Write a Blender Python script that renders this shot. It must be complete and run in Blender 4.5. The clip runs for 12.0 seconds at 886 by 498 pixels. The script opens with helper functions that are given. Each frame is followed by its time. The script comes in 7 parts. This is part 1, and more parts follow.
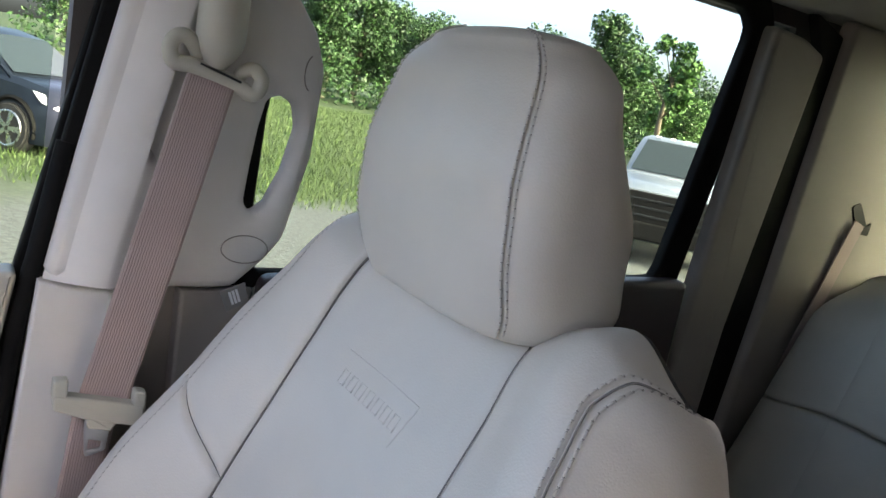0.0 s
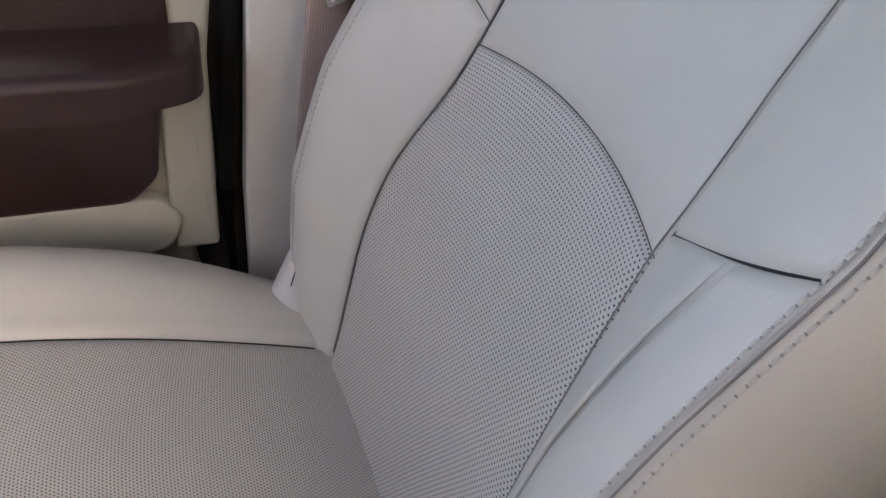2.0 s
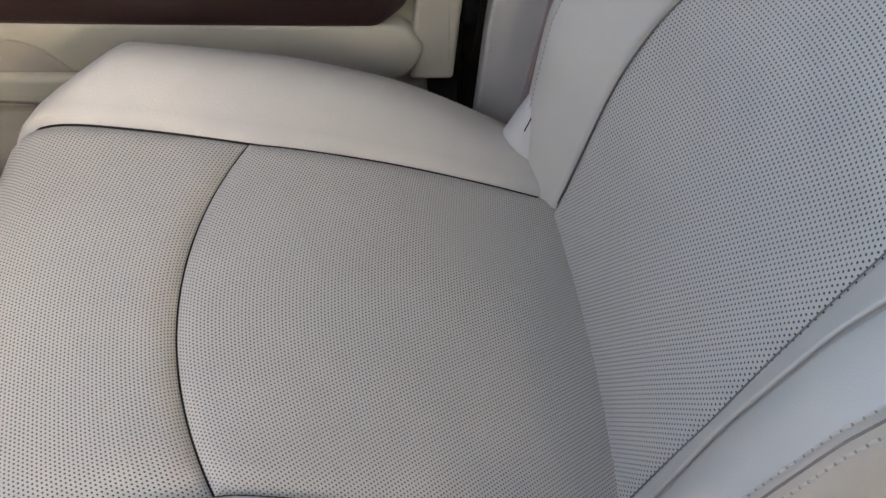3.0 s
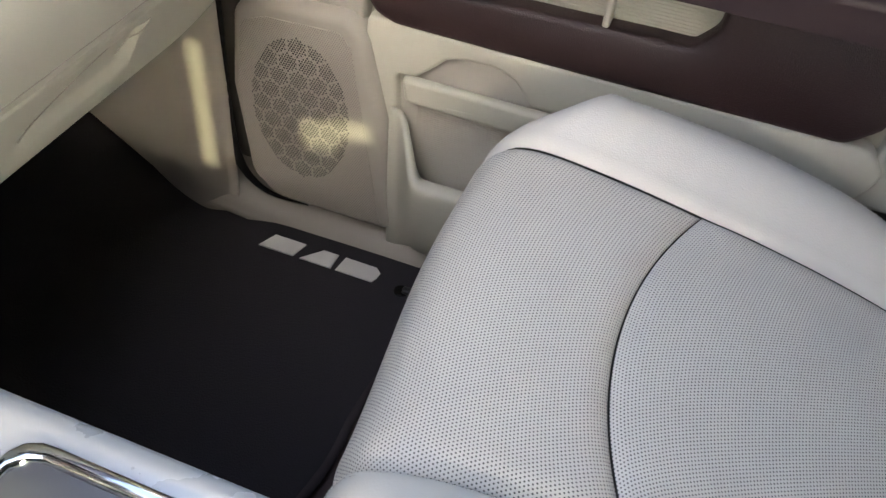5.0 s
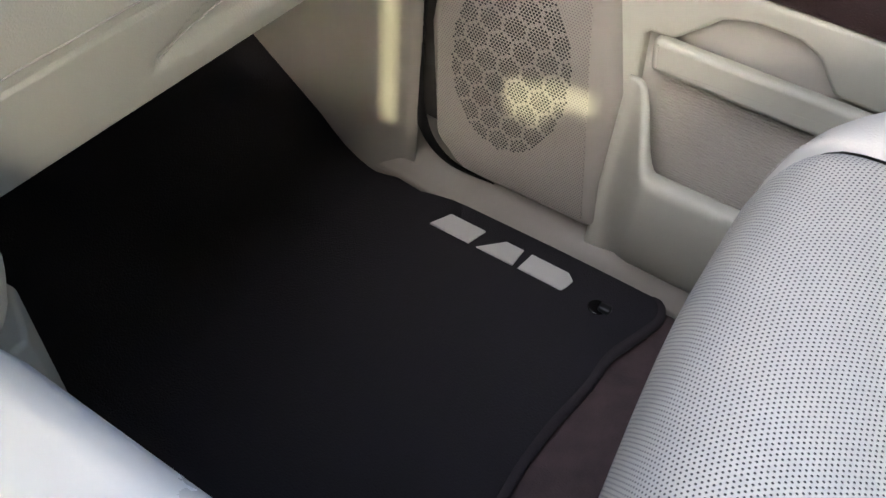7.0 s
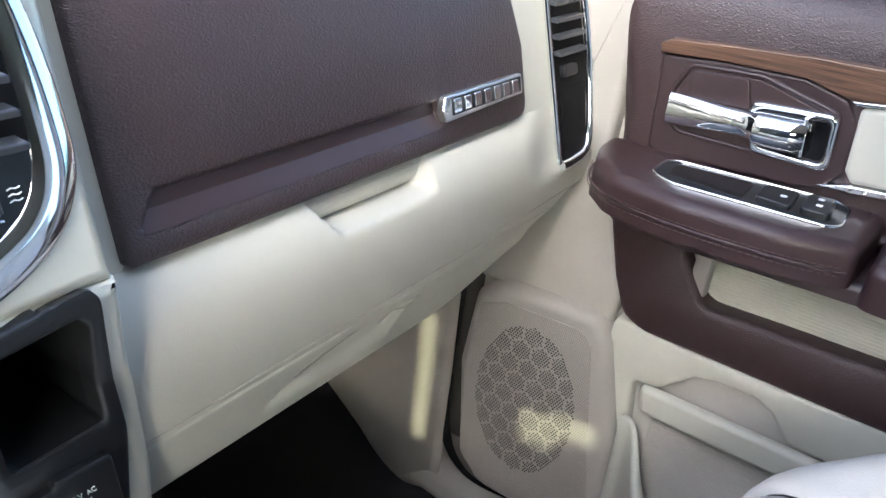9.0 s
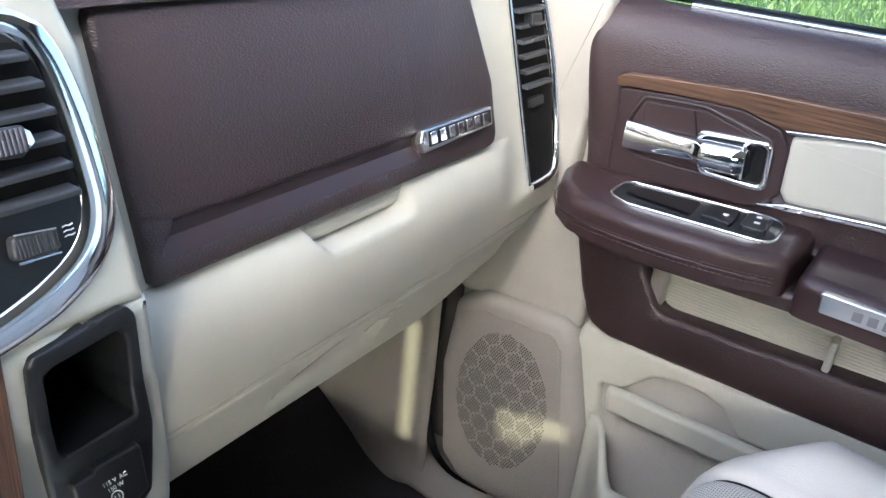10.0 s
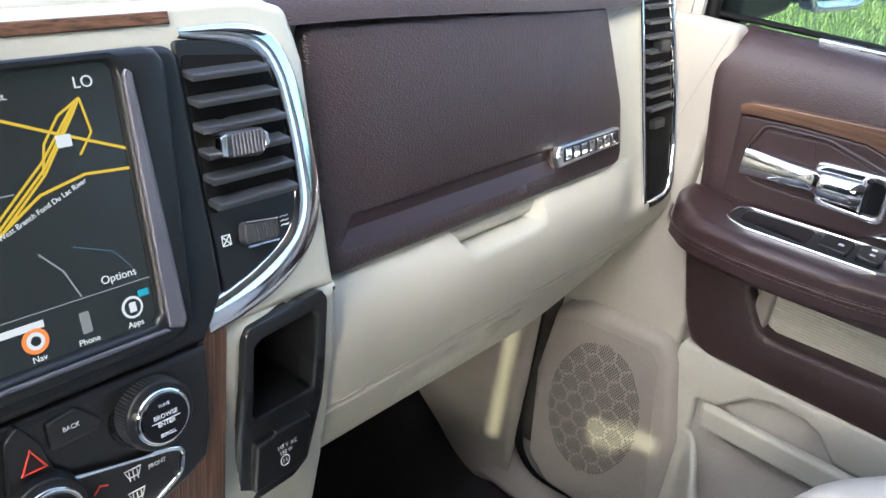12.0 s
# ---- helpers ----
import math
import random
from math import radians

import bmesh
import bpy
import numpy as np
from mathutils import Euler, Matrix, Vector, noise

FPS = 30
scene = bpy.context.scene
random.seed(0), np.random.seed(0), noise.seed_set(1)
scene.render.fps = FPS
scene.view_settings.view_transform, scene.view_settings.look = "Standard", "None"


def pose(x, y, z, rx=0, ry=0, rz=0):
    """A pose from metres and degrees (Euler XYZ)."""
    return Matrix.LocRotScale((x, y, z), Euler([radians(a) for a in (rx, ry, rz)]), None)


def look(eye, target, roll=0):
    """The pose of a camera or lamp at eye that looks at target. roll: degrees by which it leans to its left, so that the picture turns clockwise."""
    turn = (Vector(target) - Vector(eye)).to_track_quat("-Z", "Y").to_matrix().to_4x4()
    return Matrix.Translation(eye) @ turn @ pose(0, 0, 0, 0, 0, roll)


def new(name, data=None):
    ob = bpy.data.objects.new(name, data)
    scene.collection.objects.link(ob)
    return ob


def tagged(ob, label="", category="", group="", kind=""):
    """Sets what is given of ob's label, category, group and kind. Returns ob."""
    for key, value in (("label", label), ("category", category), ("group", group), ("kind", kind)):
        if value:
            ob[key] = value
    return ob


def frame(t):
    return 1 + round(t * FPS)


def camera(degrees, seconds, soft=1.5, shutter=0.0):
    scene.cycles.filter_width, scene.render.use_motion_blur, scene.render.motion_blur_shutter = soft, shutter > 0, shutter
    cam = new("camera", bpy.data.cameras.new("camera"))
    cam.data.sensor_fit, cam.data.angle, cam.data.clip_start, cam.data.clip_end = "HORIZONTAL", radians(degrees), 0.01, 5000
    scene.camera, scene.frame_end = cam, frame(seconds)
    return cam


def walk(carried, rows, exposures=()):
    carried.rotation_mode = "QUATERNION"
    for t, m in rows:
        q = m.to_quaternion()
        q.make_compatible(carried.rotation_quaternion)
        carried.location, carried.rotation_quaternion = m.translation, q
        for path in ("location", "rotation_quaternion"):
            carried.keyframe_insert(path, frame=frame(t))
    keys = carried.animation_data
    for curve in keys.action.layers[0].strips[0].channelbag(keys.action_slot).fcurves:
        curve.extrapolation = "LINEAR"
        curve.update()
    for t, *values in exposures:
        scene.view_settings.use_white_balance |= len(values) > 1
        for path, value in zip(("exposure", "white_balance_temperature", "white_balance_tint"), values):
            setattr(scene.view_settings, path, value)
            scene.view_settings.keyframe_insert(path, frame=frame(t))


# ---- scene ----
cam = camera(56.7, 12.0)
PATH = [
    (0, (-0.13, 0.001, 1.129), (1.532, -1.051, 0.767), 10.8),
    (0.5, (-0.078, 0.005, 1.095), (1.539, -1.038, 0.55), 10.4),
    (1, (-0.027, -0.004, 1.057), (1.542, -0.922, 0.224), 8.9),
    (1.5, (-0.007, 0.004, 1.012), (1.506, -0.774, -0.04), 7.6),
    (2, (0.005, 0.016, 0.995), (1.446, -0.592, -0.251), 6.5),
    (2.5, (0.002, 0.043, 0.976), (1.378, -0.339, -0.424), 5.2),
    (3, (0.022, 0.091, 0.975), (1.306, -0.118, -0.545), 5.8),
    (3.2, (0.014, 0.106, 0.959), (1.323, -0.016, -0.549), 4.0),
    (4.8, (-0.038, 0.251, 0.954), (1.317, 0.615, -0.472), 5.2),
    (5, (-0.029, 0.266, 0.946), (1.335, 0.663, -0.462), 6.2),
    (5.5, (-0.007, 0.316, 0.914), (1.284, 0.937, -0.482), 4.1),
    (6, (0.069, 0.366, 0.863), (1.252, 1.094, -0.577), 1.5),
    (6.5, (0.112, 0.392, 0.806), (1.228, 1.098, -0.696), 1.7),
    (6.7, (0.115, 0.416, 0.785), (1.248, 1.083, -0.722), 3.5),
    (8.3, (0.044, 0.414, 0.845), (1.463, 1.351, -0.209), 6.3),
    (8.5, (0.029, 0.398, 0.873), (1.493, 1.364, -0.087), 6.5),
    (9, (-0.016, 0.364, 0.928), (1.484, 1.329, 0.021), 6.3),
    (9.5, (-0.053, 0.325, 0.966), (1.464, 1.289, 0.09), 5.9),
    (10, (-0.078, 0.314, 0.979), (1.443, 1.261, 0.091), 6.2),
    (10.5, (-0.093, 0.318, 0.974), (1.437, 1.273, 0.109), 6.9),
    (11, (-0.112, 0.326, 0.966), (1.334, 1.398, 0.095), 6.3),
    (11.5, (-0.12, 0.343, 0.952), (1.298, 1.447, 0.073), 6.6),
    (12, (-0.164, 0.345, 0.995), (1.276, 1.408, 0.103), 8.3),
]
walk(cam, [(t, look(eye, target, roll)) for t, eye, target, roll in PATH], [(0.0, 3.6, 7250, 11), (1.0, 3.55, 7600, 12), (1.5, 3.55, 7800, 13), (2.0, 3.5, 7700, 12), (3.0, 3.57, 7300, 6), (5.0, 3.83, 6550, 4), (5.5, 3.93, 6250, 4), (6.5, 4.05, 6400, 5), (8.5, 3.99, 5650, 4), (12.0, 3.83, 5850, 4)])

# ---- light ----
world = bpy.data.worlds.new("sky")
scene.world = world
world.use_nodes = True
SUN_EL, SUN_DIR = radians(25.3), Vector((1.0, 0.64, -0.56))
wn = world.node_tree.nodes
sky = wn.new("ShaderNodeTexSky")
sky.sky_type, sky.sun_disc = "NISHITA", False
sky.sun_elevation, sky.sun_rotation = SUN_EL, radians(237.4)
sky.air_density, sky.dust_density, sky.ozone_density = 0.45, 6.0, 0.3
wn["Background"].inputs["Strength"].default_value = 0.15
world.node_tree.links.new(sky.outputs["Color"], wn["Background"].inputs["Color"])
sun = new("sun", bpy.data.lights.new("sun", "SUN"))
sun.data.energy, sun.data.angle, sun.data.color = 0.5, radians(0.5), (1.0, 0.93, 0.58)
sun.matrix_world = look((0, 0, 5), Vector((0, 0, 5)) + SUN_DIR)


# ---- materials ----
def material(name, color, rough=0.5, metal=0.0, grain=0.0, grain_size=0.002, relief=0.4, spread=0.06, spread_size=0.08, stretch=(1, 1, 1), **extra):
    """A surface with soft colour variation at two scales and a fine bump. Sizes in metres."""
    m = bpy.data.materials.new(name)
    m.use_nodes = True
    nt = m.node_tree
    bsdf = nt.nodes["Principled BSDF"]
    coord = nt.nodes.new("ShaderNodeTexCoord")
    big = nt.nodes.new("ShaderNodeTexNoise")
    big.inputs["Scale"].default_value, big.inputs["Detail"].default_value = 1 / spread_size, 6
    nt.links.new(coord.outputs["Object"], big.inputs["Vector"])
    ramp = nt.nodes.new("ShaderNodeMapRange")
    ramp.inputs["From Min"].default_value, ramp.inputs["From Max"].default_value = 0.25, 0.75
    ramp.inputs["To Min"].default_value, ramp.inputs["To Max"].default_value = 1 - spread, 1 + spread
    nt.links.new(big.outputs["Fac"], ramp.inputs["Value"])
    mul = nt.nodes.new("ShaderNodeVectorMath")
    mul.operation = "SCALE"
    mul.inputs[0].default_value = color
    nt.links.new(ramp.outputs["Result"], mul.inputs["Scale"])
    nt.links.new(mul.outputs["Vector"], bsdf.inputs["Base Color"])
    bsdf.inputs["Metallic"].default_value = metal
    rr = nt.nodes.new("ShaderNodeMapRange")
    rr.inputs["From Min"].default_value, rr.inputs["From Max"].default_value = 0.25, 0.75
    rr.inputs["To Min"].default_value, rr.inputs["To Max"].default_value = rough * 0.85, min(1, rough * 1.15)
    nt.links.new(big.outputs["Fac"], rr.inputs["Value"])
    nt.links.new(rr.outputs["Result"], bsdf.inputs["Roughness"])
    if grain:
        fine = nt.nodes.new("ShaderNodeTexVoronoi")
        fine.feature = "SMOOTH_F1"
        fine.inputs["Scale"].default_value = 1 / grain_size
        squeeze = nt.nodes.new("ShaderNodeMapping")
        squeeze.inputs["Scale"].default_value = stretch
        nt.links.new(coord.outputs["Object"], squeeze.inputs["Vector"])
        nt.links.new(squeeze.outputs["Vector"], fine.inputs["Vector"])
        bump = nt.nodes.new("ShaderNodeBump")
        bump.inputs["Strength"].default_value, bump.inputs["Distance"].default_value = grain, grain_size * relief
        nt.links.new(fine.outputs["Distance"], bump.inputs["Height"])
        nt.links.new(bump.outputs["Normal"], bsdf.inputs["Normal"])
    for key, value in extra.items():
        bsdf.inputs[key.replace("_", " ")].default_value = value
    return m


def math_node(nt, op, a, b=None, c=None):
    n = nt.nodes.new("ShaderNodeMath")
    n.operation = op
    for k, v in enumerate((a, b, c)):
        if v is None:
            continue
        if isinstance(v, (int, float)):
            n.inputs[k].default_value = v
        else:
            nt.links.new(v, n.inputs[k])
    return n.outputs[0]


def perforated(name, base, pitch, hole, dark=(0.03, 0.028, 0.026), rows=0.866):
    """A copy of a leather with staggered rows of punched holes, laid out on the UV map in metres."""
    m = base.copy()
    m.name = name
    nt = m.node_tree
    bsdf = nt.nodes["Principled BSDF"]
    uv = nt.nodes.new("ShaderNodeUVMap")
    sep = nt.nodes.new("ShaderNodeSeparateXYZ")
    nt.links.new(uv.outputs["UV"], sep.inputs[0])
    u = math_node(nt, "DIVIDE", sep.outputs[0], pitch)
    v = math_node(nt, "DIVIDE", sep.outputs[1], pitch * rows)
    odd = math_node(nt, "MULTIPLY", math_node(nt, "MODULO", math_node(nt, "FLOOR", math_node(nt, "ADD", v, 1000)), 2), 0.5)
    fu = math_node(nt, "SUBTRACT", math_node(nt, "FRACT", math_node(nt, "ADD", math_node(nt, "ADD", u, 1000), odd)), 0.5)
    fv = math_node(nt, "MULTIPLY", math_node(nt, "SUBTRACT", math_node(nt, "FRACT", math_node(nt, "ADD", v, 1000)), 0.5), rows)
    dist = math_node(nt, "SQRT", math_node(nt, "ADD", math_node(nt, "MULTIPLY", fu, fu), math_node(nt, "MULTIPLY", fv, fv)))
    fac = nt.nodes.new("ShaderNodeMapRange")
    fac.inputs["From Min"].default_value, fac.inputs["From Max"].default_value = hole * 0.75, hole * 1.25
    fac.inputs["To Min"].default_value, fac.inputs["To Max"].default_value = 1, 0
    nt.links.new(dist, fac.inputs["Value"])
    mix = nt.nodes.new("ShaderNodeMix")
    mix.data_type = "RGBA"
    old = bsdf.inputs["Base Color"].links[0].from_socket
    nt.links.new(fac.outputs["Result"], mix.inputs["Factor"])
    nt.links.new(old, mix.inputs["A"])
    mix.inputs["B"].default_value = (*dark, 1)
    nt.links.new(mix.outputs["Result"], bsdf.inputs["Base Color"])
    bump = nt.nodes.new("ShaderNodeBump")
    bump.invert = True
    bump.inputs["Strength"].default_value, bump.inputs["Distance"].default_value = 0.6, 0.001
    nt.links.new(fac.outputs["Result"], bump.inputs["Height"])
    if bsdf.inputs["Normal"].links:
        nt.links.new(bsdf.inputs["Normal"].links[0].from_socket, bump.inputs["Normal"])
    nt.links.new(bump.outputs["Normal"], bsdf.inputs["Normal"])
    return m


def wood_material(name, scale3=(60, 8, 420)):
    m = bpy.data.materials.new(name)
    m.use_nodes = True
    nt = m.node_tree
    bsdf = nt.nodes["Principled BSDF"]
    coord = nt.nodes.new("ShaderNodeTexCoord")
    scale = nt.nodes.new("ShaderNodeMapping")
    scale.inputs["Scale"].default_value = scale3
    nt.links.new(coord.outputs["Object"], scale.inputs["Vector"])
    tex = nt.nodes.new("ShaderNodeTexNoise")
    tex.inputs["Scale"].default_value, tex.inputs["Detail"].default_value, tex.inputs["Distortion"].default_value = 1.0, 8, 0.8
    nt.links.new(scale.outputs["Vector"], tex.inputs["Vector"])
    ramp = nt.nodes.new("ShaderNodeValToRGB")
    ramp.color_ramp.elements[0].position, ramp.color_ramp.elements[0].color = 0.36, (0.030, 0.013, 0.007, 1)
    ramp.color_ramp.elements[1].position, ramp.color_ramp.elements[1].color = 0.64, (0.145, 0.078, 0.045, 1)
    nt.links.new(tex.outputs["Fac"], ramp.inputs["Fac"])
    nt.links.new(ramp.outputs["Color"], bsdf.inputs["Base Color"])
    bsdf.inputs["Roughness"].default_value = 0.38
    return m


def glow(name, color, strength):
    m = bpy.data.materials.new(name)
    m.use_nodes = True
    b = m.node_tree.nodes["Principled BSDF"]
    b.inputs["Base Color"].default_value = (0.01, 0.01, 0.01, 1)
    b.inputs["Emission Color"].default_value = (*color, 1)
    b.inputs["Emission Strength"].default_value = strength
    b.inputs["Roughness"].default_value = 0.25
    return m


LEATHER = material("pale_leather", (0.62, 0.585, 0.525), 0.42, grain=0.25, grain_size=0.0016, spread=0.04)
LEATHER_PERF = perforated("pale_leather_perforated", LEATHER, 0.0035, 0.205, dark=(0.045, 0.042, 0.038))
LEATHER_BACK = perforated("pale_leather_perforated_back", LEATHER, 0.0044, 0.195, dark=(0.045, 0.042, 0.038))
STITCH = material("stitch_thread", (0.57, 0.535, 0.48), 0.8)
STITCH_DARK = material("dark_thread", (0.075, 0.05, 0.046), 0.7)
HOLE = material("needle_hole", (0.32, 0.30, 0.27), 0.9)
# darker than the leather: crease shade put into a thin line
SEAM = material("seam_shade_line", (0.22, 0.205, 0.185), 0.9)
GROOVE = material("seam_gap_shade", (0.05, 0.047, 0.043), 0.9)
BEIGE = material("beige_plastic", (0.45, 0.435, 0.365), 0.5, grain=0.2, grain_size=0.0012, spread=0.04)
# trim tone lowered to hold shade of footwell, belt channel and rear
BEIGE_GREY = material("shaded_grey_beige_trim", (0.26, 0.235, 0.208), 0.55, grain=0.2, grain_size=0.0012, spread=0.05)
PILLAR = material("pillar_trim", (0.66, 0.635, 0.60), 0.55, grain=0.15, grain_size=0.0012)
BROWN = material("dark_brown_leather", (0.037, 0.0235, 0.0238), 0.42, grain=0.9, grain_size=0.0017, relief=0.5, spread=0.08, stretch=(0.8, 1.0, 1.7), Specular_IOR_Level=0.6)
BROWN_PEBBLE = material("pebbled_brown_leather", (0.036, 0.0205, 0.021), 0.40, grain=0.9, grain_size=0.0015, relief=0.5, spread=0.08, Specular_IOR_Level=0.5)
BROWN_SOFT = material("soft_brown_leather", (0.034, 0.0180, 0.0185), 0.42, grain=0.22, grain_size=0.0013, spread=0.07, Specular_IOR_Level=0.4)
TAUPE = material("taupe_plastic", (0.335, 0.312, 0.272), 0.52, grain=0.2, grain_size=0.0012, spread=0.05)
LINER = material("pale_pocket_liner", (0.40, 0.375, 0.33), 0.7, grain=0.2, grain_size=0.0012)
BROWN_SMOOTH = material("dark_brown_plastic", (0.031, 0.0175, 0.018), 0.4, grain=0.1, grain_size=0.001, spread=0.06)
BLACK = material("black_plastic", (0.009, 0.010, 0.011), 0.36, grain=0.15, grain_size=0.0008, Specular_IOR_Level=0.45)
SLAT = material("slat_plastic", (0.040, 0.043, 0.048), 0.30)
FACET = material("grey_bezel_facet", (0.125, 0.123, 0.142), 0.34, metal=0.3)
BLACK_GLOSS = material("gloss_black", (0.004, 0.004, 0.0045), 0.1)
RUBBER = material("black_rubber_seal", (0.005, 0.005, 0.005), 0.75, Specular_IOR_Level=0.15)
CHROME = material("chrome", (0.86, 0.87, 0.88), 0.07, metal=1.0, spread=0.01)
SATIN = material("satin_chrome", (0.62, 0.63, 0.64), 0.28, metal=1.0, spread=0.03)
SILVER = material("silver_paint", (0.52, 0.515, 0.44), 0.33, metal=0.35, spread=0.02)
CONSOLE_SILVER = material("pale_silver_paint", (0.64, 0.65, 0.65), 0.28, metal=0.15, spread=0.02)
WOOD = wood_material("open_pore_walnut")
WOOD_UPRIGHT = wood_material("upright_grain_walnut", (620, 30, 10))
CARPET = material("dark_carpet", (0.075, 0.050, 0.050), 0.95, grain=1.0, grain_size=0.002, spread=0.35, spread_size=0.03)
MAT = material("dark_floor_mat", (0.0135, 0.0115, 0.0150), 0.95, grain=1.0, grain_size=0.0018, spread=0.4, spread_size=0.05)
BINDING = material("mat_binding", (0.028, 0.022, 0.025), 0.9, grain=0.8, grain_size=0.0015)
LETTER = material("mat_emblem", (0.55, 0.53, 0.50), 0.7, grain=0.3, grain_size=0.001)
BELT = material("mauve_webbing", (0.36, 0.28, 0.265), 0.7, grain=0.5, grain_size=0.002)
WHITE_INK = material("white_ink", (0.75, 0.75, 0.75), 0.5)
RED_INK = material("red_ink", (0.6, 0.05, 0.03), 0.5)
# kept dark so the cab walls bounce little light
SHELL = material("dark_shell_trim", (0.06, 0.055, 0.05), 0.8, grain=0.3, grain_size=0.002)
HEADLINER = material("headliner_cloth", (0.42, 0.39, 0.35), 0.95, grain=0.3, grain_size=0.002)
# seat leather toned down so the rear cab's shade sits in its colour
SHADED_LEATHER = material("shaded_rear_leather", (0.42, 0.40, 0.34), 0.5, grain=0.3, grain_size=0.002)
TAUPE_DEEP = material("deep_taupe_plastic", (0.29, 0.265, 0.235), 0.52, grain=0.2, grain_size=0.0012, spread=0.05)
GLASS = bpy.data.materials.new("window_glass")
GLASS.use_nodes = True
gb = GLASS.node_tree.nodes["Principled BSDF"]
gb.inputs["Transmission Weight"].default_value, gb.inputs["Roughness"].default_value, gb.inputs["IOR"].default_value = 1.0, 0.0, 1.01
# grey-green tint dims the view outside while daylight still comes in
gb.inputs["Base Color"].default_value = (0.48, 0.57, 0.545, 1)

PRIVACY = GLASS.copy()
PRIVACY.name = "privacy_glass"
PRIVACY.node_tree.nodes["Principled BSDF"].inputs["Base Color"].default_value = (0.14, 0.17, 0.15, 1)


# ---- mesh tools ----
def finish(name, me, mat, parent=None, label=""):
    me.materials.append(mat)
    ob = new(name, me)
    if parent is not None:
        ob.parent = parent
    return tagged(ob, label)


def raw(name, verts, faces, mat, parent=None, label="", uvs=None, sharp=None):
    me = bpy.data.meshes.new(name)
    me.from_pydata([tuple(v) for v in verts], [], faces)
    me.update()
    if uvs is not None:
        layer = me.uv_layers.new(name="UVMap")
        idx = np.empty(len(me.loops), dtype=np.int32)
        me.loops.foreach_get("vertex_index", idx)
        layer.data.foreach_set("uv", np.asarray(uvs, dtype=np.float32)[idx].ravel())
    me.polygons.foreach_set("use_smooth", [True] * len(me.polygons))
    if sharp:
        me.set_sharp_from_angle(angle=radians(sharp))
    return finish(name, me, mat, parent, label)


def part(name, bm, mat, parent=None, label="", smooth=True, sharp=35):
    me = bpy.data.meshes.new(name)
    bmesh.ops.recalc_face_normals(bm, faces=bm.faces)
    bm.to_mesh(me)
    bm.free()
    if smooth:
        me.polygons.foreach_set("use_smooth", [True] * len(me.polygons))
        me.set_sharp_from_angle(angle=radians(sharp))
    return finish(name, me, mat, parent, label)


def thing(name, place, label, category, group="", kind=""):
    ob = new(name)
    ob.location = place
    ob.empty_display_size = 0.05
    tagged(ob, label, category, group, kind)
    return ob


def settle(root):
    """Keep the parts where they were built while their thing's origin lies at its base."""
    bpy.context.view_layer.update()
    inv = Matrix.Translation(root.location).inverted()
    for child in root.children:
        child.matrix_parent_inverse = inv


class Frame:
    """A plane in the place: u, v along it and w out of it."""

    def __init__(self, o, u, v, n):
        self.o, self.u, self.v, self.n = Vector(o), Vector(u), Vector(v), Vector(n).normalized()

    def at(self, u, v, w=0.0):
        return self.o + self.u * u + self.v * v + self.n * w


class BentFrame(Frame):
    """A sloping panel, upright below the height fold; lower points slide along camera rays to fit the view."""

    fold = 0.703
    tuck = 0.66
    # where the camera stands at 11.5 s
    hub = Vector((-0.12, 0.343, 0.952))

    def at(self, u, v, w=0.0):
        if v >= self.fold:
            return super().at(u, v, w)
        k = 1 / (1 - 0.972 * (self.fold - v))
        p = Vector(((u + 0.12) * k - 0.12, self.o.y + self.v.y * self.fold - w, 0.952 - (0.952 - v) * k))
        # the foot is pushed back along rays from the camera's eye, fitting the view
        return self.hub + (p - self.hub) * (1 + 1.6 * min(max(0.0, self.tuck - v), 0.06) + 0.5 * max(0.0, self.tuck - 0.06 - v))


DOOR = Frame((0.85, 0, 0), (0, 1, 0), (0, 0, 1), (-1, 0, 0))
DASH = Frame((0, 0.757 - 0.25 * 0.70, 0), (1, 0, 0), (0, 0.25, 1), (0, -1, 0.25))
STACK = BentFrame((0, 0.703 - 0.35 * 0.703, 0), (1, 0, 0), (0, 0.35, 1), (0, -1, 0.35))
FLOOR = Frame((0, 0, 0), (1, 0, 0), (0, 1, 0), (0, 0, 1))


def round_poly(pts, r, seg=5):
    """Corners of a polygon rounded; r is one radius or one for each corner."""
    n, out = len(pts), []
    for k in range(n):
        p, a, b = Vector(pts[k]), Vector(pts[k - 1]), Vector(pts[(k + 1) % n])
        rad = r[k] if isinstance(r, (list, tuple)) else r
        da, db = a - p, b - p
        la, lb = da.length, db.length
        if rad <= 0 or la < 1e-7 or lb < 1e-7:
            out.append(p)
            continue
        da, db = da / la, db / lb
        ang = max(min(da.angle(db), 3.1), 0.05)
        cut = min(rad / math.tan(ang / 2), la * 0.48, lb * 0.48)
        p0, p1 = p + da * cut, p + db * cut
        for i in range(seg + 1):
            t = i / seg
            out.append(p0 * (1 - t) ** 2 + p * 2 * t * (1 - t) + p1 * t * t)
    return out


def inset(pts, d):
    n = len(pts)
    area = sum(pts[k - 1].x * pts[k].y - pts[k].x * pts[k - 1].y for k in range(n))
    s, out = (1 if area > 0 else -1), []
    for k in range(n):
        e1, e2 = pts[k] - pts[k - 1], pts[(k + 1) % n] - pts[k]
        n1, n2 = Vector((-e1.y, e1.x)), Vector((-e2.y, e2.x))
        if n1.length < 1e-9 or n2.length < 1e-9:
            out.append(pts[k].copy())
            continue
        m = n1.normalized() + n2.normalized()
        m = m / max(m.length_squared, 0.3) * 2
        out.append(pts[k] + m * d * s)
    return out


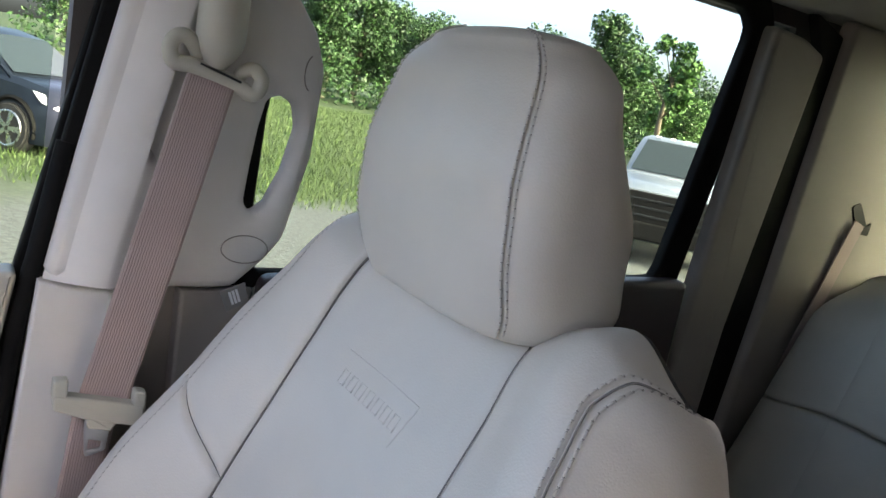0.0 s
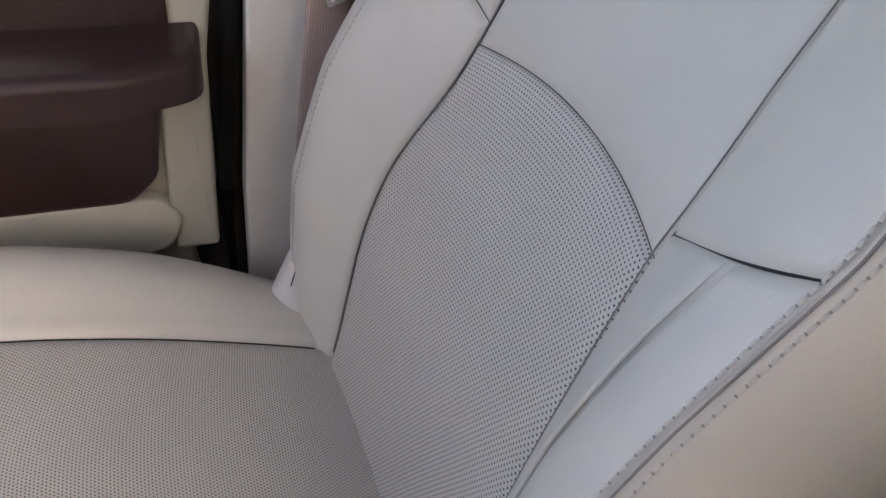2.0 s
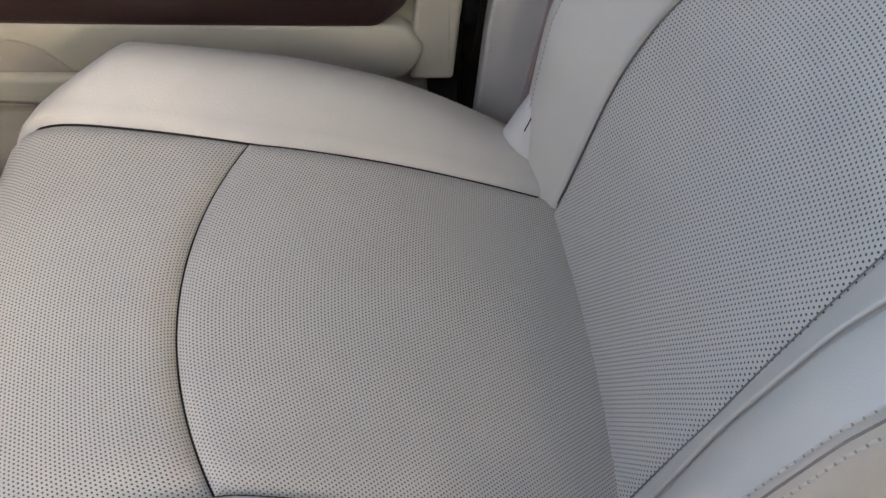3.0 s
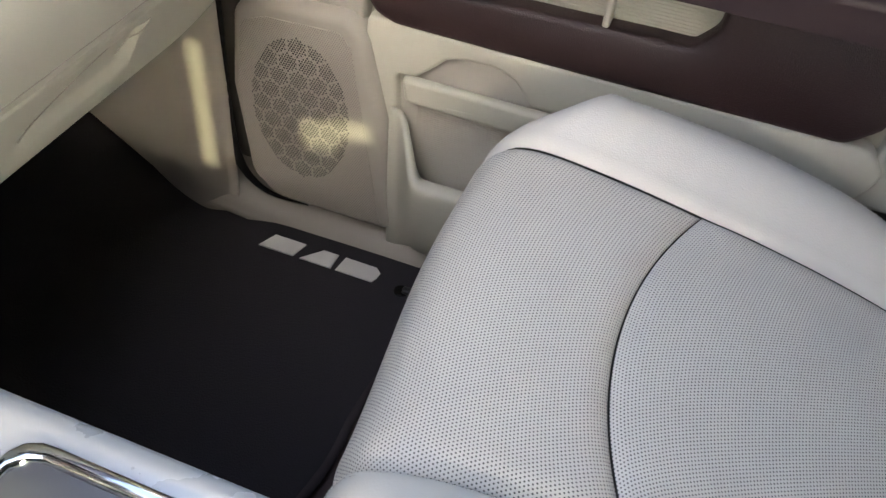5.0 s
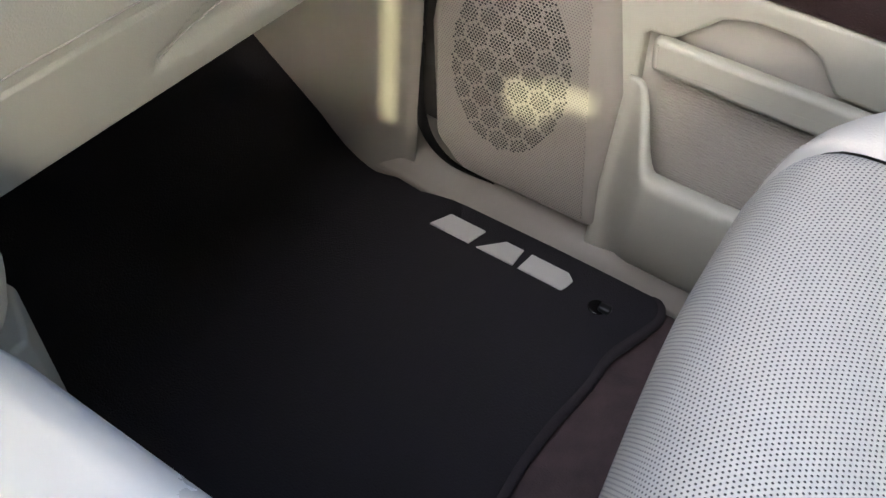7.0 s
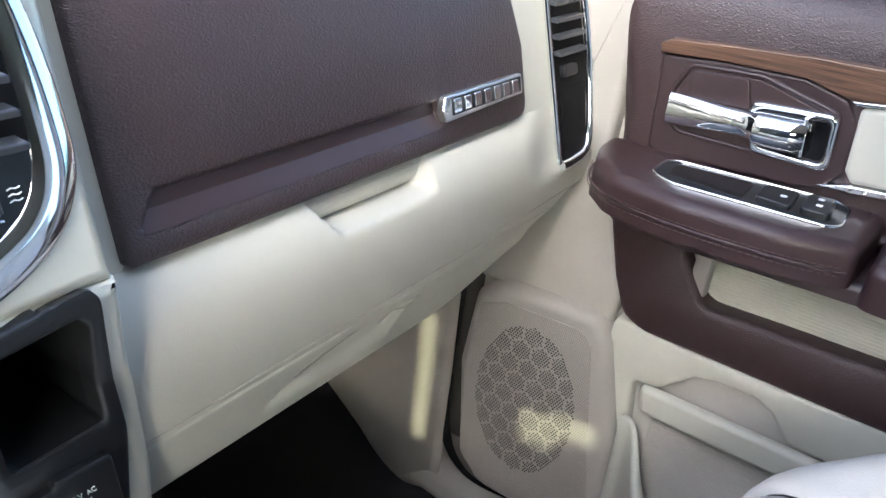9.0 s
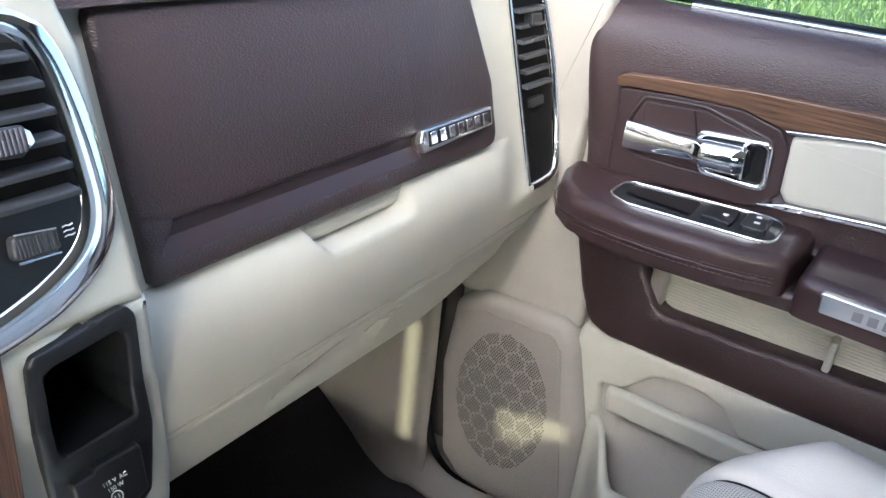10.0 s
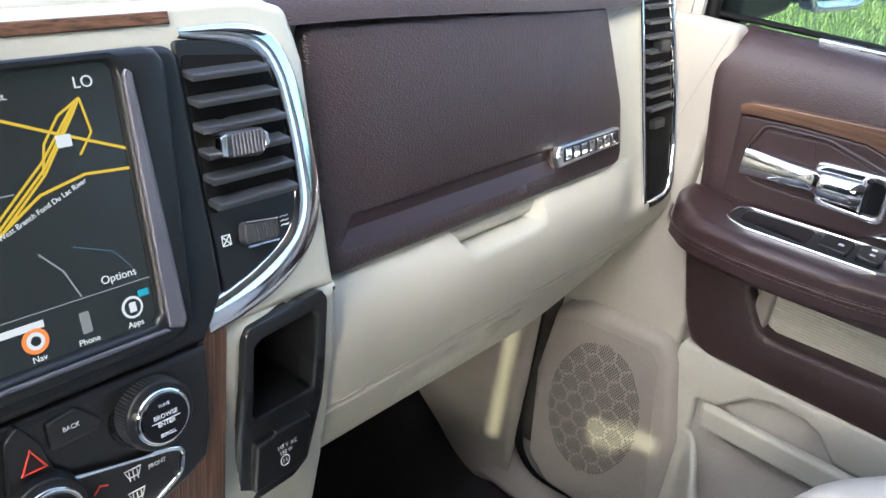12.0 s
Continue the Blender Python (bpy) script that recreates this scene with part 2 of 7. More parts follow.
def slab(name, fr, pts, depth, mat, parent=None, label="", r=0.0, bevel=0.002, lift=0.0, seg=3, bow=None, rseg=5):
    """A plate in the frame's plane: rounded corners, rounded front edge, front face at lift, back at lift - depth."""
    bevel = min(bevel, depth * 0.9)
    r = [max(q, bevel * 1.15) if q > 0 else 0 for q in r] if isinstance(r, (list, tuple)) else (max(r, bevel * 1.15) if r > 0 else 0)
    ring = round_poly(pts, r, rseg) if (isinstance(r, (list, tuple)) or r > 0) else [Vector(p) for p in pts]
    rings = []
    for i in range(seg + 1):
        a = math.pi / 2 * i / seg
        rings.append((inset(ring, bevel * (1 - math.sin(a))), lift - bevel * (1 - math.cos(a))))
    rings.append((ring, lift - depth))
    verts, faces, n = [], [], len(ring)
    for pts2, w in rings:
        for p in pts2:
            verts.append(fr.at(p.x, p.y, w + (bow(p.x, p.y) if bow else 0)))
    for k in range(len(rings) - 1):
        for i in range(n):
            j = (i + 1) % n
            faces.append((k * n + i, k * n + j, (k + 1) * n + j, (k + 1) * n + i))
    faces.append(tuple(range(n)))
    faces.append(tuple(reversed(range((len(rings) - 1) * n, len(rings) * n))))
    bm = bmesh.new()
    vs = [bm.verts.new(v) for v in verts]
    for f in faces:
        try:
            bm.faces.new([vs[i] for i in f])
        except ValueError:
            pass
    ob = part(name, bm, mat, parent, label, sharp=50)
    wn_mod = ob.modifiers.new("normals", "WEIGHTED_NORMAL")
    wn_mod.keep_sharp = True
    return ob


def loop_plate(name, fr, outer, inner, depth, mat, parent=None, label="", r=0.0, ri=0.0, bevel=0.002, lift=0.0, n=96):
    """A plate with one opening through it: both outlines are resampled to the same count and bridged."""

    def even(pts, rad):
        ring = round_poly(pts, rad, 6) if (isinstance(rad, (list, tuple)) or rad > 0) else [Vector(p) for p in pts]
        c = sum(ring, Vector((0, 0))) / len(ring)
        ln = [0.0]
        for k in range(len(ring)):
            ln.append(ln[-1] + (ring[(k + 1) % len(ring)] - ring[k]).length)
        out = []
        for i in range(n):
            t = ln[-1] * i / n
            k = max(j for j in range(len(ring)) if ln[j] <= t + 1e-12)
            seg = max(ln[k + 1] - ln[k], 1e-9)
            out.append(ring[k].lerp(ring[(k + 1) % len(ring)], (t - ln[k]) / seg))
        start = min(range(n), key=lambda i: abs(math.atan2((out[i] - c).y, (out[i] - c).x)))
        out = out[start:] + out[:start]
        area = sum(out[k - 1].x * out[k].y - out[k].x * out[k - 1].y for k in range(n))
        return out if area > 0 else [out[0]] + out[:0:-1]

    r = [max(q, bevel * 1.15) if q > 0 else 0 for q in r] if isinstance(r, (list, tuple)) else (max(r, bevel * 1.15) if r > 0 else 0)
    a, b = even(outer, r), even(inner, ri)
    rows = [(a, lift - depth), (a, lift - bevel), (inset(a, bevel * 0.3), lift - bevel * 0.3), (inset(a, bevel), lift),
            (inset(b, -bevel), lift), (inset(b, -bevel * 0.3), lift - bevel * 0.3), (b, lift - bevel), (b, lift - depth)]
    bm = bmesh.new()
    loops = [[bm.verts.new(fr.at(p.x, p.y, w)) for p in ring] for ring, w in rows]
    for k in (0, 1, 2, 4, 5, 6):
        for i in range(n):
            j = (i + 1) % n
            bm.faces.new((loops[k][i], loops[k][j], loops[k + 1][j], loops[k + 1][i]))
    for k1, k2 in ((3, 4), (7, 0)):
        edges = []
        for loop in (loops[k1], loops[k2]):
            for i in range(n):
                edges.append(bm.edges.get((loop[i], loop[(i + 1) % n])))
        bmesh.ops.triangle_fill(bm, use_beauty=True, use_dissolve=False, edges=edges)
    return part(name, bm, mat, parent, label, sharp=45)


def tube(name, pts, r, mat, parent=None, label="", n=8, closed=False, flat=1.0, up=(0, 0, 1)):
    """A rod along points; flat squeezes it across."""
    pts = [Vector(p) for p in pts]
    verts, faces, m = [], [], len(pts)
    for k, p in enumerate(pts):
        d = (pts[(k + 1) % m] - pts[k - 1]) if closed else (pts[min(k + 1, m - 1)] - pts[max(k - 1, 0)])
        d.normalize()
        a = d.cross(Vector(up))
        if a.length < 1e-4:
            a = d.cross(Vector((1, 0, 0)))
        a.normalize()
        b = a.cross(d).normalized()
        rr = r[k] if isinstance(r, (list, tuple)) else r
        for i in range(n):
            t = 2 * math.pi * i / n
            verts.append(p + a * math.cos(t) * rr + b * math.sin(t) * rr * flat)
    for k in range(m if closed else m - 1):
        k2 = (k + 1) % m
        for i in range(n):
            j = (i + 1) % n
            faces.append((k * n + i, k * n + j, k2 * n + j, k2 * n + i))
    if not closed:
        faces.append(tuple(range(n)))
        faces.append(tuple(reversed(range((m - 1) * n, m * n))))
    bm = bmesh.new()
    vs = [bm.verts.new(v) for v in verts]
    for f in faces:
        bm.faces.new([vs[i] for i in f])
    return part(name, bm, mat, parent, label, sharp=60)


def smooth_line(pts, steps=8, closed=False):
    """A Catmull-Rom line through points of any dimension."""
    p = [Vector(q) for q in pts]
    out, m = [], len(p)
    for k in range(m if closed else m - 1):
        if closed:
            a, b, c, d = p[k - 1], p[k], p[(k + 1) % m], p[(k + 2) % m]
        else:
            a, b, c, d = p[max(k - 1, 0)], p[k], p[k + 1], p[min(k + 2, m - 1)]
        for i in range(steps):
            t = i / steps
            out.append(0.5 * (2 * b + (c - a) * t + (2 * a - 5 * b + 4 * c - d) * t * t + (3 * b - a - 3 * c + d) * t ** 3))
    if not closed:
        out.append(p[-1])
    return out


def sheet(name, fn, us, vs, mat, parent=None, label="", thick=0.0, uv=True, sharp=None):
    """A surface fn(u, v) -> point over a grid, closed at the back when thick is given."""
    verts = [[Vector(fn(u, v)) for v in vs] for u in us]
    nu, nv = len(us), len(vs)
    uvs = np.zeros((nu, nv, 2))
    mid_u, mid_v = nu // 2, nv // 2
    for i in range(1, nu):
        uvs[i, :, 0] = uvs[i - 1, :, 0] + (verts[i][mid_v] - verts[i - 1][mid_v]).length
    for j in range(1, nv):
        uvs[:, j, 1] = uvs[:, j - 1, 1] + (verts[mid_u][j] - verts[mid_u][j - 1]).length
    flat = [p for row in verts for p in row]
    faces = [(i * nv + j, (i + 1) * nv + j, (i + 1) * nv + j + 1, i * nv + j + 1) for i in range(nu - 1) for j in range(nv - 1)]
    uvf = uvs.reshape(-1, 2)
    if thick:
        nrm = []
        for i in range(nu):
            for j in range(nv):
                du = verts[min(i + 1, nu - 1)][j] - verts[max(i - 1, 0)][j]
                dv = verts[i][min(j + 1, nv - 1)] - verts[i][max(j - 1, 0)]
                nrm.append(du.cross(dv).normalized())
        base = len(flat)
        flat = flat + [p - q * thick for p, q in zip(flat, nrm)]
        faces += [tuple(base + k for k in reversed(f)) for f in faces]
        rim = [i * nv for i in range(nu)] + [(nu - 1) * nv + j for j in range(1, nv)] + [i * nv + nv - 1 for i in range(nu - 2, -1, -1)] + [j for j in range(nv - 2, 0, -1)]
        for k in range(len(rim)):
            a, b = rim[k], rim[(k + 1) % len(rim)]
            faces.append((b, a, base + a, base + b))
        uvf = np.concatenate([uvf, uvf])
    return raw(name, flat, faces, mat, parent, label, uvs=uvf if uv else None, sharp=sharp)


def edge_steps(length, n, fine=(0.0, 0.0025, 0.005, 0.009)):
    """Positions 0..1 that crowd at both ends."""
    ends = [f / length for f in fine if f < length * 0.3]
    mid = list(np.linspace(ends[-1], 1 - ends[-1], n))
    return ends[:-1] + mid + [1 - e for e in reversed(ends[:-1])]


def padded(name, surf, lo, hi, v0, v1, mat, parent, label="", nu=24, nv=24, size=(0.3, 0.3), sink=0.006, width=0.010, swell=0.0, sides="lrbt", gap=0.0004, out=1):
    """An upholstered panel on surf(s, q): its borders sink into the seam. lo, hi give s at each q; v0, v1 give q at each share of s."""
    au, av = edge_steps(size[0], nu), edge_steps(size[1], nv)

    ga, gb_ = gap / size[0], gap / size[1]

    def place(a, b):
        a = (ga if "l" in sides else 0) + a * (1 - (ga if "l" in sides else 0) - (ga if "r" in sides else 0))
        b = (gb_ if "b" in sides else 0) + b * (1 - (gb_ if "b" in sides else 0) - (gb_ if "t" in sides else 0))
        q = v0(a) + (v1(a) - v0(a)) * b
        s = lo(q) + (hi(q) - lo(q)) * a
        return s, q

    def fn(a, b):
        s, q = place(a, b)
        p = Vector(surf(s, q))
        e = 0.002
        n = (Vector(surf(s + e, q)) - Vector(surf(s - e, q))).cross(Vector(surf(s, q + e)) - Vector(surf(s, q - e))).normalized()
        d = min([1.0] + [x for k, x in (("l", a * size[0]), ("r", (1 - a) * size[0]), ("b", b * size[1]), ("t", (1 - b) * size[1])) if k in sides])
        t = min(d / width, 1.0)
        return p + n * out * (swell * math.sin(math.pi * a) * math.sin(math.pi * b) - sink * (1 - t) ** 2)

    return sheet(name, fn, au, av, mat, parent, label)


def lerp_table(table):
    xs, ys = [t[0] for t in table], [t[1:] for t in table]

    def f(x):
        r = [float(np.interp(x, xs, [y[k] for y in ys])) for k in range(len(ys[0]))]
        return r[0] if len(r) == 1 else r

    return f


def curve_table(table, steps=12):
    """Smooth profile: rows of (q, a, b) -> a, b at any q."""
    line = smooth_line([Vector(t) for t in table], steps)
    return lerp_table([tuple(p) for p in line])


def ease(t):
    t = min(max(t, 0.0), 1.0)
    return t * t * (3 - 2 * t)


def stitches(name, lines, mat, parent, step=0.0085, length=0.0055, r=0.0008, lift=0.0006, phase=0.5, holes=False):
    """Rows of thread stitches: each line is a list of (point, normal)."""
    bm = bmesh.new()
    for line in lines:
        acc, k = 0.0, 0
        pts = [Vector(p) for p, _ in line]
        nrm = [Vector(q) for _, q in line]
        total = 0.0
        ln = [0.0]
        for i in range(1, len(pts)):
            total += (pts[i] - pts[i - 1]).length
            ln.append(total)
        t = step * phase
        while t < total - step / 2:
            k = max(i for i in range(len(ln) - 1) if ln[i] <= t)
            f = (t - ln[k]) / max(ln[k + 1] - ln[k], 1e-9)
            p, q = pts[k].lerp(pts[k + 1], f), nrm[k].lerp(nrm[k + 1], f).normalized()
            d = (pts[k + 1] - pts[k]).normalized()
            side = d.cross(q).normalized()
            ring = []
            for e in (-0.5, -0.3, 0.3, 0.5):
                h = r if abs(e) < 0.4 else r * 0.4
                c = p + d * e * length + q * (lift if abs(e) < 0.4 else 0)
                ring.append([bm.verts.new(c + side * h), bm.verts.new(c + q * h), bm.verts.new(c - side * h)])
            for a, b in zip(ring, ring[1:]):
                bm.faces.new((a[0], a[1], b[1], b[0]))
                bm.faces.new((a[1], a[2], b[2], b[1]))
            t += step
    ob = part(name, bm, mat, parent, sharp=80)
    if holes:
        dots = [[(Vector(p), q) for p, q in line] for line in lines]
        stitches("seam_shadow", dots, HOLE, parent, step, step * 0.20, r * 0.85, lift * 0.4, phase=1.0)
    return ob


def box(name, lo, hi, mat, parent=None, label="", bevel=0.004, seg=3):
    bm = bmesh.new()
    bmesh.ops.create_cube(bm, size=1.0)
    lo, hi = Vector(lo), Vector(hi)
    for v in bm.verts:
        v.co = Vector(((lo[k] + hi[k]) / 2 + v.co[k] * (hi[k] - lo[k]) for k in range(3)))
    if bevel:
        bmesh.ops.bevel(bm, geom=bm.edges[:], offset=min(bevel, min(hi - lo) * 0.45), segments=seg, profile=0.5, affect="EDGES")
    return part(name, bm, mat, parent, label)


def words(name, text, fr, u, v, size, mat, parent, lift=0.0006, turn=0.0, align="CENTER"):
    cu = bpy.data.curves.new(name, "FONT")
    cu.body, cu.size, cu.align_x, cu.align_y, cu.extrude = text, size, align, "CENTER", 0.0002
    tmp = bpy.data.objects.new(name, cu)
    scene.collection.objects.link(tmp)
    bpy.context.view_layer.update()
    me = bpy.data.meshes.new_from_object(tmp.evaluated_get(bpy.context.evaluated_depsgraph_get()))
    bpy.data.objects.remove(tmp)
    c, s = math.cos(turn), math.sin(turn)
    k = fr.v.length
    for p in me.vertices:
        x, y, z = p.co
        p.co = fr.at(u + x * c - y * s, v + (x * s + y * c) / k, lift + z)
    return finish(name, me, mat, parent)


def disc_prism(name, fr, u, v, r, depth, mat, parent=None, label="", lift=0.0, bevel=0.001, n=32, squash=1.0):
    k = fr.v.length
    pts = [(u + r * math.cos(2 * math.pi * i / n), v + r * squash * math.sin(2 * math.pi * i / n) / k) for i in range(n)]
    return slab(name, fr, pts, depth, mat, parent, label, 0.0, bevel, lift)


# ---- place ----
# ---- cab shell ----
XL, XR = -0.92, 0.90


def wall_with_openings(name, x, opening, rows, label):
    """A side of the cab, 4 cm thick, with openings cut through: rows of (y0, y1, z0, z1)."""
    bm = bmesh.new()
    for y0, y1, z0, z1 in rows:
        m = Matrix.Translation((x + opening * 0.02, (y0 + y1) / 2, (z0 + z1) / 2)) @ Matrix.Diagonal((0.04, y1 - y0, z1 - z0, 1))
        bmesh.ops.create_cube(bm, size=1.0, matrix=m)
    return tagged(part(name, bm, SHELL, smooth=False), label, kind="structure")


wall_with_openings("wall_right", XR + 0.012, 1, [
    (-1.75, 1.45, -0.25, 0.825), (0.98, 1.45, 0.825, 1.0), (-0.325, -0.115, 0.825, 1.42), (-1.75, -1.33, 0.825, 1.42),
    (-0.115, 0.98, 1.32, 1.42), (-1.33, -0.325, 1.37, 1.42)], "right side of the cab with two window openings")


def tiles(holes, y0=-1.75, y1=1.45, z0=-0.25, z1=1.42):
    """The plain rectangles that remain round rectangular holes (y0, y1, z0, z1)."""
    ys = sorted({y0, y1} | {v for h in holes for v in h[:2]})
    zs = sorted({z0, z1} | {v for h in holes for v in h[2:]})
    rows = []
    for a, b in zip(ys, ys[1:]):
        for c, d in zip(zs, zs[1:]):
            if not any(h[0] <= a and b <= h[1] and h[2] <= c and d <= h[3] for h in holes):
                rows.append((a, b, c, d))
    return rows


# unseen wall; its slits are cut to place sun patches in the cab
wall_with_openings("wall_left", XL, -1, tiles([(-0.42, 0.11, 0.92, 1.03), (-0.237, -0.194, 1.068, 1.31), (-0.448, -0.372, 1.160, 1.232), (-0.504, -0.430, 1.198, 1.248), (1.0, 1.45, 1.0, 1.42)]),
                 "unseen left side of the cab with slits that shape the sun")
# back window is walled up left of x 0.50 to block the sun
bm = bmesh.new()
for x0, x1, z0, z1 in ((XL, XR, -0.25, 0.90), (XL, 0.50, 0.90, 1.42), (0.865, XR, 0.90, 1.42)):
    bmesh.ops.create_cube(bm, size=1.0, matrix=Matrix.Translation(((x0 + x1) / 2, -1.77, (z0 + z1) / 2)) @ Matrix.Diagonal((x1 - x0, 0.04, z1 - z0, 1)))
tagged(part("wall_rear", bm, SHELL, smooth=False), "rear wall of the cab, back window partly closed against sun", kind="structure")
tagged(box("wall_front", (XL, 1.41, -0.25), (XR, 1.45, 1.0), BLACK, bevel=0), "dark firewall below the windscreen", kind="structure")
tagged(box("ceiling", (XL - 0.04, -1.79, 1.40), (XR + 0.05, 0.34, 1.46), HEADLINER, bevel=0), "pale cloth headliner of the cab", kind="structure")
tagged(box("floor", (XL, -1.79, -0.26), (XR + 0.01, 1.45, -0.02), CARPET, bevel=0), "dark brown carpeted cab floor", kind="structure")


def pane(name, pts, label, mat=None):
    bm = bmesh.new()
    lo = [bm.verts.new(p) for p in pts]
    n = (Vector(pts[1]) - Vector(pts[0])).cross(Vector(pts[2]) - Vector(pts[0])).normalized() * 0.004
    hi = [bm.verts.new(Vector(p) + n) for p in pts]
    bm.faces.new(lo)
    bm.faces.new(reversed(hi))
    for k in range(len(pts)):
        bm.faces.new((lo[k], hi[k], hi[(k + 1) % len(pts)], lo[(k + 1) % len(pts)]))
    ob = tagged(part(name, bm, mat or GLASS, smooth=False), label, kind="structure")
    ob.visible_shadow = mat is not None
    return ob


pane("window_1", [(0.925, -0.10, 0.82), (0.925, 0.98, 0.82), (0.925, 0.70, 1.33), (0.925, -0.10, 1.33)], "front passenger side window, tinted to dim the outside")
pane("window_2", [(0.925, -1.33, 0.82), (0.925, -0.325, 0.82), (0.925, -0.325, 1.375), (0.925, -1.33, 1.375)], "rear side window, tinted to dim the outside")

# upper A pillar towards the windscreen, and the frame rail above the doors
for sx, nm in ((XR - 0.02, "trim"), (XL + 0.02, "trim")):
    tagged(tube(nm, smooth_line([(sx, 1.25, 0.92), (sx - math.copysign(0.04, sx), 0.80, 1.18), (sx - math.copysign(0.08, sx), 0.32, 1.40)], 8), 0.045, PILLAR, n=12, flat=0.7),
           "sloping windscreen pillar trim in pale plastic", kind="structure")

bm = bmesh.new()
bmesh.ops.create_cube(bm, size=1.0, matrix=Matrix.Translation((0.885, 0.94, 0.99)) @ Matrix.Diagonal((0.03, 0.35, 0.34, 1)))
bmesh.ops.bevel(bm, geom=bm.edges[:], offset=0.01, segments=3, affect="EDGES")
tagged(part("trim", bm, TAUPE), "beige trim at the foot of the windscreen pillar", kind="structure")

# ---- floor, sill, footwell ----
def toe_board(x, v):
    y = 0.86 + 0.55 * v
    return (x, y, -0.012 + 0.50 * max(0, v - 0.12) ** 1.15)


tagged(sheet("floor", lambda x, v: toe_board(x, v), list(np.linspace(-0.02, 0.90, 10)), list(np.linspace(0, 1, 16)), CARPET), "dark carpet rising into the toe board", kind="structure")


def sill(t, y):
    prof = [(0.825, -0.01), (0.838, 0.012), (0.856, 0.026), (0.885, 0.032), (0.91, 0.034)]
    k = t * (len(prof) - 1)
    i = min(int(k), len(prof) - 2)
    a, b = prof[i], prof[i + 1]
    f = k - i
    x, z = a[0] + (b[0] - a[0]) * f, a[1] + (b[1] - a[1]) * f
    return (x - 0.012 * ease((y - 0.78) / 0.12), y, z + 0.02 * ease((y - 0.80) / 0.1))


tagged(sheet("trim", sill, list(np.linspace(0, 1, 13)), list(np.linspace(-0.05, 0.96, 40)), BEIGE_GREY, thick=-0.006), "beige plastic scuff plate along the door sill", kind="structure")


def kick(y, z):
    x = 0.835 - 0.022 * ease((y - 0.86) / 0.13) - 0.01 * ease((y - 1.0) / 0.2)
    x -= 0.014 * ease((0.07 - z) / 0.09) * ease((y - 0.85) / 0.06)
    return (x, y, z)


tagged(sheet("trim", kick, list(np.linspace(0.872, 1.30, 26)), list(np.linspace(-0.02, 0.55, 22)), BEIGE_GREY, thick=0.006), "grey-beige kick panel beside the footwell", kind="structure")

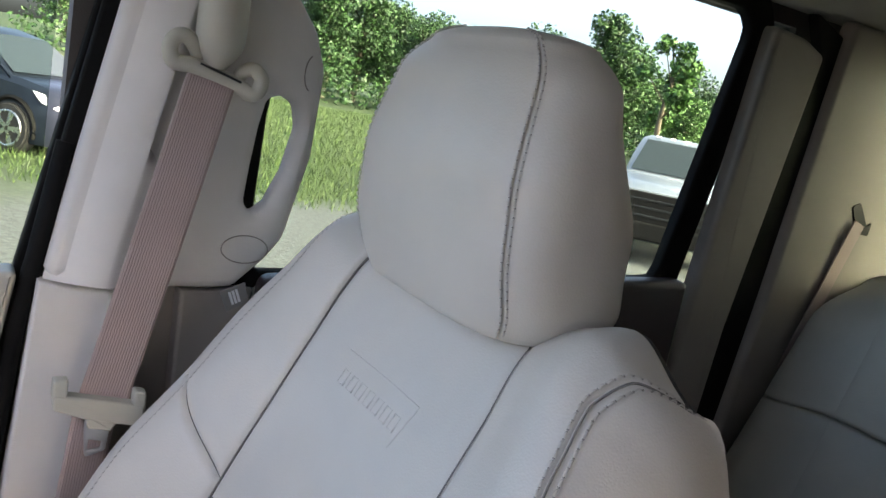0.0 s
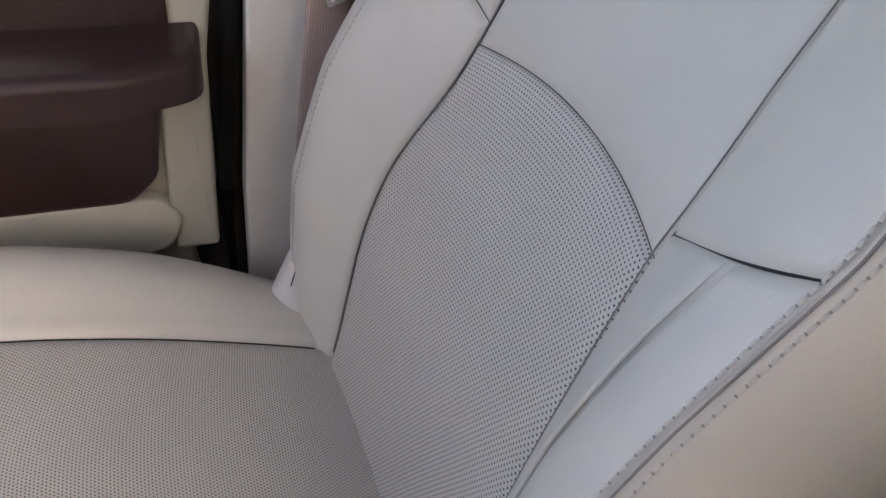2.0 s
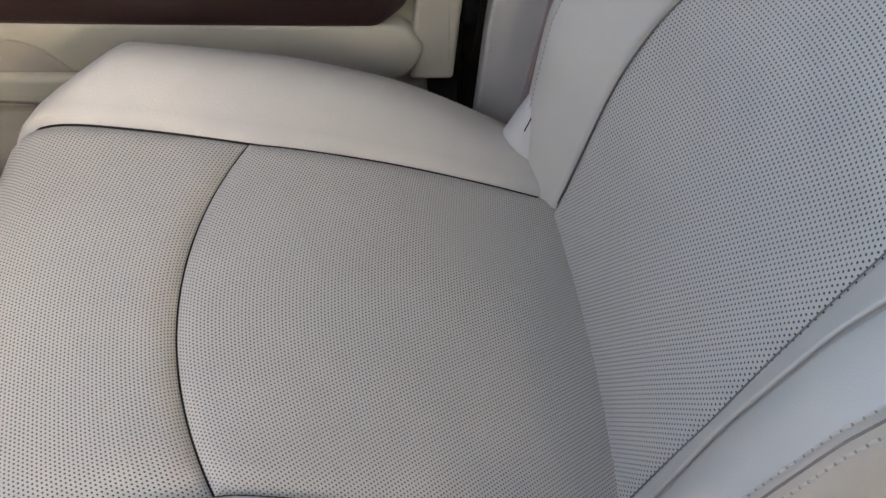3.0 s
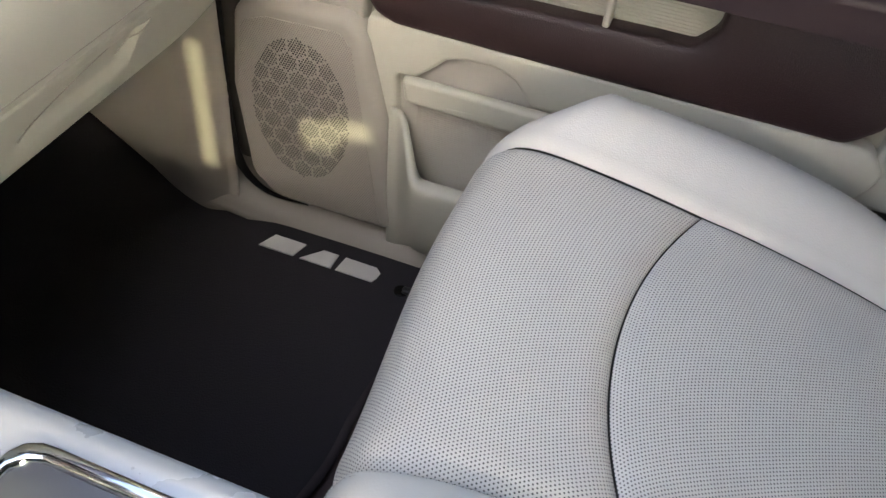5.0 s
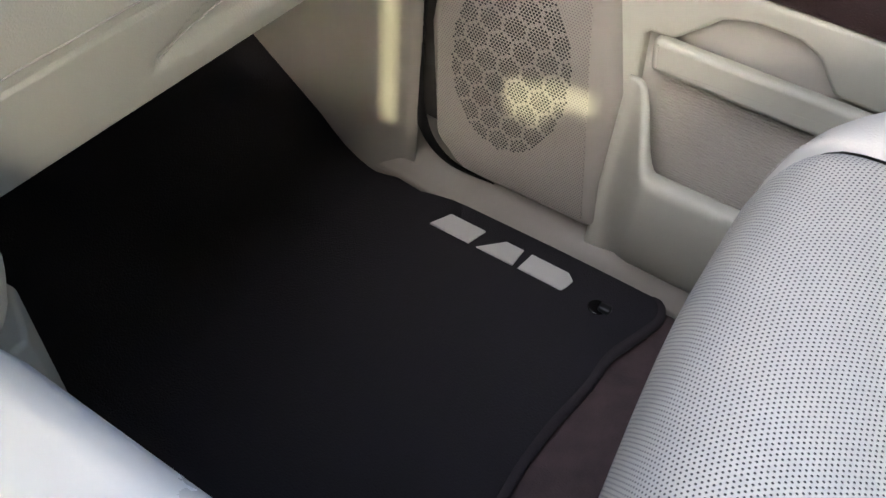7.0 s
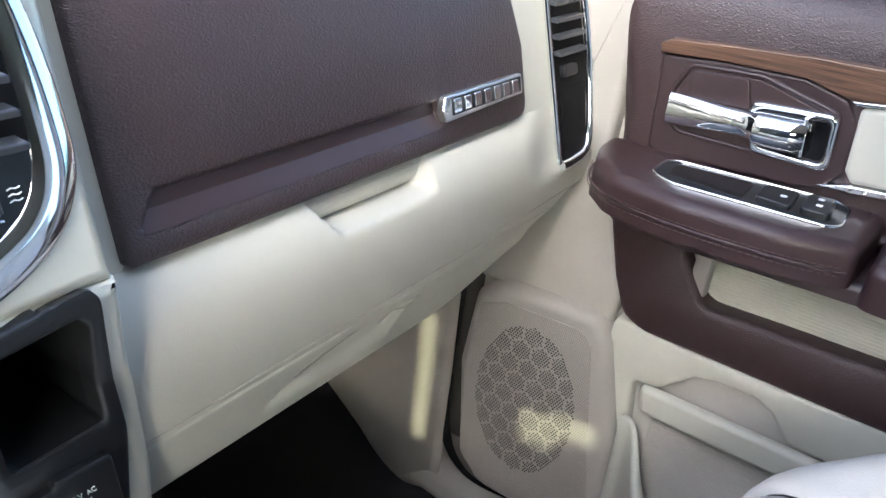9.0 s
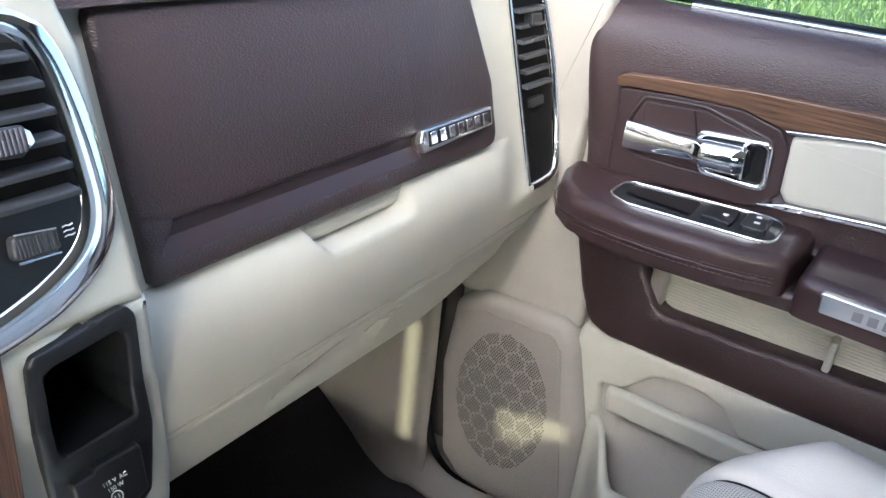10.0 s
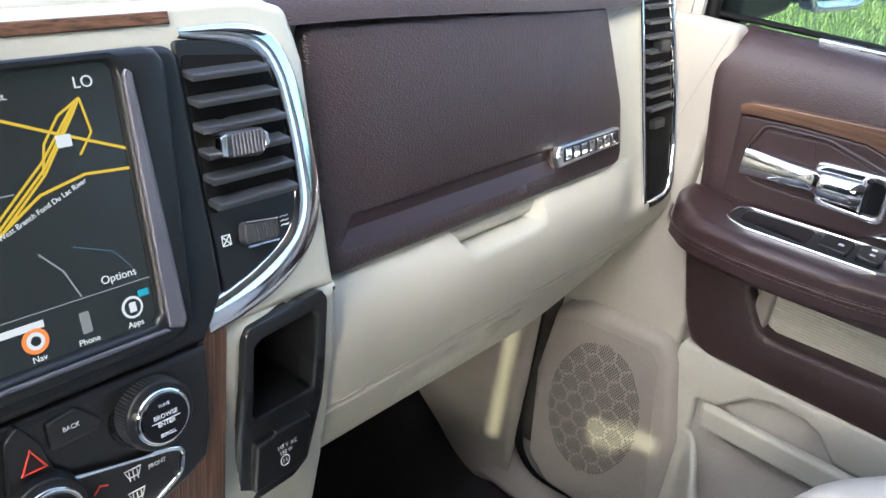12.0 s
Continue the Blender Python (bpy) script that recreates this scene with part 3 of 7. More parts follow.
# ---- passenger door ----
def passenger_door():
    d = thing("passenger_door", (0.89, 0.35, 0.03), "closed passenger door with dark brown leather, walnut strip and beige lower panel", "car door")
    # beige carrier behind everything
    slab("carrier", DOOR, [(-0.03, 0.10), (0.0, 0.34), (-0.042, 0.40), (-0.042, 0.825), (0.80, 0.825), (0.865, 0.40), (0.868, 0.10), (0.80, 0.04), (0.30, 0.04)], 0.03, BEIGE, d,
         r=0.012, bevel=0.006, lift=-0.028)
    # front part of the carrier, level with the speaker box
    slab("front_panel", DOOR, [(0.70, 0.835), (0.71, 0.62), (0.655, 0.44), (0.665, 0.385), (0.86, 0.385), (0.87, 0.60), (0.80, 0.835)], 0.03, TAUPE, d, r=0.008, bevel=0.01, lift=-0.004)
    slab("rear_panel", DOOR, [(0.012, 0.60), (0.008, 0.846), (-0.080, 0.852), (-0.070, 0.78), (-0.058, 0.70), (-0.042, 0.58), (-0.036, 0.32), (0.02, 0.32)], 0.04, BEIGE, d, r=0.006, bevel=0.007, lift=-0.006)

    # dark padded upper
    prof = smooth_line([Vector(p) for p in [(0.853, 0.59), (0.851, 0.66), (0.849, 0.72), (0.850, 0.765), (0.854, 0.795), (0.864, 0.816), (0.880, 0.829), (0.904, 0.834)]], 6)

    def pad(t, y):
        k = t * (len(prof) - 1)
        i = min(int(k), len(prof) - 2)
        p = prof[i].lerp(prof[i + 1], k - i)
        x, z = p.x, p.y
        front = 0.700 + 0.030 * ease((z - 0.62) / 0.18) - 0.02 * ease((z - 0.80) / 0.04)
        yy = -0.006 + (front + 0.006) * y
        edge = min((front - yy) / 0.022, 1.0)
        x += 0.016 * (1 - edge) ** 2
        z += 0.010 * (1 - (yy / 0.7))  * ease((z - 0.7) / 0.1)
        return (x, yy, z)

    ys = list(np.linspace(0, 0.965, 40)) + [0.975, 0.983, 0.99, 0.996, 1.0]
    sheet("upper_pad", pad, list(np.linspace(0, 1, 40)), ys, BROWN_PEBBLE, d, "grained dark brown leather pad", thick=0.02)
    slab("window_seal", DOOR, [(0.765, 0.834), (0.765, 0.840), (-0.04, 0.852), (-0.04, 0.846)], 0.02, RUBBER, d, bevel=0.003, lift=-0.058)
    slab("metal_ledge", DOOR, [(0.62, 0.832), (0.62, 0.839), (0.0, 0.848), (0.0, 0.840)], 0.03, SATIN, d, bevel=0.002, lift=-0.046)
    # lock button on the rear of the ledge
    tube("lock_button", [(0.868, -0.051, 0.84), (0.868, -0.051, 0.884), (0.868, -0.051, 0.886)], [0.0045, 0.0045, 0.002], CHROME, d, n=12)
    tube("button_ring", [(0.868, -0.051, 0.846), (0.868, -0.051, 0.854)], 0.009, BLACK, d, n=14)

    # walnut strip, handle plate, pale insert with bright lines
    slab("wood_strip", DOOR, [(0.670, 0.7510), (0.658, 0.7570), (0.60, 0.7625), (0.516, 0.7690), (0.39, 0.7730), (0.075, 0.7795), (0.075, 0.7555), (0.385, 0.7485), (0.472, 0.7365), (0.52, 0.7475), (0.60, 0.7455), (0.669, 0.7400)],
         0.014, WOOD, d, "open-pore walnut strip", r=0.003, bevel=0.002, lift=0.010)
    slab("handle_plate", DOOR, [(0.668, 0.7385), (0.60, 0.745), (0.52, 0.747), (0.476, 0.7355), (0.462, 0.714), (0.459, 0.665), (0.475, 0.644), (0.50, 0.638), (0.643, 0.630), (0.663, 0.634)],
         0.014, BROWN_SMOOTH, d, "smooth dark brown handle plate", r=0.006, bevel=0.004, lift=0.005)
    loop_plate("handle_rim", DOOR, [(0.650, 0.707), (0.640, 0.660), (0.474, 0.661), (0.477, 0.722), (0.56, 0.742), (0.636, 0.737)],
               [(0.645, 0.703), (0.636, 0.664), (0.479, 0.665), (0.481, 0.716), (0.56, 0.737), (0.632, 0.732)], 0.008, BROWN_SMOOTH, d, r=0.012, ri=0.010, bevel=0.002, lift=0.008)
    slab("handle_well", DOOR, [(0.643, 0.702), (0.635, 0.666), (0.482, 0.667), (0.484, 0.715), (0.56, 0.735), (0.630, 0.730)], 0.003, BROWN_SMOOTH, d, r=0.01, bevel=0.001, lift=0.0065)
    slab("blank_cover", DOOR, [(0.631, 0.729), (0.572, 0.734), (0.562, 0.704), (0.628, 0.700)], 0.006, BROWN_SMOOTH, d, r=0.005, bevel=0.001, lift=0.0095)
    loop_plate("handle_cup", DOOR, [(0.566, 0.714), (0.553, 0.663), (0.474, 0.662), (0.478, 0.720)], [(0.558, 0.707), (0.547, 0.671), (0.481, 0.669), (0.484, 0.713)],
               0.010, CHROME, d, "polished chrome cup", r=0.011, ri=0.009, bevel=0.003, lift=0.012)
    slab("cup_floor", DOOR, [(0.556, 0.706), (0.546, 0.672), (0.482, 0.670), (0.485, 0.712)], 0.004, BLACK_GLOSS, d, r=0.008, bevel=0.001, lift=0.0085)

    def lever(t, a):
        y = 0.646 - t * 0.145
        mid = 0.686 + 0.008 * t
        knob = ease((t - 0.58) / 0.10) * (1 - 0.5 * ease((t - 0.93) / 0.07))
        h = 0.0168 - 0.0036 * ease(t / 0.60) + 0.0034 * knob
        w = 0.010 + 0.008 * ease(t * 2.2) + 0.012 * knob
        return (0.85 - 0.008 - w * 0.45 * (1 + math.sin(a)) , y, mid + h * math.cos(a))

    ts = [0, 0.02, 0.06] + list(np.linspace(0.12, 0.64, 8)) + [0.655, 0.665, 0.68] + list(np.linspace(0.72, 0.95, 4)) + [0.98, 1.0]
    sheet("door_handle", lever, ts, list(np.linspace(-math.pi / 2, 1.5 * math.pi, 25)), CHROME, d, "chrome inside door handle", sharp=40)
    slab("handle_end", DOOR, [(0.503, 0.714), (0.499, 0.675), (0.503, 0.674), (0.507, 0.713)], 0.02, CHROME, d, bevel=0.002, lift=0.026)

    slab("pale_insert", DOOR, [(0.464, 0.731), (0.385, 0.7425), (0.075, 0.7494), (0.075, 0.6702), (0.357, 0.664), (0.452, 0.656), (0.461, 0.668)], 0.012, BEIGE, d, "smooth pale leather insert", r=0.006, bevel=0.006, lift=0.006)
    slab("chrome_line", DOOR, [(0.474, 0.7360), (0.385, 0.7475), (0.075, 0.7544), (0.075, 0.7499), (0.385, 0.7430), (0.468, 0.7320)], 0.01, CHROME, d, bevel=0.0018, lift=0.0078)
    slab("chrome_line", DOOR, [(0.482, 0.6475), (0.452, 0.6555), (0.357, 0.6635), (0.075, 0.6698), (0.075, 0.6610), (0.357, 0.6555), (0.452, 0.6480)], 0.01, CHROME, d, bevel=0.002, lift=0.0085)

    # armrest: front pad with switches, rear pull cup
    top = Frame((0, 0, 0), (1, 0, 0), (0, 1, 0), (0, 0, 1))
    slab("armrest", top, [(0.86, 0.712), (0.82, 0.708), (0.770, 0.690), (0.735, 0.655), (0.722, 0.58), (0.728, 0.48), (0.748, 0.415), (0.86, 0.408)], 0.044, BROWN_SOFT, d,
         "dark brown leather armrest with double stitching", r=[0.004, 0.02, 0.03, 0.03, 0.05, 0.05, 0.012, 0.004], bevel=0.014, lift=0.634, seg=5)
    slab("armrest_base", top, [(0.86, 0.700), (0.80, 0.690), (0.762, 0.650), (0.752, 0.58), (0.758, 0.48), (0.765, 0.36), (0.86, 0.36)], 0.020, BROWN_SMOOTH, d, r=[0, 0.03, 0.03, 0.05, 0.05, 0.01, 0], bevel=0.008, lift=0.592)
    rim = [Vector(p) for p in [(0.815, 0.708), (0.772, 0.692), (0.734, 0.655), (0.721, 0.58), (0.727, 0.48), (0.744, 0.42)]]
    line = smooth_line(rim, 14)
    rows = []
    for z, off in ((0.612, 0.0012), (0.6035, 0.0012)):
        row = []
        for k, p in enumerate(line):
            q = line[min(k + 1, len(line) - 1)] - line[max(k - 1, 0)]
            n = Vector((q.y, -q.x)).normalized()
            n = n if n.x < 0 or n.y > 0 else -n
            row.append((Vector((p.x, p.y, z)) + Vector((n.x, n.y, 0)) * off, Vector((n.x, n.y, 0))))
        rows.append(row)
    for row in rows:
        stitches("stitching", [row], STITCH_DARK, d, step=0.007, length=0.0056, r=0.0006)
    tube("stitch_groove", [p - n * 0.0006 for p, n in [(r[0] + Vector((0, 0, -0.0042)), r[1]) for r in rows[0]]], 0.0014, BROWN_SMOOTH, d, n=6)
    slab("pull_cup", top, [(0.86, 0.404), (0.742, 0.404), (0.735, 0.30), (0.738, 0.05), (0.765, -0.030), (0.86, -0.036)], 0.045, BROWN_SOFT, d, "dark brown leather pull cup", r=[0, 0.008, 0.03, 0.03, 0.04, 0], bevel=0.014, lift=0.624, seg=5)
    side = Frame((0.7345, 0, 0.607), (0, 1, 0), (0, 0, 1), (-1, 0, 0))
    slab("name_plate", side, [(0.378, 0.012), (0.376, -0.010), (0.26, -0.012), (0.26, 0.010)], 0.009, SATIN, d, "brushed metal plate", r=0.004, bevel=0.002, lift=0.003)
    for k in range(5):
        slab("plate_mark", side, [(0.345 - k * 0.014, 0.004), (0.345 - k * 0.014, -0.006), (0.336 - k * 0.014, -0.006), (0.336 - k * 0.014, 0.004)], 0.0012, SATIN_MARK, d, bevel=0.0003, lift=0.0034)
    # switch plate on the armrest
    out = [(0.769, 0.628), (0.826, 0.630), (0.848, 0.458), (0.836, 0.440), (0.768, 0.437), (0.754, 0.60)]
    inn = inset_pts(out, 0.0034)
    loop_plate("switch_rim", top, out, inn, 0.006, CHROME, d, "chrome switch surround", r=0.024, ri=0.021, bevel=0.0014, lift=0.6372)
    slab("switch_plate", top, inn, 0.004, BLACK, d, r=0.021, bevel=0.0008, lift=0.6352)
    slab("grip_well", top, [(0.780, 0.612), (0.816, 0.614), (0.828, 0.535), (0.772, 0.532)], 0.002, BLACK_GLOSS, d, r=0.008, bevel=0.0006, lift=0.6358)
    slab("lock_switch", top, [(0.782, 0.522), (0.822, 0.524), (0.827, 0.490), (0.780, 0.488)], 0.006, BLACK, d, r=0.004, bevel=0.0015, lift=0.6400)
    slab("window_switch", top, [(0.781, 0.480), (0.828, 0.482), (0.834, 0.456), (0.784, 0.452)], 0.007, BLACK, d, r=0.006, bevel=0.002, lift=0.6420)
    for u, v in ((0.802, 0.500), (0.800, 0.466), (0.818, 0.468)):
        slab("switch_mark", top, [(u - 0.003, v - 0.003), (u + 0.003, v - 0.003), (u + 0.003, v + 0.003), (u - 0.003, v + 0.003)], 0.001, WHITE_INK, d, r=0.001, bevel=0.0002, lift=0.6424 if v < 0.48 else 0.6404)

    # dark frame round the upper pocket
    loop_plate("pocket_frame", DOOR, [(0.704, 0.615), (0.690, 0.545), (0.668, 0.465), (0.648, 0.418), (0.618, 0.406), (0.38, 0.404), (0.06, 0.404), (0.026, 0.435), (0.010, 0.55), (0.006, 0.615)],
               [(0.596, 0.60), (0.590, 0.52), (0.556, 0.469), (0.30, 0.476), (0.255, 0.476), (0.234, 0.50), (0.228, 0.60)], 0.036, BROWN_PEBBLE, d, "dark brown frame round the door pocket",
               r=[0.004, 0.03, 0.05, 0.03, 0.02, 0, 0.03, 0.03, 0, 0.004], ri=[0.004, 0.03, 0.025, 0, 0.012, 0.02, 0.004], bevel=0.009, lift=0.006, n=160)
    slab("pocket_back", DOOR, [(0.61, 0.62), (0.61, 0.455), (0.22, 0.455), (0.22, 0.62)], 0.004, BEIGE, d, bevel=0.001, lift=-0.022)
    for k in range(30):
        z = 0.468 + k * 0.0044
        slab("rib", DOOR, [(0.575, z), (0.575, z + 0.0026), (0.24, z + 0.0026), (0.24, z)], 0.002, BEIGE, d, bevel=0.0006, lift=-0.0214, seg=2)
    box("pocket_floor", (0.853, 0.225, 0.455), (0.874, 0.59, 0.468), BEIGE, d, bevel=0.003)
    box("divider", (0.849, 0.352, 0.462), (0.874, 0.361, 0.512), BEIGE, d, bevel=0.003)
    box("pocket_end", (0.852, 0.560, 0.46), (0.874, 0.580, 0.57), BEIGE_GREY, d, bevel=0.004)

    # beige lower panel with the map pocket
    loop_plate("lower_panel", DOOR, [(0.656, 0.412), (0.60, 0.405), (0.03, 0.405), (0.002, 0.375), (0.02, 0.330), (0.20, 0.30), (0.25, 0.06), (0.622, 0.045), (0.640, 0.24), (0.662, 0.33)],
               [(0.614, 0.333), (0.585, 0.335), (0.565, 0.352), (0.545, 0.372), (0.515, 0.380), (0.475, 0.380), (0.452, 0.370), (0.425, 0.338), (0.30, 0.335), (0.30, 0.10), (0.595, 0.10)],
               0.024, BEIGE, d, "pale beige lower door panel", r=[0.012, 0, 0.02, 0.02, 0.03, 0.02, 0.02, 0.02, 0.01, 0.02], ri=[0.004, 0.004, 0.01, 0.01, 0.01, 0.01, 0.01, 0.01, 0.01, 0.01, 0.01],
               bevel=0.006, lift=0.002, n=180)
    slab("pocket_liner", DOOR, [(0.625, 0.39), (0.625, 0.06), (0.27, 0.06), (0.27, 0.39)], 0.004, LINER, d, bevel=0.001, lift=-0.016)
    for k in range(48):
        z = 0.132 + k * 0.0034
        slab("liner_rib", DOOR, [(0.585, z), (0.585, z + 0.0022), (0.30, z + 0.0022), (0.30, z)], 0.0014, LINER, d, bevel=0.0006, lift=-0.0152, seg=2)
    slab("pocket_flap", DOOR, [(0.604, 0.334), (0.598, 0.295), (0.30, 0.292), (0.10, 0.30), (0.10, 0.336), (0.30, 0.334)], 0.012, BEIGE, d, "pale pocket flap", r=0.006, bevel=0.008, lift=0.008, seg=4)

    prof2 = smooth_line([Vector(p) for p in [(0.862, 0.022), (0.822, 0.050), (0.797, 0.100), (0.785, 0.160), (0.782, 0.196), (0.786, 0.207), (0.796, 0.208), (0.803, 0.197), (0.808, 0.150), (0.812, 0.09)]], 5)

    def lip(t, y):
        k = t * (len(prof2) - 1)
        i = min(int(k), len(prof2) - 2)
        p = prof2[i].lerp(prof2[i + 1], k - i)
        e = ease((y - 0.548) / 0.058)
        x = p.x + (0.846 - p.x) * e * 0.92
        z = p.y + 0.072 * e * ease((p.y - 0.08) / 0.12)
        return (x, y, z)

    sheet("pocket_lip", lip, list(np.linspace(0, 1, 40)), list(np.linspace(0.27, 0.54, 12)) + list(np.linspace(0.55, 0.616, 14)), BEIGE, d, "rounded beige pocket lip", thick=-0.004)

    # loudspeaker box
    slab("speaker_box", DOOR, [(0.806, 0.402), (0.672, 0.408), (0.650, 0.375), (0.618, 0.25), (0.603, 0.05), (0.80, 0.048), (0.848, 0.085), (0.866, 0.25), (0.852, 0.375)], 0.05, TAUPE_DEEP, d,
         "grey-beige loudspeaker box", r=[0.03, 0.026, 0.02, 0, 0.016, 0.02, 0.03, 0, 0.03], bevel=0.018, lift=0.016, seg=7)
    g = [(0.800, 0.376), (0.688, 0.382), (0.672, 0.362), (0.624, 0.064), (0.806, 0.062), (0.842, 0.10), (0.852, 0.25), (0.838, 0.36)]
    grille = slab("grille", DOOR, g, 0.004, GRILLE, d, "fine perforated loudspeaker grille", r=[0.015, 0.014, 0.008, 0.004, 0.03, 0.03, 0, 0.015], bevel=0.0015, lift=0.0172)
    bm = bmesh.new()
    pitch, hole = 0.0041, 0.00150
    ch = 0.0305
    for ci in range(-4, 5):
        for cj in range(-5, 6):
            cy = 0.752 + (ci + 0.5 * (cj % 2)) * ch
            cz = 0.236 + cj * ch * 0.866
            if ((cy - 0.752) / 0.084) ** 2 + ((cz - 0.236) / 0.132) ** 2 > 1.0:
                continue
            for i in range(-4, 5):
                for j in range(-4, 5):
                    hx = (i + 0.5 * (j % 2)) * pitch
                    hz = j * pitch * 0.866
                    if max(abs(hx), abs(hx) * 0.5 + abs(hz) * 0.866) > ch * 0.425:
                        continue
                    if ((cy + hx - 0.752) / 0.077) ** 2 + ((cz + hz - 0.236) / 0.120) ** 2 > 1:
                        continue
                    o = DOOR.at(cy + hx, cz + hz, 0.0176)
                    vs = [bm.verts.new(o + Vector((0, math.cos(a) * hole, math.sin(a) * hole))) for a in [math.pi / 3 * q for q in range(6)]]
                    bm.faces.new(vs)
    part("perforation", bm, BLACK, grille, "dark holes in honeycomb clusters", smooth=False)
    tube("door_seal", smooth_line([(0.842, 0.871, 0.56), (0.838, 0.876, 0.36), (0.836, 0.878, 0.20), (0.838, 0.868, 0.10), (0.848, 0.83, 0.045), (0.856, 0.76, 0.034)], 8), [0.008] * 25 + [0.007 - 0.0004 * k for k in range(16)], RUBBER, d, n=8)
    tube("door_seal", [(0.872, -0.052, 0.05), (0.872, -0.050, 0.40), (0.872, -0.086, 0.80), (0.874, -0.098, 0.87), (0.882, -0.118, 1.0)], 0.011, RUBBER, d, n=8)
    settle(d)
    return d


def inset_pts(pts, by):
    return [tuple(p) for p in inset([Vector(p) for p in pts], by)]


def with_uv_yz(ob):
    me = ob.data
    layer = me.uv_layers.new(name="UVMap")
    for lp in me.loops:
        co = me.vertices[lp.vertex_index].co
        layer.data[lp.index].uv = (co.y, co.z)


SATIN_MARK = material("etched_metal", (0.30, 0.30, 0.31), 0.45, metal=0.8)
GRILLE = perforated("grille_mesh", TAUPE_DEEP, 0.0034, 0.25, dark=(0.15, 0.137, 0.122))
door = passenger_door()
with_uv_yz([o for o in door.children if o.name.startswith("grille")][0])

# black frame of the side glass and its rear upright
glass_frame = thing("window_channel", (0.905, -0.1, 0.84), "black rubber window channel on the door frame", "window seal")
slab("rear_channel", DOOR, [(-0.072, 0.82), (-0.105, 0.82), (-0.200, 1.32), (-0.166, 1.32)], 0.02, RUBBER, glass_frame, bevel=0.004, lift=-0.040)
slab("outer_channel", DOOR, [(-0.078, 0.80), (-0.130, 0.80), (-0.215, 1.32), (-0.168, 1.32)], 0.02, RUBBER, glass_frame, bevel=0.004, lift=-0.026)
tube("front_channel", [(0.907, 0.762, 0.80), (0.907, 0.760, 0.90), (0.905, 0.745, 1.15)], 0.009, RUBBER, glass_frame, n=10)
settle(glass_frame)


# mirror outside
mirror = thing("side_mirror", (1.10, 0.72, 0.82), "bright-rimmed wing mirror on a dark arm outside the passenger window", "wing mirror")
MIR = Frame((0, 0.83, 0), (1, -0.12, 0), (0, 0, 1), (-0.12, -1, 0))
oval = [(1.07, 0.838), (1.30, 0.838), (1.30, 1.10), (1.07, 1.10)]
loop_plate("mirror_rim", MIR, oval, inset_pts(oval, 0.014), 0.02, SATIN, mirror, "bright mirror rim", r=0.055, ri=0.045, bevel=0.006, lift=0.006)
slab("mirror_glass", MIR, inset_pts(oval, 0.010), 0.004, CHROME, mirror, r=0.048, bevel=0.001, lift=-0.004)
slab("mirror_housing", MIR, inset_pts(oval, 0.004), 0.09, BLACK, mirror, r=0.05, bevel=0.03, lift=-0.012)
slab("mirror_foot", MIR, [(0.932, 0.815), (1.085, 0.836), (1.085, 1.0), (0.932, 1.0)], 0.05, BLACK, mirror, "dark mirror arm", r=0.02, bevel=0.012, lift=-0.02)
settle(mirror)

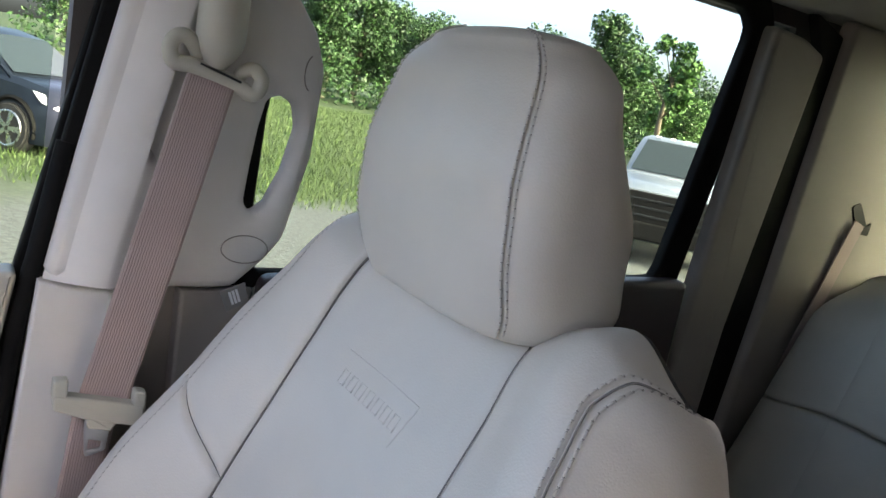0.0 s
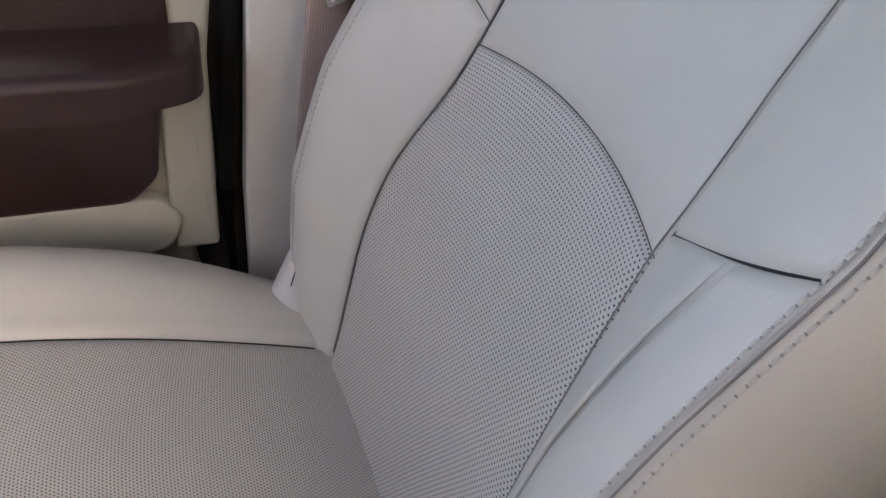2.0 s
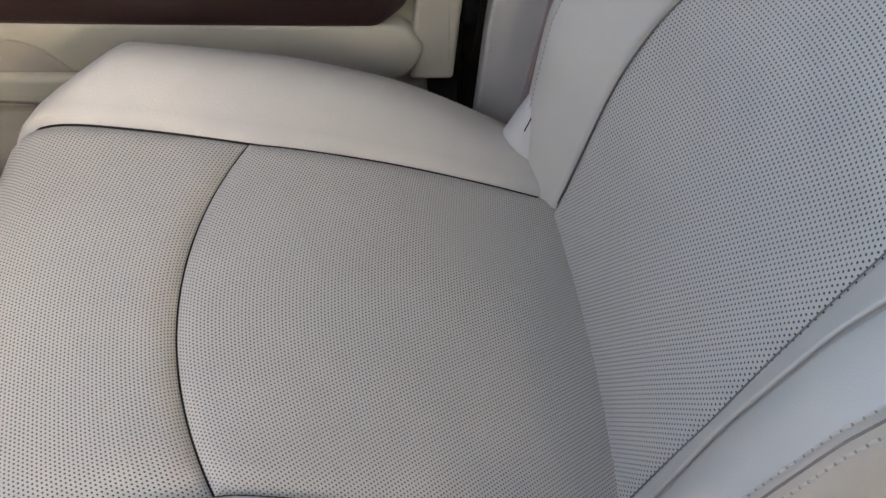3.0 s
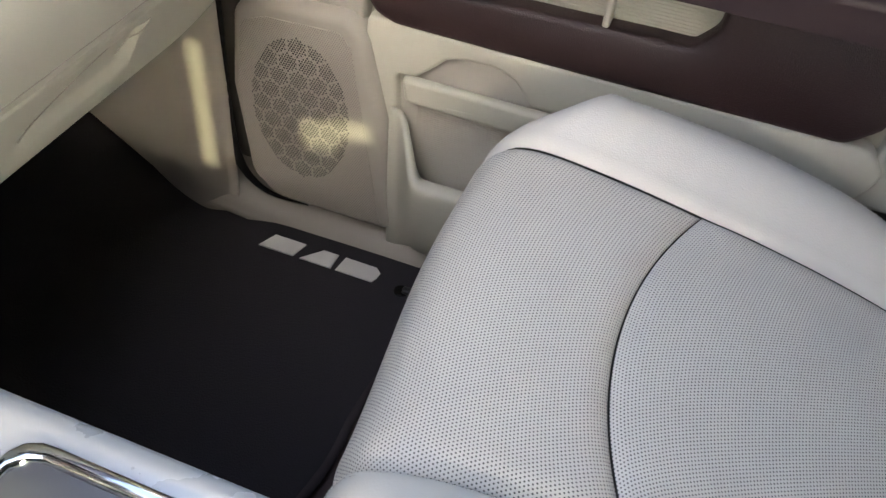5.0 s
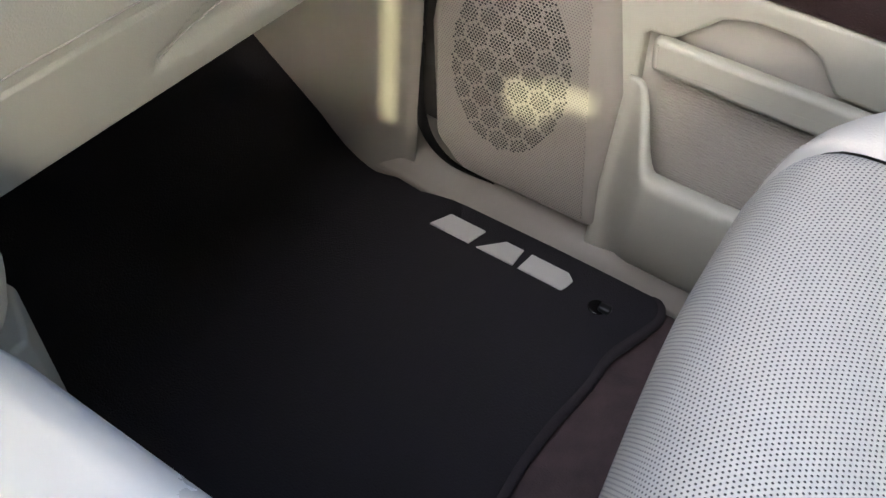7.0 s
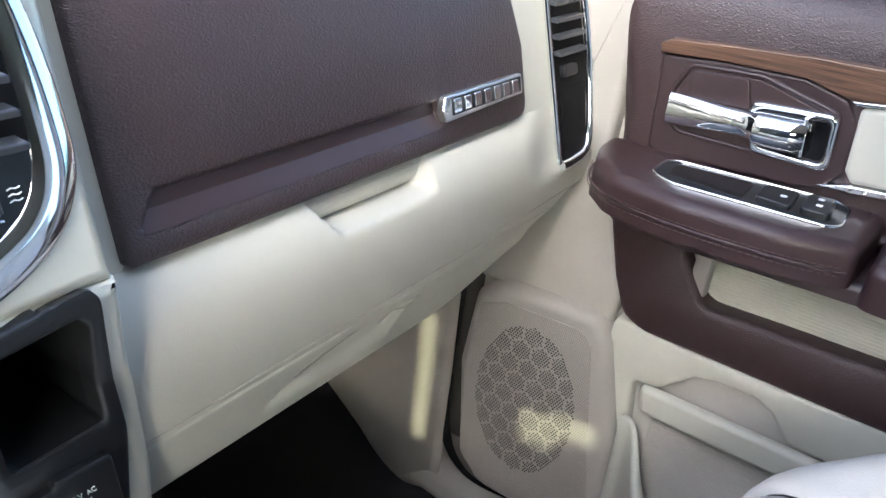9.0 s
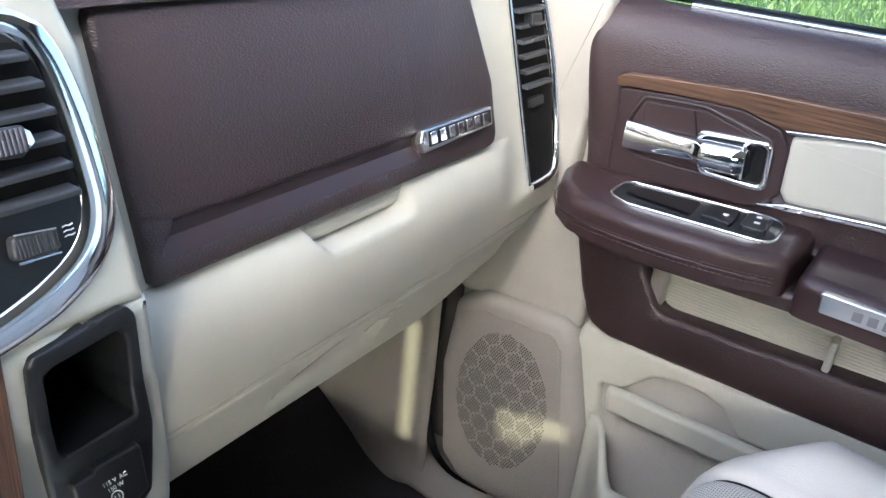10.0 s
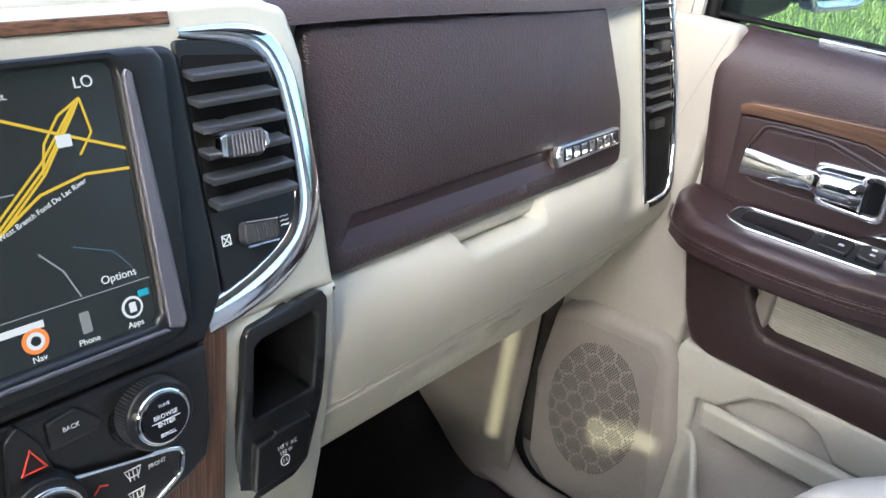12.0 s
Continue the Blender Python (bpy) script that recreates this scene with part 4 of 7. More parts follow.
# ---- dashboard ----
def dashboard():
    d = thing("dashboard", (0.5, 0.80, 0.44), "dashboard in dark brown leather over pale beige padding", "dashboard")
    slab("body_panel", DASH, [(0.195, 0.905), (0.865, 0.905), (0.862, 0.70), (0.858, 0.655), (0.195, 0.655)], 0.05, BEIGE, d, r=0.004, bevel=0.01, lift=0.0)
    # glove box lid with its groove
    lid = [(0.232, 0.862), (0.668, 0.852), (0.702, 0.745), (0.702, 0.676), (0.236, 0.676)]
    loop_plate("glove_box_lid", DASH, lid, [(0.250, 0.6965), (0.264, 0.7165), (0.553, 0.7165), (0.553, 0.6970)], 0.02, BROWN, d, "dark brown grained glove box lid",
               r=[0.006, 0.015, 0.02, 0.018, 0.006], ri=0.0015, bevel=0.005, lift=0.010, n=200)
    slab("lid_groove", DASH, [(0.245, 0.693), (0.245, 0.720), (0.56, 0.720), (0.56, 0.693)], 0.006, BROWN_SMOOTH, d, bevel=0.001, lift=0.0028)
    sheet("groove_ledge", lambda u, t: DASH.at(u, 0.6935 + 0.0130 * t, 0.0101 - 0.0069 * t), list(np.linspace(0.250, 0.555, 12)), [0, 0.15, 0.5, 0.85, 1.0], BROWN_SMOOTH, d)
    badge = slab("badge", DASH, [(0.5515, 0.7090), (0.5565, 0.7205), (0.684, 0.7205), (0.684, 0.7015), (0.5555, 0.6985)], 0.008, SATIN, d, "chrome trim badge", r=0.0015, bevel=0.002, lift=0.0165)
    slab("badge_field", DASH, [(0.563, 0.7030), (0.564, 0.7180), (0.681, 0.7180), (0.681, 0.7040)], 0.002, BLACK, badge, bevel=0.0005, lift=0.0170)
    for k in range(7):
        u = 0.566 + k * 0.0162
        slab("badge_mark", DASH, [(u, 0.7045), (u, 0.7165), (u + 0.011, 0.7165), (u + 0.011, 0.7045)], 0.003, CHROME, badge, r=0.0015, bevel=0.001, lift=0.0182)
    # lower padding
    prof = smooth_line([Vector(p) for p in [(0.752, 0.676), (0.742, 0.668), (0.732, 0.652), (0.727, 0.628), (0.729, 0.60), (0.736, 0.57), (0.749, 0.535), (0.763, 0.505), (0.776, 0.475), (0.785, 0.455), (0.798, 0.443), (0.83, 0.438), (0.90, 0.436)]], 10)
    cum = [0.0]
    for a, b in zip(prof, prof[1:]):
        cum.append(cum[-1] + (b - a).length)

    def low(x, t):
        s = t * cum[-1]
        k = min(max(i for i in range(len(cum)) if cum[i] <= s + 1e-9), len(prof) - 2)
        p = prof[k].lerp(prof[k + 1], (s - cum[k]) / max(cum[k + 1] - cum[k], 1e-9))
        y, z = p.x, p.y
        # grip notch below the lid
        cut = 0.388 + 0.9 * max(0, 0.672 - z)
        m = ease((x - cut) / 0.006) * ease((0.540 - x) / 0.035) * ease((z - 0.646) / 0.008)
        y += 0.030 * m
        # seam line and latch recess
        seam = 0.535 + 0.006 * math.sin((x - 0.2) * 3)
        y += 0.0036 * max(0, 1 - abs(z - seam) / 0.0025)
        m2 = ease((x - (0.375 + 1.5 * max(0, z - 0.49))) / 0.006) * ease((0.545 - 0.3 * max(0, 0.52 - z) - x) / 0.004 + 0.5) * ease((0.525 - z) / 0.004) * ease((z - 0.47) / 0.02)
        y += 0.008 * m2
        # the roll runs out into the flat panel round the side vent
        flat = 0.757 + 0.25 * (z - 0.70) - 0.0015
        y += (flat - y) * ease((x - 0.690) / 0.065) * ease((z - 0.585) / 0.035)
        # the right end turns away towards the door
        e = ease((x - 0.80) / 0.07) * (1 - ease((z - 0.545) / 0.03))
        y += 0.055 * e * e
        return (x, y, z + 0.03 * ease((x - 0.62) / 0.24) * ease((0.56 - z) / 0.1))

    ts = sorted(set(list(np.linspace(0, 1, 90)) + [cum[min(range(len(prof)), key=lambda i: abs(prof[i].y - zz))] / cum[-1] for zz in (0.531, 0.533, 0.535, 0.537, 0.539)]))
    xs = sorted(set(list(np.linspace(0.195, 0.872, 110)) + [0.386, 0.389, 0.392, 0.395, 0.4, 0.405, 0.41, 0.415, 0.42, 0.538, 0.541, 0.544]))
    sheet("lower_padding", low, xs, ts, BEIGE, d, "pale beige padded lower dashboard")
    def on_padding(x, z, lift):
        t = min(np.linspace(0.02, 0.85, 400), key=lambda q: abs(low(x, q)[2] - z))
        p, e = Vector(low(x, t)), 0.004
        n = (Vector(low(x + e, t)) - Vector(low(x - e, t))).cross(Vector(low(x, t + e)) - Vector(low(x, t - e))).normalized()
        return p + (n if n.y < 0 else -n) * lift

    tube("panel_seam", [on_padding(x, 0.545 + 0.010 * math.sin((x - 0.2) * 2.4) + 0.012 * ease((x - 0.6) / 0.25), 0.0) for x in np.linspace(0.21, 0.85, 34)], 0.0008, TAUPE, d, n=6)
    tube("panel_seam", [on_padding(x, z, 0.0002) for x, z in smooth_line([Vector(p) for p in [(0.385, 0.482), (0.43, 0.498), (0.50, 0.515), (0.552, 0.525), (0.548, 0.515), (0.52, 0.498)]], 5)], 0.0008, TAUPE, d, n=6)
    # black strip painted in for the shade between lid and notch
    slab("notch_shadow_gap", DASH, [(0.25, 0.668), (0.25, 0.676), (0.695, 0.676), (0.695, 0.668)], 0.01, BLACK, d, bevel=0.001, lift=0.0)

    # top pad running to the windscreen
    tp = smooth_line([Vector(p) for p in [(0.782, 0.866), (0.790, 0.880), (0.808, 0.893), (0.85, 0.903), (0.95, 0.908), (1.15, 0.915), (1.40, 0.925)]], 6)

    def topf(x, t):
        k = t * (len(tp) - 1)
        i = min(int(k), len(tp) - 2)
        p = tp[i].lerp(tp[i + 1], k - i)
        return (x, p.x + 0.02 * ease((x - 0.7) / 0.16), p.y - 0.014 * ease((x - 0.25) / 0.45))

    sheet("top_pad", topf, list(np.linspace(-0.9, 0.87, 40)), list(np.linspace(0, 1, 40)), BROWN, d, "dark brown dashboard top")
    # side air vent
    v = slab("side_vent", DASH, [(0.758, 0.872), (0.762, 0.83), (0.774, 0.608), (0.836, 0.610), (0.852, 0.70), (0.836, 0.83), (0.830, 0.872)], 0.03, RUBBER, d, "black side air vent in a chrome frame", r=0.006, bevel=0.002, lift=0.003)
    chrome_pts = [(0.775, 0.607), (0.806, 0.607), (0.836, 0.613), (0.849, 0.640), (0.856, 0.71), (0.851, 0.77), (0.838, 0.84), (0.832, 0.872)]
    tube("vent_trim", [DASH.at(a, b, 0.004) for a, b in smooth_line([Vector(p) for p in chrome_pts], 6)], 0.0062, CHROME, d, n=12)
    tube("vent_trim", [DASH.at(a, b, 0.004) for a, b in [(0.756, 0.872), (0.762, 0.80), (0.772, 0.61)]], 0.0032, CHROME, d, n=10)
    # flat near-black plate stands for the shaded depth behind the slats
    slab("vent_shade_plate", DASH, [(0.766, 0.866), (0.776, 0.722), (0.838, 0.722), (0.828, 0.866)], 0.002, RUBBER, v, r=0.004, bevel=0.0005, lift=0.0036)
    for k in range(8):
        z = 0.728 + k * 0.017
        x0, x1 = 0.776 - (z - 0.722) * 0.07, 0.838 - (z - 0.722) * 0.07
        fr = Frame(DASH.at(0, z, 0.007), (1, 0, 0), (0, -1, 0), (0, 0, 1))
        slab("slat", fr, [(x0, -0.006), (x1, -0.006), (x1, 0.005), (x0, 0.005)], 0.0045, SLAT, v, bevel=0.0008, seg=2)
    slab("vent_tab", DASH, [(0.790, 0.792), (0.792, 0.806), (0.815, 0.805), (0.813, 0.790)], 0.02, BLACK, v, r=0.003, bevel=0.002, lift=0.016)
    slab("vent_dial", DASH, [(0.786, 0.700), (0.786, 0.712), (0.816, 0.712), (0.816, 0.700)], 0.008, BLACK, v, r=0.003, bevel=0.002, lift=0.010)
    slab("lower_pocket", DASH, [(0.784, 0.690), (0.787, 0.612), (0.838, 0.612), (0.846, 0.690)], 0.002, RUBBER, v, r=0.004, bevel=0.0006, lift=0.0038)
    # closed underside
    slab("underside", FLOOR, [(0.20, 0.84), (0.895, 0.905), (0.895, 1.40), (0.20, 1.40)], 0.01, BLACK, d, bevel=0.001, lift=0.462)
    settle(d)
    return d


dashboard()


# ---- centre stack ----
def mirror_x(pts, c=-0.017):
    return list(pts) + [(2 * c - u, v) for u, v in reversed(pts)]


# controls stay on the plane that suits the camera's view
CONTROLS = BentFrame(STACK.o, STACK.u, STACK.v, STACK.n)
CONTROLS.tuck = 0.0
DIAL = Frame((0.045, 0.703, 0.6752), (1, 0, 0), (0, 0.25, 1), (0, -1, 0.25))
SCR = Frame(STACK.o + STACK.u * -0.010 + STACK.v * 0.002, STACK.u, STACK.v, STACK.n)


def centre_stack():
    d = thing("centre_stack", (-0.017, 0.66, 0.40), "silver centre stack with touchscreen, air vents and black controls", "control panel")
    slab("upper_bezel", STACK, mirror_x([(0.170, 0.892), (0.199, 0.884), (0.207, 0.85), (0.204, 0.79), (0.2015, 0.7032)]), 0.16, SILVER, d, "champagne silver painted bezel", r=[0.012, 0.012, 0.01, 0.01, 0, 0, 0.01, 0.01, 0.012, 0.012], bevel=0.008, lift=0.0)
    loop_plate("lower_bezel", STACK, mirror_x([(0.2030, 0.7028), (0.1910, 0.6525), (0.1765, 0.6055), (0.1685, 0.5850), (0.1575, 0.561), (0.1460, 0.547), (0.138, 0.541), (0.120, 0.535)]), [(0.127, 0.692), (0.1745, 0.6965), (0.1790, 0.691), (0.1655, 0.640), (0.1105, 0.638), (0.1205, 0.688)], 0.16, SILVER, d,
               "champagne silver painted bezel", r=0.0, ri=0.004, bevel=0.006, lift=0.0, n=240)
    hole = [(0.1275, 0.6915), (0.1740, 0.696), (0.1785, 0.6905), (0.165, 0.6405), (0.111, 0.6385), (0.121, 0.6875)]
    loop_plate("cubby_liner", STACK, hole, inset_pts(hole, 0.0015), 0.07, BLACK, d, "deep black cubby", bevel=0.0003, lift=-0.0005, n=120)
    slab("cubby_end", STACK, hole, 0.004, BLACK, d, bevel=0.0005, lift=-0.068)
    slab("top_cap", STACK, mirror_x([(0.165, 0.90), (0.196, 0.888), (0.196, 0.880)]), 0.18, SILVER, d, r=0.01, bevel=0.006, lift=-0.012)
    slab("top_strip", STACK, mirror_x([(0.110, 0.8855), (0.110, 0.8785)]), 0.006, WOOD, d, "thin walnut strip", bevel=0.001, lift=0.002)
    # black face
    face = slab("black_face", STACK, mirror_x([(0.108, 0.868), (0.106, 0.728), (0.096, 0.714), (0.0867, 0.7032)]), 0.02, BLACK, d, "satin black control face", r=[0.012, 0.01, 0.006, 0, 0, 0.006, 0.01, 0.012], bevel=0.005, lift=0.008, seg=4)
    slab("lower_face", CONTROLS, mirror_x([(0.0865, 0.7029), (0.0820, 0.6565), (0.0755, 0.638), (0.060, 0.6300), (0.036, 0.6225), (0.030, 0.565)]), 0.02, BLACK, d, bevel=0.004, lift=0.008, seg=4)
    loop_plate("screen_rim", SCR, mirror_x([(0.104, 0.866), (0.086, 0.712)]), mirror_x([(0.0725, 0.8605), (0.0665, 0.7245)]), 0.012, BLACK, face, "black screen surround", r=0.012, ri=0.004, bevel=0.004, lift=0.018)
    slab("rim_facet", SCR, [(0.0748, 0.853), (0.0770, 0.8565), (0.0805, 0.8535), (0.0815, 0.7215), (0.0785, 0.7175), (0.0695, 0.7205)], 0.003, FACET, face, r=0.0015, bevel=0.0014, lift=0.0195)
    # grey strip draws the lower lip's highlight on the black rim
    slab("lip_highlight", SCR, [(-0.0680, 0.7205), (0.0680, 0.7205), (0.0705, 0.7180), (-0.0705, 0.7180)], 0.003, FACET, face, bevel=0.001, lift=0.0193)
    scr = slab("screen", SCR, mirror_x([(0.074, 0.862), (0.067, 0.723)]), 0.004, SCREEN, face, "lit navigation screen with a dark map", bevel=0.0005, lift=0.0130)

    def road(pts, w, mat, lift=0.0134):
        line = [SCR.at(u, v, lift) for u, v in pts]
        tube("map_road", line, w, mat, scr, n=4, flat=0.15, up=SCR.n)

    road([(-0.06, 0.861), (-0.02, 0.8515), (0.03, 0.832), (0.072, 0.8165)], 0.0008, MAP_ROAD)
    for k in (0.0, 0.0025, 0.006):
        road([(-0.05, 0.757 + k), (-0.01, 0.783 + k), (0.025, 0.812 + k), (0.046, 0.838 + k * 0.5), (0.051, 0.845)], 0.0007, MAP_ROAD)
    road([(0.051, 0.845), (0.0535, 0.828), (0.045, 0.818)], 0.0007, MAP_ROAD)
    road([(0.051, 0.845), (0.038, 0.838), (0.028, 0.826), (0.024, 0.812)], 0.0007, MAP_ROAD)
    road([(-0.06, 0.757), (-0.01, 0.785), (0.02, 0.803), (0.045, 0.8085), (0.070, 0.807)], 0.0008, MAP_ROAD)
    road([(0.012, 0.776), (0.022, 0.765), (0.028, 0.75)], 0.0005, MAP_MINOR)
    road([(0.03, 0.775), (0.05, 0.768), (0.058, 0.758), (0.060, 0.750)], 0.0003, MAP_RIVER)
    road([(-0.02, 0.806), (0.008, 0.806)], 0.0004, MAP_MINOR)
    road([(-0.10, 0.7492), (0.068, 0.7492)], 0.0003, MAP_MINOR)
    words("lettering", "LO", SCR, 0.055, 0.852, 0.0085, SCREEN_INK, scr, 0.0136)
    words("lettering", "Options", SCR, 0.050, 0.7545, 0.0062, SCREEN_INK, scr, 0.0136)
    words("lettering", "Apps", SCR, 0.0535, 0.7275, 0.0046, SCREEN_INK, scr, 0.0136)
    words("lettering", "Phone", SCR, 0.0265, 0.7275, 0.0046, SCREEN_INK, scr, 0.0136)
    words("lettering", "Nav", SCR, 0.0, 0.7275, 0.0046, SCREEN_INK, scr, 0.0136)
    words("lettering", "out.", SCR, 0.012, 0.850, 0.0052, SCREEN_INK, scr, 0.0136)
    words("lettering", "West Branch Fond Du Lac River", SCR, 0.020, 0.7965, 0.0040, SCREEN_INK, scr, 0.0136, turn=0.38)
    slab("route_shield", SCR, [(0.034, 0.823), (0.034, 0.829), (0.042, 0.829), (0.042, 0.823)], 0.0004, SCREEN_INK, scr, r=0.001, bevel=0.0001, lift=0.0142)
    slab("street_bar", SCR, [(-0.10, 0.742), (-0.10, 0.7455), (0.006, 0.7455), (0.006, 0.742)], 0.0004, SCREEN_INK, scr, bevel=0.0001, lift=0.0138)
    disc_prism("app_icon", SCR, 0.0535, 0.7365, 0.0062, 0.0004, SCREEN_INK, scr, lift=0.0138, bevel=0.0001, n=24)
    disc_prism("app_icon_core", SCR, 0.0535, 0.7365, 0.0048, 0.0004, SCREEN, scr, lift=0.0140, bevel=0.0001, n=24)
    slab("app_icon_mark", SCR, [(0.0515, 0.734), (0.0515, 0.7392), (0.0555, 0.7392), (0.0555, 0.734)], 0.0003, SCREEN_INK, scr, r=0.0006, bevel=0.0001, lift=0.0143)
    slab("app_tag", SCR, [(0.058, 0.7405), (0.058, 0.7442), (0.0645, 0.7442), (0.0645, 0.7405)], 0.0004, SCREEN_CYAN, scr, r=0.001, bevel=0.0001, lift=0.0141)
    slab("phone_icon", SCR, [(0.024, 0.7315), (0.024, 0.7425), (0.0295, 0.7425), (0.0295, 0.7315)], 0.0004, SCREEN_GREY, scr, r=0.001, bevel=0.0001, lift=0.0138)
    disc_prism("nav_icon", SCR, 0.0, 0.7365, 0.0068, 0.0004, SCREEN_ORANGE, scr, lift=0.0138, bevel=0.0001, n=24)
    disc_prism("nav_icon_core", SCR, 0.0, 0.7365, 0.0046, 0.0004, SCREEN_INK, scr, lift=0.0140, bevel=0.0001, n=24)
    disc_prism("nav_icon_mark", SCR, 0.0, 0.7365, 0.0026, 0.0004, SCREEN, scr, lift=0.0142, bevel=0.0001, n=12)

    # tuning dial
    disc_prism("dial_skirt", DIAL, 0, 0, 0.0245, 0.004, BLACK_GLOSS, d, lift=0.0105, bevel=0.002)
    knob = disc_prism("tuning_dial", DIAL, 0, 0, 0.0210, 0.020, BLACK, d, "knurled tuning dial", lift=0.024, bevel=0.002, n=64)
    disc_prism("dial_ring", DIAL, 0, 0, 0.0172, 0.006, CHROME, knob, lift=0.0275, bevel=0.002, n=48)
    disc_prism("dial_cap", DIAL, 0, 0, 0.0150, 0.006, BLACK_GLOSS, knob, lift=0.0285, bevel=0.001, n=40)
    for txt, dv, sz in (("TUNE", 0.0082, 0.0028), ("BROWSE", 0.0020, 0.0038), ("ENTER", -0.0026, 0.0038), ("SCROLL", -0.0092, 0.0028)):
        words("lettering", txt, DIAL, 0, dv, sz, WHITE_INK, knob, 0.0288)
    slab("dial_line", DIAL, [(-0.009, -0.0010), (-0.009, -0.0006), (0.009, -0.0006), (0.009, -0.0010)], 0.0003, WHITE_INK, knob, bevel=0.0001, lift=0.0289)
    bm = bmesh.new()
    for k in range(64):
        a = 2 * math.pi * k / 64
        ring = [(0.0212 * math.cos(b), 0.0212 * math.sin(b) / DIAL.v.length) for b in (a - 0.028, a + 0.028)]
        tip = (0.0218 * math.cos(a), 0.0218 * math.sin(a) / DIAL.v.length)
        w = [bm.verts.new(DIAL.at(p[0], p[1], h)) for p, h in ((ring[1], 0.008), (ring[0], 0.008), (ring[0], 0.0225), (ring[1], 0.0225), (tip, 0.008), (tip, 0.0225))]
        bm.faces.new((w[0], w[4], w[5], w[3]))
        bm.faces.new((w[4], w[1], w[2], w[5]))
    part("knurling", bm, SLAT, knob, smooth=False)
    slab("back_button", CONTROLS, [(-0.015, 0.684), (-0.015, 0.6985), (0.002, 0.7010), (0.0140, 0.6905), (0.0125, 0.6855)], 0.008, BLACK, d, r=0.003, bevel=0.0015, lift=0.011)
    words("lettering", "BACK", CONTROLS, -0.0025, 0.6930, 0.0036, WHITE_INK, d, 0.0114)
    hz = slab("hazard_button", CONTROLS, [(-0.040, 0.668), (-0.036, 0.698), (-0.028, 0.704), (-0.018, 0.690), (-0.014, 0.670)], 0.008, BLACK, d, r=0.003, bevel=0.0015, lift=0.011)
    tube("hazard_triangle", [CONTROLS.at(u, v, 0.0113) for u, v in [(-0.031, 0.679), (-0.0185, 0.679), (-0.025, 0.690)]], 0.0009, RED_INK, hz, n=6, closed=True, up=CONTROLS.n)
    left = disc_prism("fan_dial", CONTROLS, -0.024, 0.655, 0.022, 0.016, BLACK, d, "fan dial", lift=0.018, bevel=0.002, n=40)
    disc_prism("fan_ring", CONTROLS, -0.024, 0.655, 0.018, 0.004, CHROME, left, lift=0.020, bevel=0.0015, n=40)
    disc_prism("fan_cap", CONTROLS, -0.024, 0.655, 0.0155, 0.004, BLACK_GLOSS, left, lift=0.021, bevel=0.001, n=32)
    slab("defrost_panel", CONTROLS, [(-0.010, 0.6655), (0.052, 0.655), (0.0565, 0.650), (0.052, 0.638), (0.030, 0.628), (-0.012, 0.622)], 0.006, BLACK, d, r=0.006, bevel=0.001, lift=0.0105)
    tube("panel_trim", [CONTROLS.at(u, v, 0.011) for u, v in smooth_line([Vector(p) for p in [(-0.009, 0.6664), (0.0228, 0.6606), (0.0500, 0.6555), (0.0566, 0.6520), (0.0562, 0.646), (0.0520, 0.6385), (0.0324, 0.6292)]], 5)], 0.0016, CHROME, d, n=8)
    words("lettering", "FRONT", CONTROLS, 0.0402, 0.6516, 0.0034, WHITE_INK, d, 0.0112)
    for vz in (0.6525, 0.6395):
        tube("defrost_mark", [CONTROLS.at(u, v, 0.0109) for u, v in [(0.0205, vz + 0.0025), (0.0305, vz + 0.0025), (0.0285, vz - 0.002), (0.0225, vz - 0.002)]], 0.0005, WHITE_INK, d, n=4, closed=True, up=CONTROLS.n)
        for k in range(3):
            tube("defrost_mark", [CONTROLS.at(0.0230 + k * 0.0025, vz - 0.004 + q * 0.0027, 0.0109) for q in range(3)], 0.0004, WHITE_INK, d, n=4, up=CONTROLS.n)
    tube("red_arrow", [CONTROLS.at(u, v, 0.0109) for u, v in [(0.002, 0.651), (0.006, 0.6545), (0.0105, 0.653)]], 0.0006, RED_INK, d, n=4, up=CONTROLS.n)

    # right air vent
    ven = slab("air_vent", STACK, [(0.108, 0.870), (0.174, 0.867), (0.188, 0.842), (0.192, 0.775), (0.186, 0.748), (0.164, 0.730), (0.108, 0.717)], 0.03, BLACK, d, "black centre air vent", r=[0.004, 0.02, 0.01, 0.01, 0.015, 0.015, 0.004], bevel=0.002, lift=0.003)
    # not hollow: a near-black plate carries the shade of the vent's depth
    slab("vent_shade_plate", STACK, [(0.111, 0.862), (0.168, 0.857), (0.177, 0.838), (0.180, 0.774), (0.110, 0.772)], 0.002, RUBBER, ven, r=0.004, bevel=0.0005, lift=0.0036)
    for k in range(6):
        z = 0.780 + k * 0.0145
        fr = Frame(STACK.at(0, z, 0.0075), (1, 0, 0), (0, -1, 0), (0, 0, 1))
        end = 0.1725 - max(0, z - 0.83) * 0.3
        slab("slat", fr, [(0.110, -0.010), (end, -0.010), (end, 0.007), (0.110, 0.007)], 0.0040, SLAT, ven, bevel=0.0016, seg=3)
    slab("vent_tab", STACK, [(0.118, 0.803), (0.121, 0.8175), (0.149, 0.8165), (0.152, 0.808), (0.145, 0.8005)], 0.018, SLAT, ven, "knurled vent tab", r=0.004, bevel=0.003, lift=0.019)
    slab("tab_edge", STACK, [(0.1475, 0.8035), (0.1480, 0.8150), (0.1515, 0.8125), (0.1525, 0.8065)], 0.012, CHROME, ven, r=0.001, bevel=0.001, lift=0.0192)
    for k in range(9):
        u = 0.1235 + k * 0.0027
